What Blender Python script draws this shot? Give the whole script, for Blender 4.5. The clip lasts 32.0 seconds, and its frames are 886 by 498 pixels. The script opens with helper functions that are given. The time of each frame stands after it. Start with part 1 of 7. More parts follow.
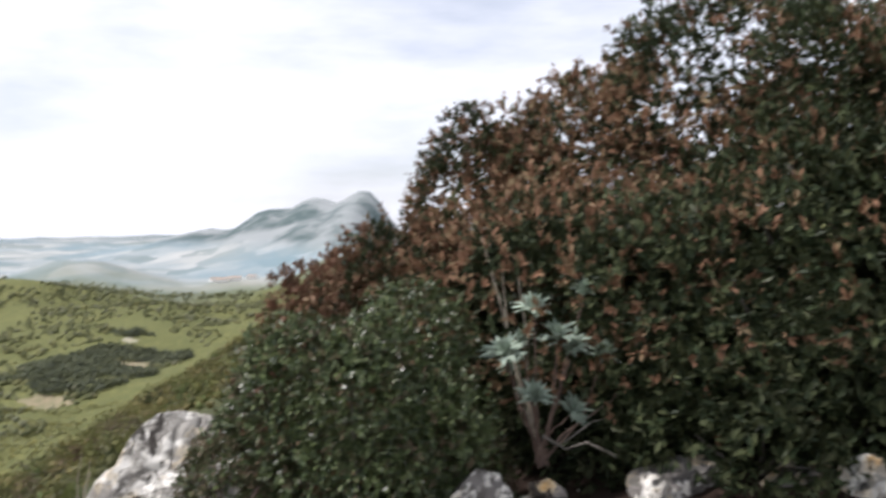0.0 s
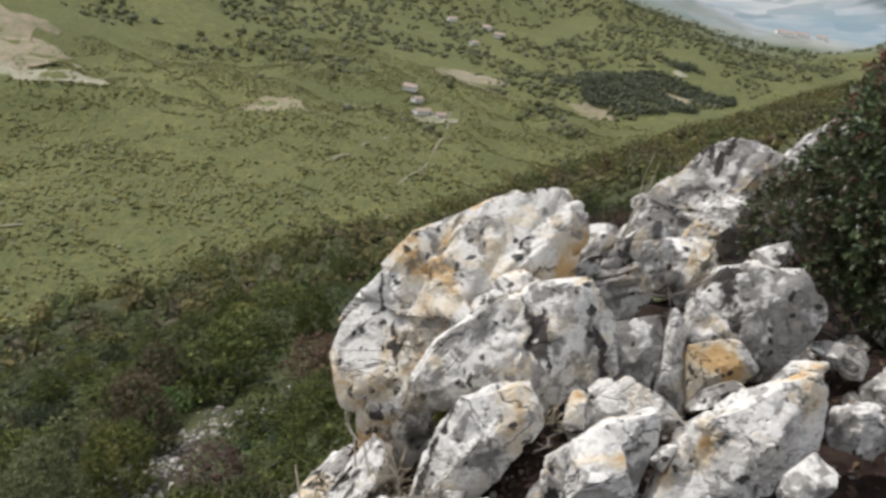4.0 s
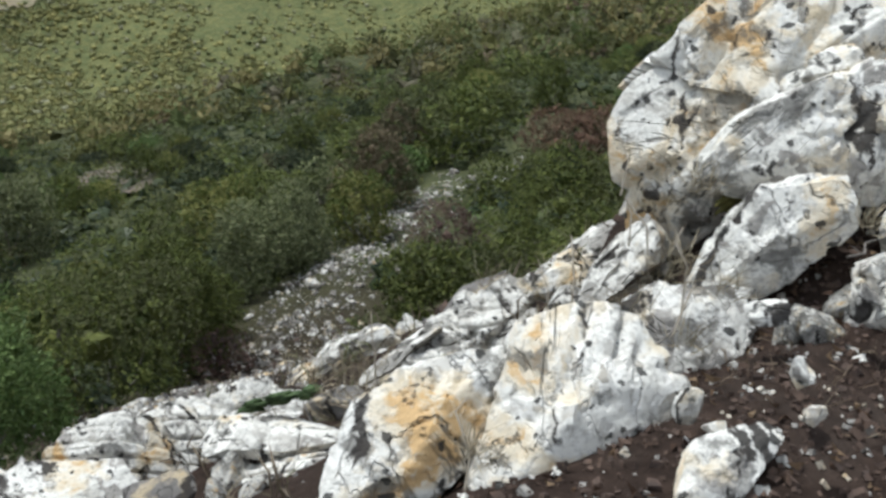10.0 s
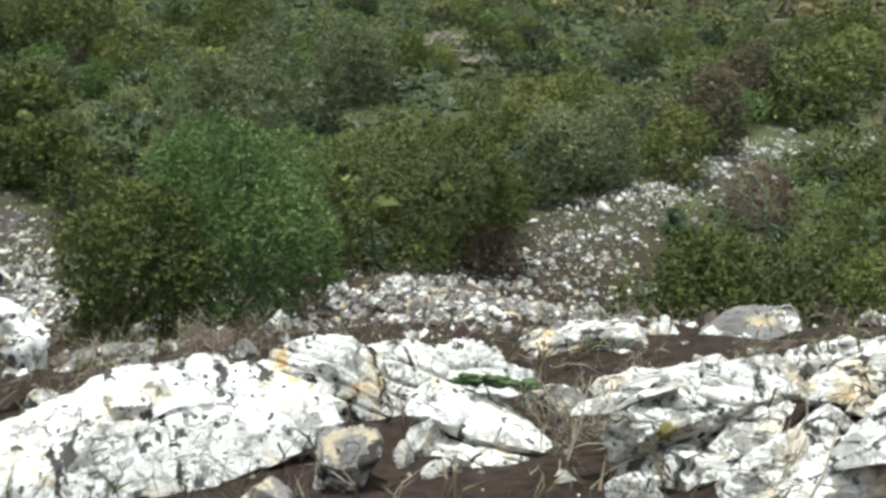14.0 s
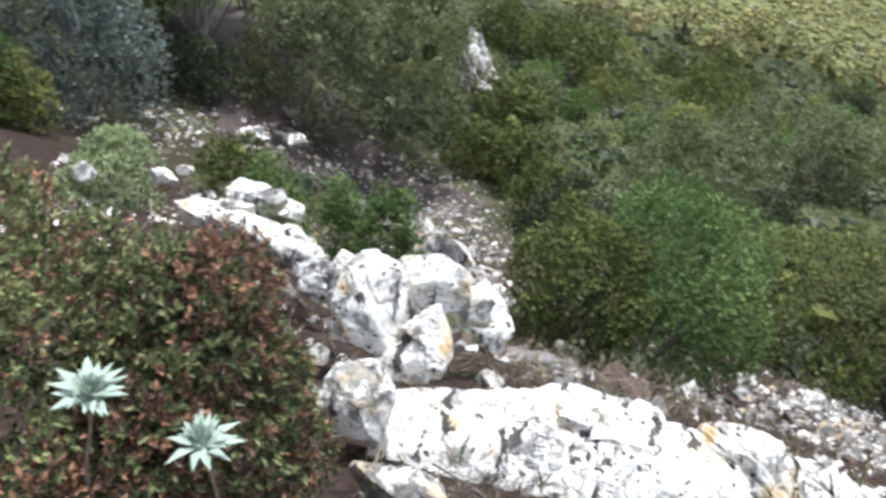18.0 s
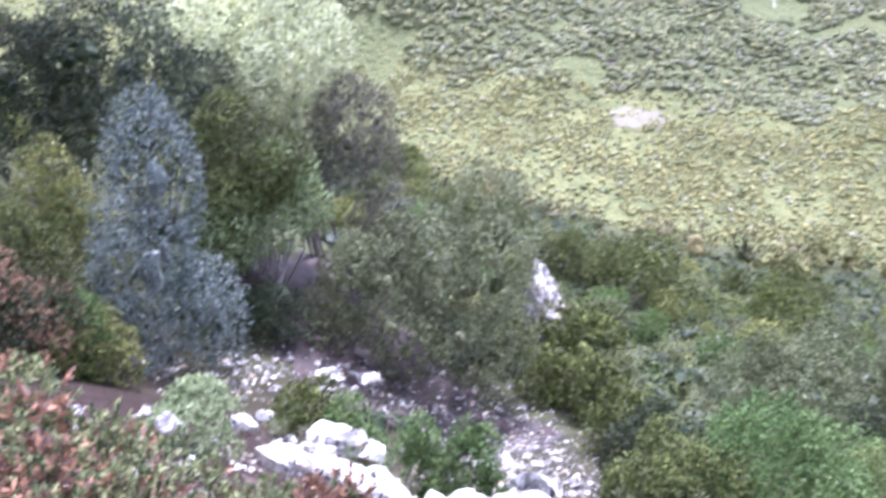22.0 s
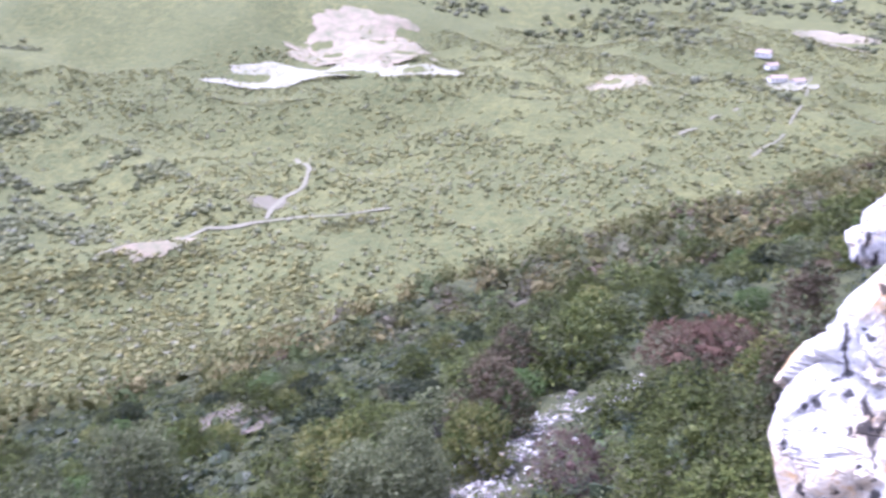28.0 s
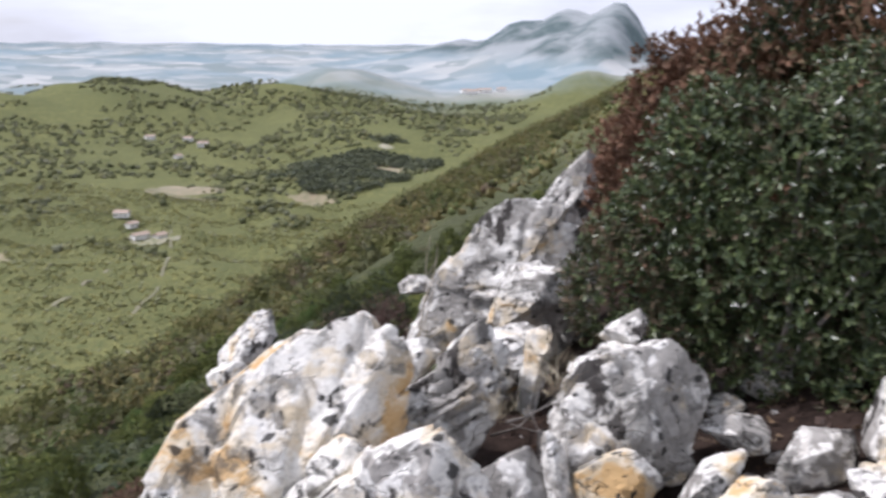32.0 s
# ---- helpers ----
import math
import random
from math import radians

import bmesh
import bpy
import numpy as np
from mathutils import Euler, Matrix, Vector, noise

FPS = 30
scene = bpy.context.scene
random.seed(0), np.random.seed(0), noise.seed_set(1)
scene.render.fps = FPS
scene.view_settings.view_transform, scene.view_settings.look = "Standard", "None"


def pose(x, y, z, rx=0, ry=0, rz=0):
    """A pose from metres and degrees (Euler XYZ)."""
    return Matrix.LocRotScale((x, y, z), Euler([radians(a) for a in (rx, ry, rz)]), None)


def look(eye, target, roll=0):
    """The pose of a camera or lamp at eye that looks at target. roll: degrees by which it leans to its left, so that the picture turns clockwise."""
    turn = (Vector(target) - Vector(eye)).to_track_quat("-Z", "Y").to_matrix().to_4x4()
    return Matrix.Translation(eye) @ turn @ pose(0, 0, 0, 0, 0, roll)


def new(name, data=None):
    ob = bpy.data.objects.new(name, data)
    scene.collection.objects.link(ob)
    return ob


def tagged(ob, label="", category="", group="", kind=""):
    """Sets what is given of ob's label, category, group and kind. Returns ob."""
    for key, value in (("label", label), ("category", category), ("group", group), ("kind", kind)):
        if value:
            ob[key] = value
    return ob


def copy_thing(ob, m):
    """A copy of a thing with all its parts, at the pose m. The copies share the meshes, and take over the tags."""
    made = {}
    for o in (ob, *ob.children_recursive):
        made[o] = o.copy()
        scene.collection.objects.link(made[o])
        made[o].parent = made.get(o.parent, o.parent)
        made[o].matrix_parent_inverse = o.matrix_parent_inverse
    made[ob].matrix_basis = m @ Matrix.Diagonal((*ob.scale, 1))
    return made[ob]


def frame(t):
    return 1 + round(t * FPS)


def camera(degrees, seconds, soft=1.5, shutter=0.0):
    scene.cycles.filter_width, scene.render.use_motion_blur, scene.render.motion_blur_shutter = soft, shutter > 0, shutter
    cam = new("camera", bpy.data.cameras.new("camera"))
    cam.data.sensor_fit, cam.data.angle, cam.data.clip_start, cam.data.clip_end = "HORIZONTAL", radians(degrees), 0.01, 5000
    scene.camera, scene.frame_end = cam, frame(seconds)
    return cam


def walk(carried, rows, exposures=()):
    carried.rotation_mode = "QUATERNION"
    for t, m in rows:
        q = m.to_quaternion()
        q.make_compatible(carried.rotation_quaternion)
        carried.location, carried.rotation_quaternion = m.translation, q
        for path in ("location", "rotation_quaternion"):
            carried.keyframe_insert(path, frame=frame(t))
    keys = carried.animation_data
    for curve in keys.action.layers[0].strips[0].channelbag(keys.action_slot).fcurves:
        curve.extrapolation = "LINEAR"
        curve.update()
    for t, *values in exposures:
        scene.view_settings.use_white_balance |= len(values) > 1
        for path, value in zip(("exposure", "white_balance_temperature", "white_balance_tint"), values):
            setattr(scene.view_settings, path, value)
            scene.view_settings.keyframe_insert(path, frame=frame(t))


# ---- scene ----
# ---- the camera: held by hand, turning on top of the crag ----
cam = camera(51.8, 32.0, soft=3.0, shutter=0.5)
PATH = [
    (0.0, 0.213, 0.038, 1.733, 88.31, 0.56, 0.30),
    (0.5, 0.180, 0.054, 1.714, 85.92, -0.82, 6.24),
    (1.0, 0.155, 0.062, 1.696, 83.02, -2.48, 11.73),
    (1.5, 0.115, 0.040, 1.669, 80.03, -4.33, 16.56),
    (2.0, 0.080, 0.032, 1.645, 76.86, -5.91, 20.94),
    (2.5, 0.058, 0.023, 1.629, 74.18, -7.20, 25.01),
    (3.0, 0.039, 0.014, 1.615, 72.25, -8.14, 28.65),
    (3.5, 0.017, 0.008, 1.606, 70.92, -8.83, 31.93),
    (4.0, -0.000, 0.000, 1.600, 69.56, -9.39, 35.13),
    (4.5, -0.019, -0.003, 1.584, 67.68, -10.02, 38.35),
    (6.5, -0.075, -0.037, 1.530, 58.62, -10.79, 49.43),
    (7.0, -0.085, -0.042, 1.526, 57.13, -10.44, 51.31),
    (7.5, -0.097, -0.050, 1.520, 55.89, -10.21, 52.85),
    (8.0, -0.110, -0.055, 1.510, 54.78, -10.27, 54.13),
    (8.5, -0.123, -0.058, 1.503, 53.88, -10.28, 54.91),
    (9.0, -0.140, -0.053, 1.491, 53.07, -10.48, 54.68),
    (9.5, -0.175, -0.013, 1.468, 53.01, -9.43, 52.91),
    (10.0, -0.224, 0.066, 1.440, 53.23, -7.70, 50.64),
    (10.5, -0.228, 0.122, 1.449, 52.42, -7.53, 49.77),
    (11.0, -0.248, 0.185, 1.478, 52.77, -8.61, 49.81),
    (11.5, -0.324, 0.272, 1.450, 53.67, -11.16, 52.50),
    (12.0, -0.493, 0.393, 1.425, 52.42, -10.98, 56.63),
    (12.5, -0.624, 0.437, 1.398, 49.24, -10.21, 63.74),
    (13.0, -0.676, 0.505, 1.370, 46.50, -8.05, 69.40),
    (13.5, -0.652, 0.457, 1.450, 44.33, -8.17, 73.27),
    (15.5, -0.423, 0.258, 1.776, 42.17, -9.94, 85.39),
    (16.0, -0.409, 0.231, 1.792, 41.84, -8.67, 89.92),
    (16.5, -0.396, 0.175, 1.799, 41.71, -7.48, 94.62),
    (17.0, -0.391, 0.119, 1.813, 41.71, -6.62, 99.58),
    (17.5, -0.394, 0.071, 1.821, 41.97, -5.56, 104.44),
    (18.0, -0.388, 0.037, 1.832, 42.56, -4.32, 108.57),
    (18.5, -0.380, 0.007, 1.843, 43.34, -3.08, 111.76),
    (19.0, -0.369, -0.030, 1.849, 44.18, -2.04, 114.21),
    (19.5, -0.360, -0.054, 1.857, 44.91, -1.01, 115.95),
    (20.0, -0.352, -0.073, 1.865, 45.54, -0.06, 116.92),
    (20.5, -0.349, -0.084, 1.864, 46.32, 0.88, 117.17),
    (21.0, -0.366, -0.095, 1.843, 48.73, 1.71, 116.71),
    (21.5, -0.374, -0.089, 1.835, 52.81, 1.76, 114.29),
    (22.0, -0.374, -0.054, 1.823, 57.06, 0.89, 109.72),
    (22.5, -0.368, -0.033, 1.807, 60.24, 0.37, 104.91),
    (23.0, -0.356, 0.003, 1.800, 61.44, 0.12, 100.24),
    (23.5, -0.323, 0.044, 1.820, 61.45, -0.05, 95.73),
    (24.0, -0.288, 0.081, 1.826, 61.47, -0.10, 91.35),
    (24.5, -0.262, 0.097, 1.834, 61.53, -0.26, 87.03),
    (26.5, -0.669, 0.269, 1.516, 63.33, -0.46, 69.52),
    (27.0, -0.670, 0.303, 1.509, 64.26, -0.58, 64.84),
    (27.5, -0.653, 0.357, 1.467, 65.36, -0.66, 60.04),
    (28.0, -0.653, 0.431, 1.445, 66.45, -0.81, 54.90),
    (28.5, -0.622, 0.465, 1.451, 67.52, -0.94, 49.43),
    (29.0, -0.599, 0.503, 1.454, 68.64, -0.97, 43.82),
    (29.5, -0.576, 0.526, 1.458, 70.03, -1.29, 38.32),
    (30.0, -0.557, 0.555, 1.463, 71.54, -1.46, 33.22),
    (30.5, -0.540, 0.574, 1.469, 73.11, -1.58, 28.72),
    (31.0, -0.521, 0.583, 1.479, 74.66, -1.40, 24.59),
    (31.5, -0.498, 0.585, 1.488, 76.12, -1.25, 20.58),
    (32.0, -0.465, 0.632, 1.492, 76.80, -0.63, 15.82),
]
EXPOSURES = [(0.0, 0.1, 6150, 16), (1.0, -0.4, 5950, 18), (2.0, -0.45, 5900, 22), (4.0, -0.3, 6100, 14), (8.0, -0.2, 5750, 10), (12.0, 0.0, 5750, 4), (13.5, 0.35, 5800, 3), (16.0, 0.6, 5850, 1), (18.0, 0.8, 5650, 12), (19.0, 0.95, 5450, 28), (21.0, 1.42, 5200, 30), (23.0, 1.9, 4950, 42), (24.0, 1.7, 4950, 43), (27.0, 1.25, 4950, 45), (29.0, 0.95, 5050, 36), (30.0, 0.65, 5200, 29), (31.0, 0.35, 5500, 18), (32.0, 0.0, 5800, 20)]
walk(cam, [(r[0], pose(*r[1:])) for r in PATH], EXPOSURES)

# ---- terrain: a mountain flank that falls towards -x, the valley below and the plain beyond ----
def lattice(ix, iy, seed):
    h = (ix * 374761393 + iy * 668265263 + seed * 974634777) & 0x7FFFFFFF
    h = ((h ^ (h >> 13)) * 1274126177) & 0x7FFFFFFF
    return ((h ^ (h >> 16)) & 0xFFFF) / 65535.0


def wave(x, y, seed=0):
    """Smooth value noise between -1 and 1."""
    x, y = np.asarray(x, float), np.asarray(y, float)
    ix, iy = np.floor(x).astype(np.int64), np.floor(y).astype(np.int64)
    fx, fy = x - ix, y - iy
    fx, fy = fx * fx * (3 - 2 * fx), fy * fy * (3 - 2 * fy)
    a = lattice(ix, iy, seed) * (1 - fx) + lattice(ix + 1, iy, seed) * fx
    b = lattice(ix, iy + 1, seed) * (1 - fx) + lattice(ix + 1, iy + 1, seed) * fx
    return 2 * (a * (1 - fy) + b * fy) - 1


def fbm(x, y, octaves=4, seed=0):
    total, gain = 0, 1.0
    for i in range(octaves):
        total = total + gain * wave(x * 2 ** i, y * 2 ** i, seed + 17 * i)
        gain *= 0.5
    return total


def smooth(a, b, x):
    t = np.clip((x - a) / (b - a), 0, 1)
    return t * t * (3 - 2 * t)


def polar(yaw, r):
    """x and y at a bearing (degrees to the left of +y) and a distance."""
    return -r * math.sin(radians(yaw)), r * math.cos(radians(yaw))


# bearing, distance, height, half widths along and across the bearing
HILLS = [
    (112, 470, 30, 70, 170), (128, 560, 50, 120, 160), (95, 640, 34, 90, 230), (75, 900, 50, 170, 330), (100, 1000, 80, 170, 430), (130, 1000, 120, 220, 350),
    (46, 1500, 62, 260, 360), (35, 1650, 80, 240, 200), (56, 1400, 52, 260, 360), (27, 1750, 60, 240, 210), (19, 1450, 34, 200, 200), (22, 2300, 66, 260, 150), (60, 1050, 40, 170, 260),
    (10.5, 3300, 150, 600, 210), (8.0, 3200, 185, 600, 220), (4.5, 3100, 225, 600, 260), (-2, 3000, 235, 600, 330), (14.5, 3300, 75, 500, 260), (2.2, 2100, 160, 350, 130), (5.5, 2000, 100, 300, 150), (-4, 2000, 190, 400, 230),
]


# the fall of the flank: metres out from the crag's edge, and drop
DROP_U = (-400, 0.7, 0.95, 1.3, 1.7, 2.2, 2.7, 3.3, 4, 6, 9, 12, 15, 21, 60, 110, 200, 300)
DROP_Z = (40, 0, -0.15, -0.55, -1.15, -1.7, -2.05, -2.55, -3.3, -5.45, -8.6, -11.4, -13.1, -15.9, -35, -75, -135, -150)


def height(x, y):
    """The ground's height. The top of the crag lies at about 0, the valley at -150."""
    x, y = np.asarray(x, float), np.asarray(y, float)
    r = np.hypot(x, y)
    u = -x + 0.5 * wave(y / 3.1, 7.3, 5) * smooth(2, 9, np.abs(y)) - 0.5 * smooth(1.9, 2.6, y) * smooth(4.4, 3.3, y) * smooth(3.0, 1.8, -x)
    crest = np.interp(y, (-30, 0, 2.2, 5.0, 7.0, 20, 100, 700), (-2.5, 0, 0, 0.5, 0.3, -3.5, -9, -24))
    top = 0.16 + np.maximum(crest, 0) * smooth(0.4, -1.2, u) + np.minimum(crest, 0) * smooth(9.0, 1.0, u)
    near = top + np.interp(u, DROP_U, DROP_Z)
    near = near + 0.31 * np.clip(-y - 5, 0, 16) * smooth(7, 17, u) * smooth(60, 30, u) - 0.45 * np.exp(-((x + 1.0) / 0.9) ** 2 - ((y + 1.5) / 1.0) ** 2)
    near = near - 1.5 * smooth(3, 6, y) * smooth(2.6, 5, u) * smooth(13, 8, u) * smooth(16, 9, y)
    near = near + 0.07 * fbm(x / 1.3, y / 1.3, 3, 21) * smooth(1.2, 4, r) + 0.3 * fbm(x / 5, y / 5, 3, 3) * smooth(6, 16, r) + 1.0 * fbm(x / 21, y / 21, 3, 4) * smooth(20, 60, r)
    far = -150 + 9 * fbm(x / 170, y / 170, 4, 8) * smooth(150, 400, r) + 15 * (0.45 - np.abs(fbm(x / 150, y / 95, 3, 57))) * smooth(230, 420, r) * smooth(1100, 750, r)
    rise = 0
    for yaw, dist, tall, along, across in HILLS:
        hx, hy = polar(yaw, dist)
        c, s = math.cos(radians(yaw)), math.sin(radians(yaw))
        a, b = (x - hx) * -s + (y - hy) * c, (x - hx) * c + (y - hy) * s
        rise = np.maximum(rise, tall * np.exp(-(a / along) ** 2 - (b / across) ** 2))
    far = far + rise * (1 + 0.13 * fbm(x / 150, y / 150, 4, 12))
    far = far + 95 * smooth(1700, 4700, r)
    k = smooth(70, 300, u)
    z = near * (1 - k) + far * k
    return z

# ---- daylight: a bright, mostly clouded sky with the sun behind thin cloud ----
SUN_YAW, SUN_UP = 96.0, 54.0
world = bpy.data.worlds.new("World")
scene.world = world
world.use_nodes = True
wt = world.node_tree
sky = wt.nodes.new("ShaderNodeTexSky")
sky.sky_type, sky.sun_disc = "NISHITA", False
sky.sun_elevation, sky.sun_rotation = radians(SUN_UP), radians(-SUN_YAW)
sky_dim = wt.nodes.new("ShaderNodeMix")
sky_dim.data_type, sky_dim.blend_type = "RGBA", "MULTIPLY"
sky_dim.inputs["Factor"].default_value = 1.0
sky_dim.inputs["B"].default_value = (0.10, 0.10, 0.10, 1)
wt.links.new(sky.outputs[0], sky_dim.inputs["A"])
way = wt.nodes.new("ShaderNodeTexCoord").outputs["Generated"]
stretch = wt.nodes.new("ShaderNodeMapping")
stretch.inputs["Scale"].default_value = (1.6, 1.6, 6.5)
wt.links.new(way, stretch.inputs["Vector"])
puffs = wt.nodes.new("ShaderNodeTexNoise")
puffs.inputs["Scale"].default_value, puffs.inputs["Detail"].default_value, puffs.inputs["Roughness"].default_value = 1.7, 6, 0.55
wt.links.new(stretch.outputs[0], puffs.inputs["Vector"])
cover = wt.nodes.new("ShaderNodeValToRGB")
cover.color_ramp.elements[0].position, cover.color_ramp.elements[0].color = 0.28, (0.45, 0.45, 0.45, 1)
cover.color_ramp.elements[1].position, cover.color_ramp.elements[1].color = 0.55, (1, 1, 1, 1)
wt.links.new(puffs.outputs["Fac"], cover.inputs["Fac"])
cloud = wt.nodes.new("ShaderNodeMix")
cloud.data_type = "RGBA"
cloud.inputs["B"].default_value = (1.0, 1.02, 1.05, 1)
wt.links.new(cover.outputs[0], cloud.inputs["Factor"])
wt.links.new(sky_dim.outputs["Result"], cloud.inputs["A"])
wt.links.new(cloud.outputs["Result"], wt.nodes["Background"].inputs["Color"])
wt.nodes["Background"].inputs["Strength"].default_value = 1.0
sun = new("sun", bpy.data.lights.new("sun", "SUN"))
sun.data.energy, sun.data.angle, sun.data.color = 4.5, radians(3.0), (1.0, 0.95, 0.87)
sx, sy = polar(SUN_YAW, 1.0)
sun.matrix_basis = look((sx * 50, sy * 50, 50 * math.tan(radians(SUN_UP))), (0, 0, 0))

# ---- materials ----
def material(name):
    m = bpy.data.materials.new(name)
    m.use_nodes = True
    t = m.node_tree
    return m, t, t.nodes["Principled BSDF"]


def node(t, kind, **values):
    n = t.nodes.new(kind)
    for key, value in values.items():
        n.inputs[key.replace("_", " ")].default_value = value
    return n


def coords(t, kind="Object"):
    return t.nodes.new("ShaderNodeTexCoord").outputs[kind]


def noise_fac(t, where, scale, detail=4.0, rough=0.55, warp=0.0):
    n = node(t, "ShaderNodeTexNoise", Scale=scale, Detail=detail, Roughness=rough, Distortion=warp)
    t.links.new(where, n.inputs["Vector"])
    return n.outputs["Fac"]


def steps(t, fac, *stops):
    """A colour ramp: stops of (position, value or rgb)."""
    r = t.nodes.new("ShaderNodeValToRGB")
    el = r.color_ramp.elements
    while len(el) < len(stops):
        el.new(0.5)
    for e, (at, c) in zip(el, stops):
        e.position, e.color = at, (*(c if isinstance(c, tuple) else (c, c, c)), 1)
    t.links.new(fac, r.inputs["Fac"])
    return r.outputs["Color"]


def mixed(t, fac, a, b, how="MIX"):
    n = t.nodes.new("ShaderNodeMix")
    n.data_type, n.blend_type = "RGBA", how
    for socket, value in ((n.inputs["Factor"], fac), (n.inputs["A"], a), (n.inputs["B"], b)):
        if isinstance(value, (int, float)):
            socket.default_value = value
        elif isinstance(value, tuple):
            socket.default_value = (*value, 1)
        else:
            t.links.new(value, socket)
    return n.outputs["Result"]


def sums(t, how, a, b):
    n = t.nodes.new("ShaderNodeMath")
    n.operation = how
    for socket, value in ((n.inputs[0], a), (n.inputs[1], b)):
        if isinstance(value, (int, float)):
            socket.default_value = value
        else:
            t.links.new(value, socket)
    return n.outputs[0]


def bumped(t, shader, height_fac, strength, distance):
    b = node(t, "ShaderNodeBump", Strength=strength, Distance=distance)
    t.links.new(height_fac, b.inputs["Height"])
    t.links.new(b.outputs["Normal"], shader.inputs["Normal"])


def limestone(name, orange, white, dark, base=(0.33, 0.33, 0.32)):
    """Weathered grey limestone with crisp crusts of white, orange and black lichen."""
    m, t, s = material(name)
    shift = t.nodes.new("ShaderNodeObjectInfo")
    add = t.nodes.new("ShaderNodeVectorMath")
    add.operation = "ADD"
    t.links.new(coords(t), add.inputs[0])
    t.links.new(sums(t, "MULTIPLY", shift.outputs["Random"], 37.0), add.inputs[1])
    where = add.outputs[0]
    # a bent copy of the space, so that the crusts have ragged rims
    bend = node(t, "ShaderNodeTexNoise", Scale=16.0, Detail=4.0, Roughness=0.6)
    t.links.new(where, bend.inputs["Vector"])
    bent = t.nodes.new("ShaderNodeVectorMath")
    bent.operation = "MULTIPLY_ADD"
    t.links.new(bend.outputs["Color"], bent.inputs[0])
    bent.inputs[1].default_value = (0.075, 0.075, 0.075)
    t.links.new(where, bent.inputs[2])
    bent = bent.outputs[0]

    def cells(scale, out):
        v = t.nodes.new("ShaderNodeTexVoronoi")
        v.inputs["Scale"].default_value = scale
        t.links.new(bent, v.inputs["Vector"])
        return v.outputs[out]

    def of_cell(scale):
        sep = t.nodes.new("ShaderNodeSeparateColor")
        t.links.new(cells(scale, "Color"), sep.inputs[0])
        return sep.outputs[0]

    big, mid, fine = noise_fac(t, where, 2.6, 5), noise_fac(t, where, 9, 6, 0.65), noise_fac(t, where, 55, 5, 0.7)
    c = mixed(t, steps(t, big, (0.3, 0.0), (0.7, 1.0)), tuple(v * 0.78 for v in base), tuple(min(1, v * 1.3) for v in base))
    c = mixed(t, steps(t, fine, (0.38, 0.0), (0.62, 0.5)), c, tuple(v * 0.55 for v in base))
    # pale patches, large and small, that gather in places
    gather = sums(t, "MULTIPLY", sums(t, "SUBTRACT", noise_fac(t, where, 3.3, 4), 0.5), 1.9)
    for scale, cut, tone in ((9.0, 0.72, (0.60, 0.57, 0.51)), (16.0, 0.68, (0.76, 0.735, 0.675)), (31.0, 0.76, (0.71, 0.685, 0.62))):
        patch = sums(t, "ADD", of_cell(scale), gather)
        edge = cut + 0.22 - 0.64 * white
        c = mixed(t, steps(t, patch, (edge, 0.0), (edge + 0.05, 0.9)), c, tone)
    c = mixed(t, steps(t, noise_fac(t, where, 70, 3, 0.6), (0.5, 0.0), (0.66, 0.4)), c, tuple(v * 0.6 for v in base))
    # orange crusts with a paler rim
    rusty = noise_fac(t, bent, 4.6, 6, 0.62, 0.4)
    c = mixed(t, steps(t, rusty, (0.56 - 0.09 * orange, 0.0), (0.63 - 0.09 * orange, 0.6)), c, (0.63, 0.51, 0.32))
    c = mixed(t, steps(t, rusty, (0.645 - 0.09 * orange, 0.0), (0.69 - 0.09 * orange, 0.8)), c, (0.53, 0.325, 0.12))
    # dark films, streaks down the rock and black specks
    c = mixed(t, steps(t, noise_fac(t, bent, 7.5, 6, 0.66), (0.60 - 0.06 * dark, 0.0), (0.66 - 0.06 * dark, 0.75)), c, (0.10, 0.094, 0.082))
    long_way = t.nodes.new("ShaderNodeMapping")
    long_way.inputs["Rotation"].default_value, long_way.inputs["Scale"].default_value = (0.3, 0.6, 0.2), (1.0, 1.0, 0.28)
    t.links.new(bent, long_way.inputs["Vector"])
    streak = noise_fac(t, long_way.outputs[0], 9.5, 4, 0.55, 0.3)
    c = mixed(t, steps(t, streak, (0.64 - 0.04 * dark, 0.0), (0.665 - 0.04 * dark, 0.95)), c, (0.035, 0.03, 0.026))
    spot = sums(t, "SUBTRACT", cells(27.0, "Distance"), sums(t, "MULTIPLY", sums(t, "SUBTRACT", of_cell(27.0), 0.86 - 0.12 * dark), 1.7))
    c = mixed(t, steps(t, spot, (0.0, 0.9), (0.05, 0.0)), c, (0.03, 0.029, 0.026))
    crack = sums(t, "ABSOLUTE", sums(t, "SUBTRACT", noise_fac(t, where, 3.1, 5, 0.6, 0.7), 0.5), 0.0)
    cracked = steps(t, noise_fac(t, where, 1.7, 3), (0.52, 0.0), (0.58, 1.0))
    c = mixed(t, sums(t, "MULTIPLY", steps(t, crack, (0.002, 0.8), (0.010, 0.0)), cracked), c, (0.045, 0.04, 0.035))
    t.links.new(c, s.inputs["Base Color"])
    s.inputs["Roughness"].default_value = 0.92
    s.inputs["Specular IOR Level"].default_value = 0.25
    pores = t.nodes.new("ShaderNodeTexVoronoi")
    pores.inputs["Scale"].default_value = 30.0
    t.links.new(bent, pores.inputs["Vector"])
    rugged = mixed(t, 0.25, mixed(t, 0.5, mid, fine), steps(t, pores.outputs["Distance"], (0.0, 0.0), (0.35, 1.0)))
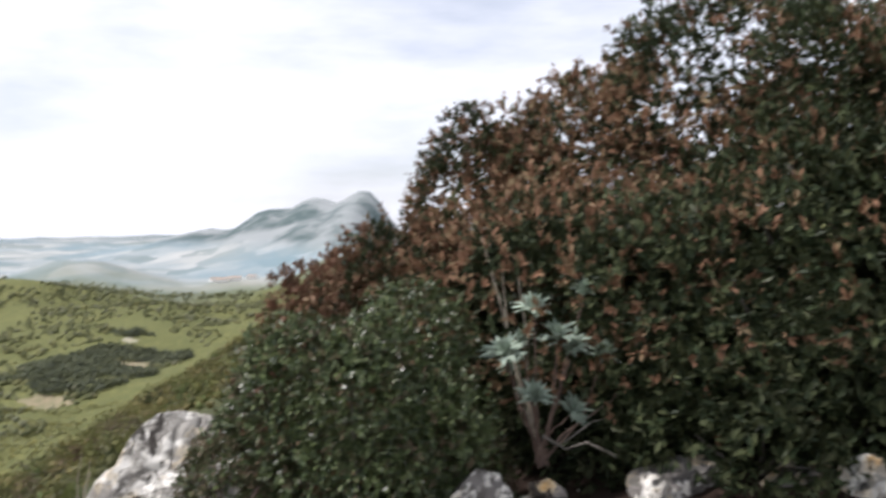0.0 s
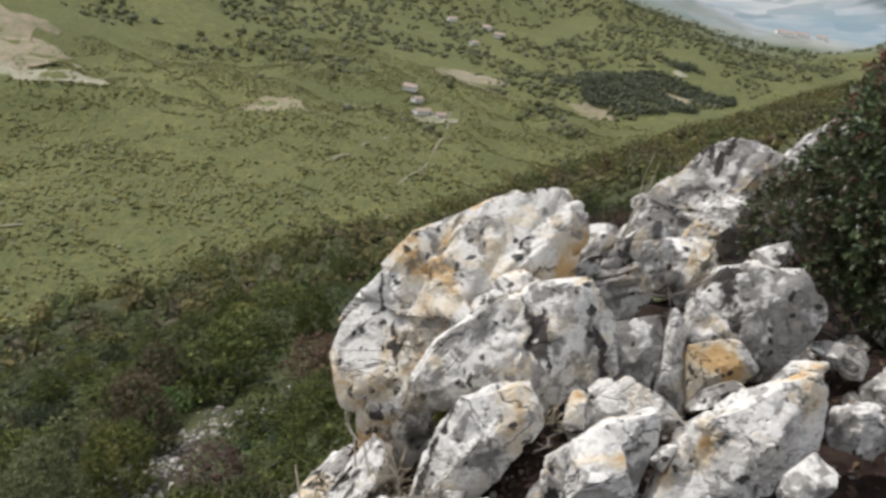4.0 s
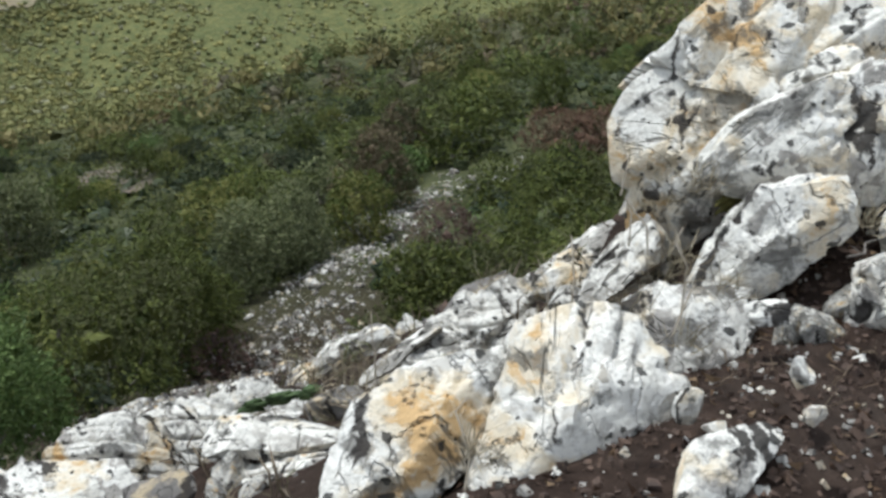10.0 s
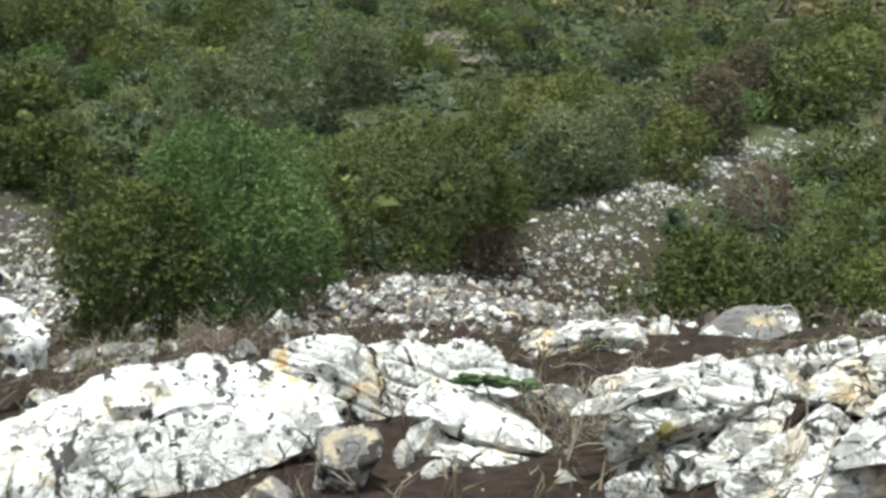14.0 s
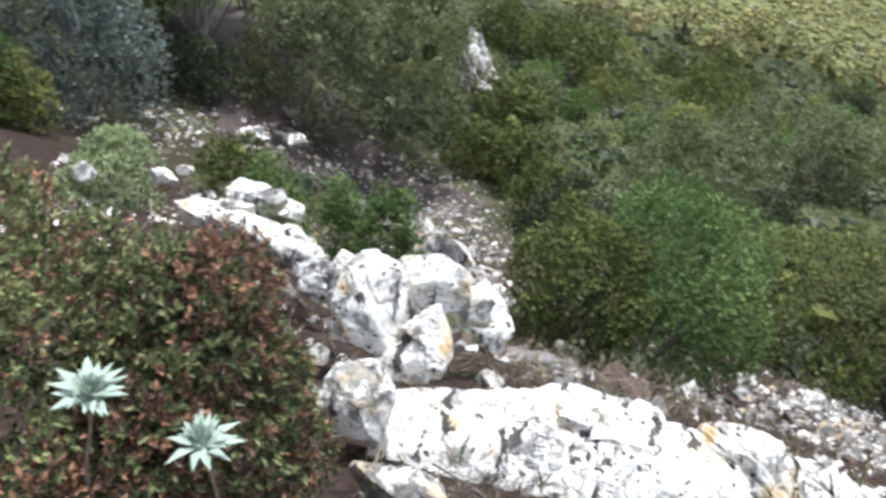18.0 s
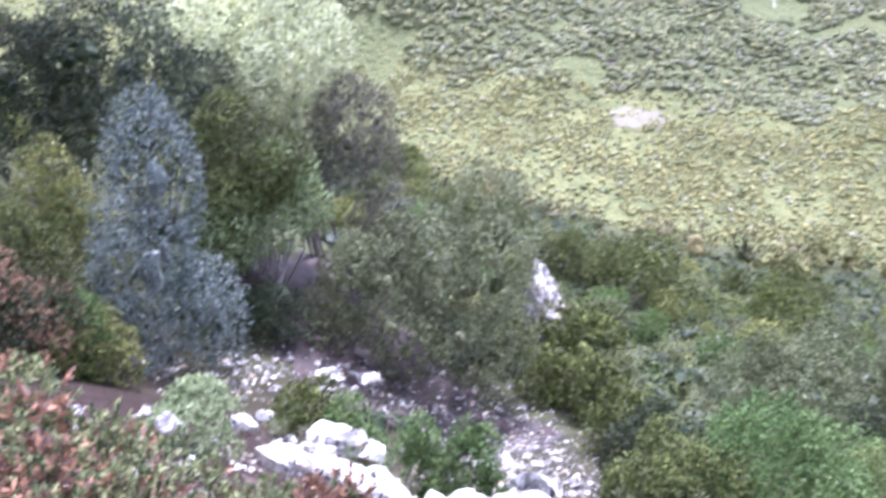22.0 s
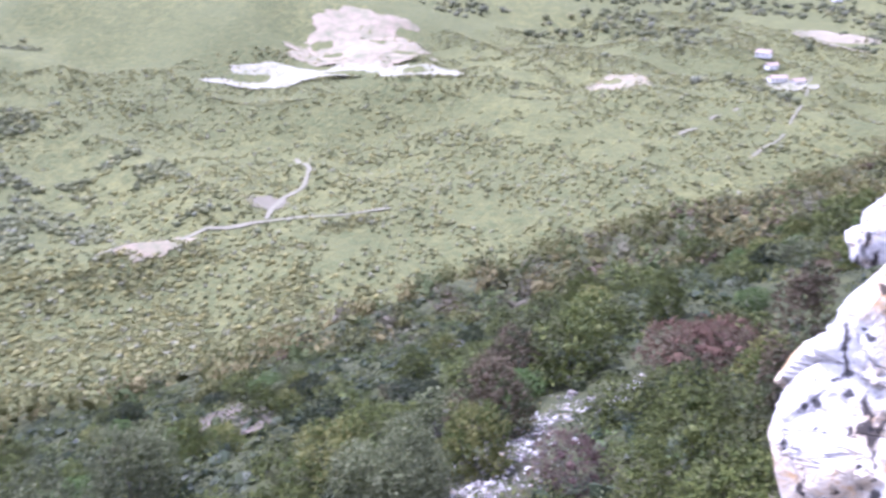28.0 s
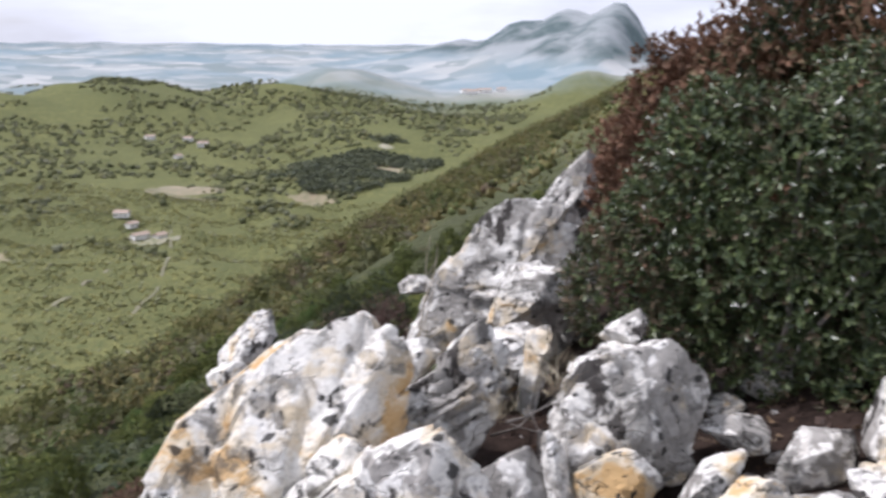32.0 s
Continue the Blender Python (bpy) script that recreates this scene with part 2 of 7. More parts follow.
    bumped(t, s, mixed(t, 0.3, rugged, steps(t, crack, (0.0, 0.3), (0.015, 1.0))), 0.9, 0.03)
    return m


def leafy(name, colours, rough=0.5, spread=0.25, sheen=0.14):
    """Leaves: two or three greens that vary from leaf to leaf, plant to plant."""
    m, t, s = material(name)
    geo, info = t.nodes.new("ShaderNodeNewGeometry"), t.nodes.new("ShaderNodeObjectInfo")
    n = len(colours)
    c = steps(t, geo.outputs["Random Per Island"], *[((i + 0.5) / n, v) for i, v in enumerate(colours)])
    grey = steps(t, info.outputs["Random"], (0.0, 1 - spread), (1.0, 1 + spread))
    c = mixed(t, 1.0, c, grey, "MULTIPLY")
    patch = noise_fac(t, coords(t), 3.0, 3)
    c = mixed(t, 1.0, c, steps(t, patch, (0.3, 0.75), (0.7, 1.2)), "MULTIPLY")
    t.links.new(c, s.inputs["Base Color"])
    s.inputs["Roughness"].default_value = rough
    s.inputs["Specular IOR Level"].default_value = sheen
    through_leaf = t.nodes.new("ShaderNodeBsdfTranslucent")
    t.links.new(c, through_leaf.inputs["Color"])
    mix = t.nodes.new("ShaderNodeMixShader")
    mix.inputs[0].default_value = 0.16
    t.links.new(s.outputs[0], mix.inputs[1])
    t.links.new(through_leaf.outputs[0], mix.inputs[2])
    t.links.new(mix.outputs[0], t.nodes["Material Output"].inputs["Surface"])
    return m


def plain(name, a, b, scale, rough=0.85, bump=0.4, depth=0.01):
    m, t, s = material(name)
    where = coords(t)
    f = noise_fac(t, where, scale, 6, 0.65)
    g = noise_fac(t, where, scale * 7, 4, 0.6)
    c = mixed(t, steps(t, f, (0.32, 0.0), (0.68, 1.0)), a, b)
    c = mixed(t, 0.5, c, steps(t, g, (0.3, 0.55), (0.7, 1.35)), "MULTIPLY")
    t.links.new(c, s.inputs["Base Color"])
    s.inputs["Roughness"].default_value = rough
    if bump:
        bumped(t, s, mixed(t, 0.5, f, g), bump, depth)
    return m


def ground_material():
    """Soil and stones by the crag, scrub on the flank, green valley; fields on the plain and scree on the far
    mountains, both with distance haze in their colour.
    """
    m, t, s = material("ground")
    where = coords(t)
    sep = t.nodes.new("ShaderNodeSeparateXYZ")
    t.links.new(where, sep.inputs[0])
    length = t.nodes.new("ShaderNodeVectorMath")
    length.operation = "LENGTH"
    t.links.new(where, length.inputs[0])
    r = length.outputs["Value"]
    fine, mid = noise_fac(t, where, 14, 6, 0.7), noise_fac(t, where, 1.6, 6, 0.65)
    soil = mixed(t, steps(t, fine, (0.3, 0.0), (0.7, 1.0)), (0.010, 0.0065, 0.005), (0.05, 0.034, 0.026))
    soil = mixed(t, steps(t, mid, (0.56, 0.0), (0.72, 0.4)), soil, (0.085, 0.068, 0.056))
    scrub = mixed(t, steps(t, mid, (0.35, 0.0), (0.65, 1.0)), (0.035, 0.04, 0.02), (0.075, 0.08, 0.035))
    v1, v2 = noise_fac(t, where, 0.09, 6, 0.7), noise_fac(t, where, 0.006, 5, 0.6)
    cells = t.nodes.new("ShaderNodeTexVoronoi")
    cells.inputs["Scale"].default_value = 0.22
    t.links.new(where, cells.inputs["Vector"])
    green = mixed(t, steps(t, v2, (0.38, 0.0), (0.62, 1.0)), (0.146, 0.144, 0.056), (0.210, 0.200, 0.074))
    green = mixed(t, steps(t, v1, (0.42, 0.0), (0.58, 0.8)), green, (0.126, 0.128, 0.050))
    green = mixed(t, steps(t, cells.outputs["Distance"], (0.15, 0.65), (0.62, 0.0)), green, (0.085, 0.104, 0.042))
    small = t.nodes.new("ShaderNodeTexVoronoi")
    small.inputs["Scale"].default_value = 0.55
    t.links.new(where, small.inputs["Vector"])
    # shade in the gaps between bush tops, put into the colour at cell rims
    green = mixed(t, steps(t, small.outputs["Distance"], (0.2, 0.0), (0.65, 0.5)), green, (0.073, 0.089, 0.038))
    f1 = t.nodes.new("ShaderNodeTexVoronoi")
    f1.inputs["Scale"].default_value = 0.011
    t.links.new(where, f1.inputs["Vector"])
    west = steps(t, sums(t, "DIVIDE", sums(t, "ADD", sums(t, "MULTIPLY", sep.outputs["X"], -1.0), sums(t, "MULTIPLY", v1, 60.0)), 800.0), (0.46, 0.0), (0.51, 1.0))
    south = steps(t, sums(t, "ADD", sums(t, "DIVIDE", sums(t, "ADD", sep.outputs["Y"], sums(t, "MULTIPLY", v1, 60.0)), 400.0), 0.5), (0.62, 1.0), (0.85, 0.0))
    green = mixed(t, sums(t, "MULTIPLY", sums(t, "MULTIPLY", west, south), 0.75), green, (0.088, 0.10, 0.044))
    # distance haze is put into the colour: plain and far scree go pale blue-grey
    hazy_fields = mixed(t, steps(t, f1.outputs["Color"], (0.25, 0.0), (0.75, 1.0)), (0.2, 0.235, 0.23), (0.40, 0.405, 0.39))
    hazy_fields = mixed(t, steps(t, noise_fac(t, where, 0.0022, 5, 0.6), (0.42, 0.0), (0.6, 0.8)), hazy_fields, (0.17, 0.24, 0.27))
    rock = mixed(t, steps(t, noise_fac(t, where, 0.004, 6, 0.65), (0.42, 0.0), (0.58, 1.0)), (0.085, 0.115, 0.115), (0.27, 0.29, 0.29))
    c = mixed(t, steps(t, sums(t, "DIVIDE", r, 40.0), (0.36, 0.0), (0.6, 1.0)), soil, scrub)
    c = mixed(t, steps(t, sums(t, "DIVIDE", r, 600.0), (0.12, 0.0), (0.45, 1.0)), c, green)
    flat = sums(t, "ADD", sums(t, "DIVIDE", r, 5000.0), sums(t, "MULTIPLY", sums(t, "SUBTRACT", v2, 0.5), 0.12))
    c = mixed(t, steps(t, flat, (0.36, 0.0), (0.46, 1.0)), c, hazy_fields)
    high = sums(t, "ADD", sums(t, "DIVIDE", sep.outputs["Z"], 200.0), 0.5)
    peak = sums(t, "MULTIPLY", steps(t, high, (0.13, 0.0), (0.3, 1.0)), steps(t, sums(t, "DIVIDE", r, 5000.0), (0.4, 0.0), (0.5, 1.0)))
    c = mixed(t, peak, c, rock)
    t.links.new(c, s.inputs["Base Color"])
    s.inputs["Roughness"].default_value = 0.95
    s.inputs["Specular IOR Level"].default_value = 0.1
    # fine relief of the soil, and the rounded tops of bushes out in the valley
    near = node(t, "ShaderNodeBump", Strength=0.9, Distance=0.05)
    t.links.new(mixed(t, 0.5, fine, mid), near.inputs["Height"])
    tops = sums(t, "SUBTRACT", 1.0, sums(t, "ADD", sums(t, "MULTIPLY", cells.outputs["Distance"], 0.8), sums(t, "MULTIPLY", small.outputs["Distance"], 0.7)))
    away = steps(t, sums(t, "DIVIDE", r, 600.0), (0.05, 0.0), (0.12, 1.0))
    far = node(t, "ShaderNodeBump", Strength=0.8, Distance=1.3)
    t.links.new(sums(t, "MULTIPLY", tops, away), far.inputs["Height"])
    t.links.new(near.outputs["Normal"], far.inputs["Normal"])
    t.links.new(far.outputs["Normal"], s.inputs["Normal"])
    return m


# ---- mesh helpers ----
def mesh_of(name, verts, quads, mats, index=None, flat=True):
    """A mesh from arrays: verts n x 3, quads or triangles m x k."""
    me = bpy.data.meshes.new(name)
    verts, quads = np.asarray(verts, np.float32), np.asarray(quads, np.int32)
    k = quads.shape[1]
    me.vertices.add(len(verts))
    me.vertices.foreach_set("co", verts.reshape(-1))
    me.loops.add(quads.size)
    me.loops.foreach_set("vertex_index", quads.reshape(-1))
    me.polygons.add(len(quads))
    me.polygons.foreach_set("loop_start", np.arange(0, quads.size, k, dtype=np.int32))
    me.polygons.foreach_set("use_smooth", np.full(len(quads), not flat))
    for m in mats if isinstance(mats, (list, tuple)) else [mats]:
        me.materials.append(m)
    if index is not None:
        me.polygons.foreach_set("material_index", np.asarray(index, np.int32))
    me.update()
    return me


def part(name, me, parent, label=""):
    ob = new(name, me)
    ob.parent = parent
    return tagged(ob, label) if label else ob


def part_bm(name, bm, mat, parent, label=""):
    me = bpy.data.meshes.new(name)
    bm.to_mesh(me)
    bm.free()
    me.materials.append(mat)
    return part(name, me, parent, label)


def wave3(p, seed=0):
    """Smooth value noise in space, -1 to 1."""
    i = np.floor(p).astype(np.int64)
    f = p - i
    f = f * f * (3 - 2 * f)
    out = 0
    for a in (0, 1):
        for b in (0, 1):
            for c in (0, 1):
                h = lattice(i[..., 0] + a, i[..., 1] + b, seed + 131 * (i[..., 2] + c))
                out = out + h * (f[..., 0] if a else 1 - f[..., 0]) * (f[..., 1] if b else 1 - f[..., 1]) * (f[..., 2] if c else 1 - f[..., 2])
    return 2 * out - 1


def fbm3(p, octaves, seed):
    total, gain = 0, 1.0
    for i in range(octaves):
        total, gain = total + gain * wave3(p * 2 ** i, seed + 29 * i), gain * 0.52
    return total


def cube_grid(n):
    """Verts and quads of a cube whose faces are n x n, joined along the edges."""
    key, verts, quads = {}, [], []
    for axis in range(3):
        for side in (-1, 1):
            ids = np.zeros((n + 1, n + 1), int)
            for i in range(n + 1):
                for j in range(n + 1):
                    p = [0, 0, 0]
                    p[axis], p[(axis + 1) % 3], p[(axis + 2) % 3] = side * n, 2 * i - n, 2 * j - n
                    p = tuple(p)
                    if p not in key:
                        key[p] = len(verts)
                        verts.append(p)
                    ids[i, j] = key[p]
            for i in range(n):
                for j in range(n):
                    q = [ids[i, j], ids[i + 1, j], ids[i + 1, j + 1], ids[i, j + 1]]
                    quads.append(q if side > 0 else q[::-1])
    return np.array(verts, float) / n, np.array(quads)


GRIDS = {}


def rock_shape(size, seed, n=22, block=0.6, cuts=14, rough=0.05, beds=0.0, bed_axis=(0.3, 0.2, 1.0), cracks=0.05, facets=(), outline=(), clefts=0, pits=3, slant=(0.4, 0.2, 0.9), chip=(0.55, 0.86)):
    """A limestone block: a box broken along planes, with clefts, ledges and rough faces. size: full metres.
    outline: planes round the y axis (x, 0, z, distance), each with a chamfer towards both ends of that axis."""
    rng = np.random.RandomState(seed)
    if n not in GRIDS:
        GRIDS[n] = cube_grid(n)
    p, quads = GRIDS[n]
    ball = p / np.linalg.norm(p, axis=1, keepdims=True)
    p = ball * (1 - block) * 1.12 + p * block * 0.95
    planes = []
    for _ in range(cuts):
        v = rng.normal(size=3)
        planes.append((*(v / np.linalg.norm(v)), rng.uniform(*chip)))
    planes += list(facets) + list(outline)
    for fx, _, fz, d in outline:
        for side, deep in ((-1, rng.uniform(0.3, 0.75)), (-1, rng.uniform(-0.05, 0.2)), (1, rng.uniform(0.2, 0.6))):
            a = rng.uniform(0.5, 0.75) if deep > 0.25 else rng.uniform(0.95, 1.15)
            planes.append((fx * math.cos(a), side * math.sin(a), fz * math.cos(a), d * math.cos(a) + deep * math.sin(a) + (0.12 if deep < 0.25 else 0)))
    for fx, fy, fz, d in planes * 2:
        p = p - np.outer(np.clip(p @ np.array([fx, fy, fz]) - d, 0, None), (fx, fy, fz))
    half = np.array(size) / 2
    p = p * half
    mean = float(np.prod(half) ** (1 / 3))
    q = p / mean
    outward = q / (np.linalg.norm(q, axis=1, keepdims=True) + 1e-6)
    shift = rough * 0.7 * mean * fbm3(q * 1.3 + seed * 3.7, 2, seed) + rough * 0.45 * mean * fbm3(q * 4.1 + seed, 4, seed + 5)
    if n > 9:
        bent = q + 0.12 * np.stack([wave3(q * 2.7 + k * 5.1, seed + k) for k in range(3)], -1)
        for cells, slope, step in ((9, 0.05, 0.03), (40, 0.06, 0.016)):
            seat = q[rng.randint(len(q), size=cells)]
            near_cell = ((bent[:, None] - seat[None]) ** 2).sum(2).argmin(1)
            shift = shift + mean * (((q - seat[near_cell]) * rng.normal(size=(cells, 3))[near_cell]).sum(1) * slope + step * rng.uniform(-1, 1, cells)[near_cell])
    if beds:
        a = np.array(bed_axis, float)
        a /= np.linalg.norm(a)
        s = (q @ a) * 4.2 + 0.7 * wave3(q * 1.1, seed + 9)
        f = s - np.floor(s)
        shift = shift - beds * mean * np.exp(-((f - 0.5) / 0.1) ** 2) + beds * 0.8 * mean * (lattice(np.floor(s).astype(np.int64), np.floor(s).astype(np.int64) * 0, seed) - 0.5)
    if cracks:
        line = np.abs(fbm3(q * 1.5 + 11.3 * seed, 3, seed + 40))
        shift = shift - cracks * mean * np.exp(-(line / 0.05) ** 2)
    # clefts that cut slantwise through the block, each over a part of it
    for k in range(clefts):
        v = np.array([0.8, 0.0, -0.6]) + rng.normal(size=3) * 0.13
        off = (q @ v) - rng.uniform(-0.85, 0.85) + 0.09 * wave3(q * 3.1 + k * 2.3, seed + 60 + k)
        held = np.clip(0.55 + 1.3 * wave3(q * 1.2 + k * 7.7, seed + 80 + k), 0, 1)
        shift = shift - held * rng.uniform(0.04, 0.085) * mean * np.exp(-(off / rng.uniform(0.035, 0.06)) ** 2)
    # long hollows that run along the grain of the stone
    a = np.array(slant) / np.linalg.norm(slant)
    for _ in range(pits * 3 if n > 30 else pits if n > 14 else 0):
        e = q - q[rng.randint(len(q))]
        lengthwise = e @ a
        cross2 = (e * e).sum(1) - lengthwise ** 2
        w, deep = rng.uniform(0.035, 0.08), rng.uniform(0.08, 0.2)
        shift = shift - deep * mean * np.exp(-cross2 / w ** 2 - (lengthwise / (w * rng.uniform(2.0, 5.5))) ** 2)
    return p + outward * shift[:, None], quads


def rock(spot, size, turn, seed, mat, label, name="boulder", category="rock", group="", **shape):
    v, q = rock_shape(size, seed, **shape)
    me = mesh_of(name, v, q, mat, flat=False)
    me.set_sharp_from_angle(angle=radians(38))
    ob = new(name, me)
    ob.matrix_basis = pose(*spot, *turn)
    return tagged(ob, label, category, group)


def bases(d, rng):
    """Two unit vectors square to each row of d."""
    a = np.cross(d, rng.normal(size=d.shape))
    a /= np.linalg.norm(a, axis=1, keepdims=True) + 1e-9
    return a, np.cross(d, a)


def leaves(points, ways, count, length, width, lean, rng, stalk=0.0, curl=0.15, jitter=0.35):
    """Sprigs: count leaves round each point, leaning lean=(from, to) radians off its way. Returns verts and quads."""
    n = len(points)
    p, d = np.repeat(points, count, 0), np.repeat(ways, count, 0)
    a, b = bases(d, rng)
    turn = rng.uniform(0, 2 * math.pi, len(p))[:, None]
    tilt = rng.uniform(lean[0], lean[1], len(p))[:, None]
    side = a * np.cos(turn) + b * np.sin(turn)
    out = d * np.cos(tilt) + side * np.sin(tilt)
    across = np.cross(out, d + 0.01 * a)
    across /= np.linalg.norm(across, axis=1, keepdims=True) + 1e-9
    up = np.cross(across, out)
    size = (length * rng.uniform(1 - jitter, 1 + jitter, len(p)))[:, None]
    base = p + d * stalk * rng.uniform(0, 1, len(p))[:, None]
    mid = base + out * size * 0.55 + up * size * curl * 0.5
    tip = base + out * size - up * size * curl * 0.4
    half = across * size * (width / length) / 2
    v = np.stack([base, mid + half, tip, mid - half], 1).reshape(-1, 3)
    return v, np.arange(len(v)).reshape(-1, 4)


def lumps_of(w, d, h, n, rng, size=(0.28, 0.45), low=0.25):
    """Ellipsoids whose union is an uneven dome: rows of centre and radii."""
    rows = [(0, 0, h * 0.40, w * 0.31, d * 0.31, h * 0.36)]
    for i in range(n):
        turn, up = 2 * math.pi * (i * 0.618 + rng.uniform(0, 0.2)), rng.uniform(0.0, 0.3) if i % 3 == 0 else rng.uniform(low, 0.95) ** 0.8
        reach = math.sqrt(max(0.0, 1 - up ** 2)) * rng.uniform(0.5, 0.86) + 0.05
        s = rng.uniform(*size) * (0.55, 0.8, 1.0, 1.2)[rng.randint(4)]
        rows.append((math.cos(turn) * reach * w / 2, math.sin(turn) * reach * d / 2, h * (0.07 + 0.7 * up), s * w * 0.42, s * d * 0.42, s * h * 0.46))
    return np.array(rows)


def on_lumps(lumps, n, rng, up=0.35, depth=(0.68, 1.16)):
    """n points on the outside of the lumps, their outward directions and the lump that each one is on."""
    area = (lumps[:, 3] * lumps[:, 4] * lumps[:, 5]) ** (2 / 3)
    which = rng.choice(len(lumps), n * 2, p=area / area.sum())
    v = rng.normal(size=(n * 2, 3))
    v[:, 2] += up
    v /= np.linalg.norm(v, axis=1, keepdims=True)
    p = lumps[which, :3] + v * lumps[which, 3:] * rng.uniform(*depth, n * 2)[:, None]
    inside = np.zeros(len(p), bool)
    for row in lumps:
        inside |= (((p - row[:3]) / row[3:]) ** 2).sum(1) < 0.62
    keep = np.flatnonzero(~inside & (p[:, 2] > 0.02))[:n]
    way = v[keep] / lumps[which[keep], 3:]
    way /= np.linalg.norm(way, axis=1, keepdims=True)
    return p[keep], way, which[keep]


BALLS = {}


def ball(level):
    if level not in BALLS:
        b = bmesh.new()
        bmesh.ops.create_icosphere(b, subdivisions=level, radius=1)
        BALLS[level] = np.array([v.co[:] for v in b.verts]), np.array([[v.index for v in f.verts] for f in b.faces])
        b.free()
    return BALLS[level]


def limb(points, radii, sides=6):
    """A tapered bent stem through the points."""
    pts = np.array(points, float)
    verts, quads = [], []
    for i, p in enumerate(pts):
        t = pts[min(i + 1, len(pts) - 1)] - pts[max(i - 1, 0)]
        t /= np.linalg.norm(t) + 1e-9
        a = np.cross(t, [0.31, 0.77, 0.2])
        a /= np.linalg.norm(a)
        b = np.cross(t, a)
        for k in range(sides):
            s = 2 * math.pi * k / sides
            verts.append(p + radii[i] * (a * math.cos(s) + b * math.sin(s)))
    for i in range(len(pts) - 1):
        for k in range(sides):
            quads.append([i * sides + k, i * sides + (k + 1) % sides, (i + 1) * sides + (k + 1) % sides, (i + 1) * sides + k])
    return np.array(verts), np.array(quads)


def joined(pieces):
    """Several (verts, faces) as one."""
    vs, qs, k = [], [], 0
    for v, q in pieces:
        vs.append(v)
        qs.append(np.asarray(q) + k)
        k += len(v)
    return np.concatenate(vs), np.concatenate(qs)


def stems(lumps, rng, thick, few=False):
    pieces = []
    for row in lumps[1:8] if few else lumps[1:12]:
        end = row[:3] * np.array([0.9, 0.9, 0.95])
        start = rng.normal(size=3) * np.array([1, 1, 0]) * thick * 2
        start[2] = -0.1
        mid = start * 0.55 + end * 0.45 + rng.normal(size=3) * 0.06 * np.linalg.norm(end)
        mid[2] = max(mid[2], 0.3 * end[2])
        pts = [start, start * 0.75 + mid * 0.3, mid, mid * 0.45 + end * 0.55, end]
        pieces.append(limb(pts, [thick, thick * 0.8, thick * 0.55, thick * 0.35, thick * 0.15], 4 if few else 5))
    return pieces


def bush(spot, w, d, h, seed, leaf_mats, bark, label, name="shrub", category="shrub", group="", sprigs=900, per=7, leaf=0.05, wide=0.018, lean=(0.4, 1.3), lumps=14, rise=0.5, odd=0.0,
         turn=0.0, low=0.25, size=(0.28, 0.45), twig=0.0, core=0.86, thick=0.03, up=0.35, crude=False, mingle=0.12, lift=0.0):
    """A shrub: stems, and a crown of leafy sprigs on an uneven mass. odd: the share of lumps in the second leaf material."""
    rng = np.random.RandomState(seed)
    rows = lumps_of(w, d, h, lumps, rng, size, low)
    rows[:, 2] = lift * h + (1 - lift) * rows[:, 2]
    rows[:, 5] *= 1 - lift
    p, way, which = on_lumps(rows, sprigs, rng, up)
    way = way + np.array([0, 0, rise]) + rng.normal(size=way.shape) * 0.25
    way /= np.linalg.norm(way, axis=1, keepdims=True)
    v, q = leaves(p, way, per, leaf, wide, lean, rng, stalk=twig or leaf * 1.2)
    second = rng.uniform(size=len(rows)) < odd
    tint = second[which] ^ (rng.uniform(size=len(which)) < mingle * (odd > 0))
    index = np.repeat(tint.astype(int), per)
    top = tagged(new(name), label, category, group)
    top.matrix_basis = pose(*spot, 0, 0, turn)
    crown = part("crown", mesh_of("crown", v, q, leaf_mats[:2], index), top)
    ip, iway, _ = on_lumps(rows, max(60, sprigs // 2 if crude else int(sprigs * 0.8)), rng, 0.2, (0.35, 0.88))
    iv, iq = leaves(ip, iway, 3 if crude else 5, leaf * (1.4 if crude else 1.15), leaf * (0.6 if crude else 0.5), (0.5, 1.5), rng, stalk=leaf)
    bv, bf = GRIDS.setdefault(2, cube_grid(2))
    unit = bv / np.linalg.norm(bv, axis=1, keepdims=True)
    inner = [(iv, iq)]
    if crude:
        inner += [(unit * (1 + 0.3 * rng.uniform(-1, 1, (len(unit), 1))) * row[3:] * core * 0.33 + row[:3], bf) for row in rows]
    iv, iq = joined(inner)
    part("inner_foliage", mesh_of("inner_foliage", iv, iq, leaf_mats[0]), top)
    made = stems(rows, rng, thick, crude)
    if crude:
        v, q = joined(made)
        part("trunk", mesh_of("trunk", v, q, bark, flat=False), top)
    else:
        for v, q in made:
            part("stem", mesh_of("stem", v, q, bark, flat=False), top)
    return top

# ---- the ground, one sheet from the crag to the horizon ----
N_A, N_R = 520, 260
ang = np.linspace(0, 2 * math.pi, N_A, endpoint=False)
rad = np.concatenate([[0.02], np.geomspace(0.35, 4900, N_R)])
gx, gy = np.outer(rad, -np.sin(ang)), np.outer(rad, np.cos(ang))
gi, gj = np.meshgrid(np.arange(len(rad) - 1), np.arange(N_A), indexing="ij")
gk = (gj + 1) % N_A
quads = np.stack([gi * N_A + gj, gi * N_A + gk, (gi + 1) * N_A + gk, (gi + 1) * N_A + gj], -1).reshape(-1, 4)[:, ::-1]
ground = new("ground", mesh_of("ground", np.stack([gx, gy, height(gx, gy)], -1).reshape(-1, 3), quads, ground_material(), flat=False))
tagged(ground, "stony scrub flank above a green valley and a hazy plain", "ground", kind="structure")

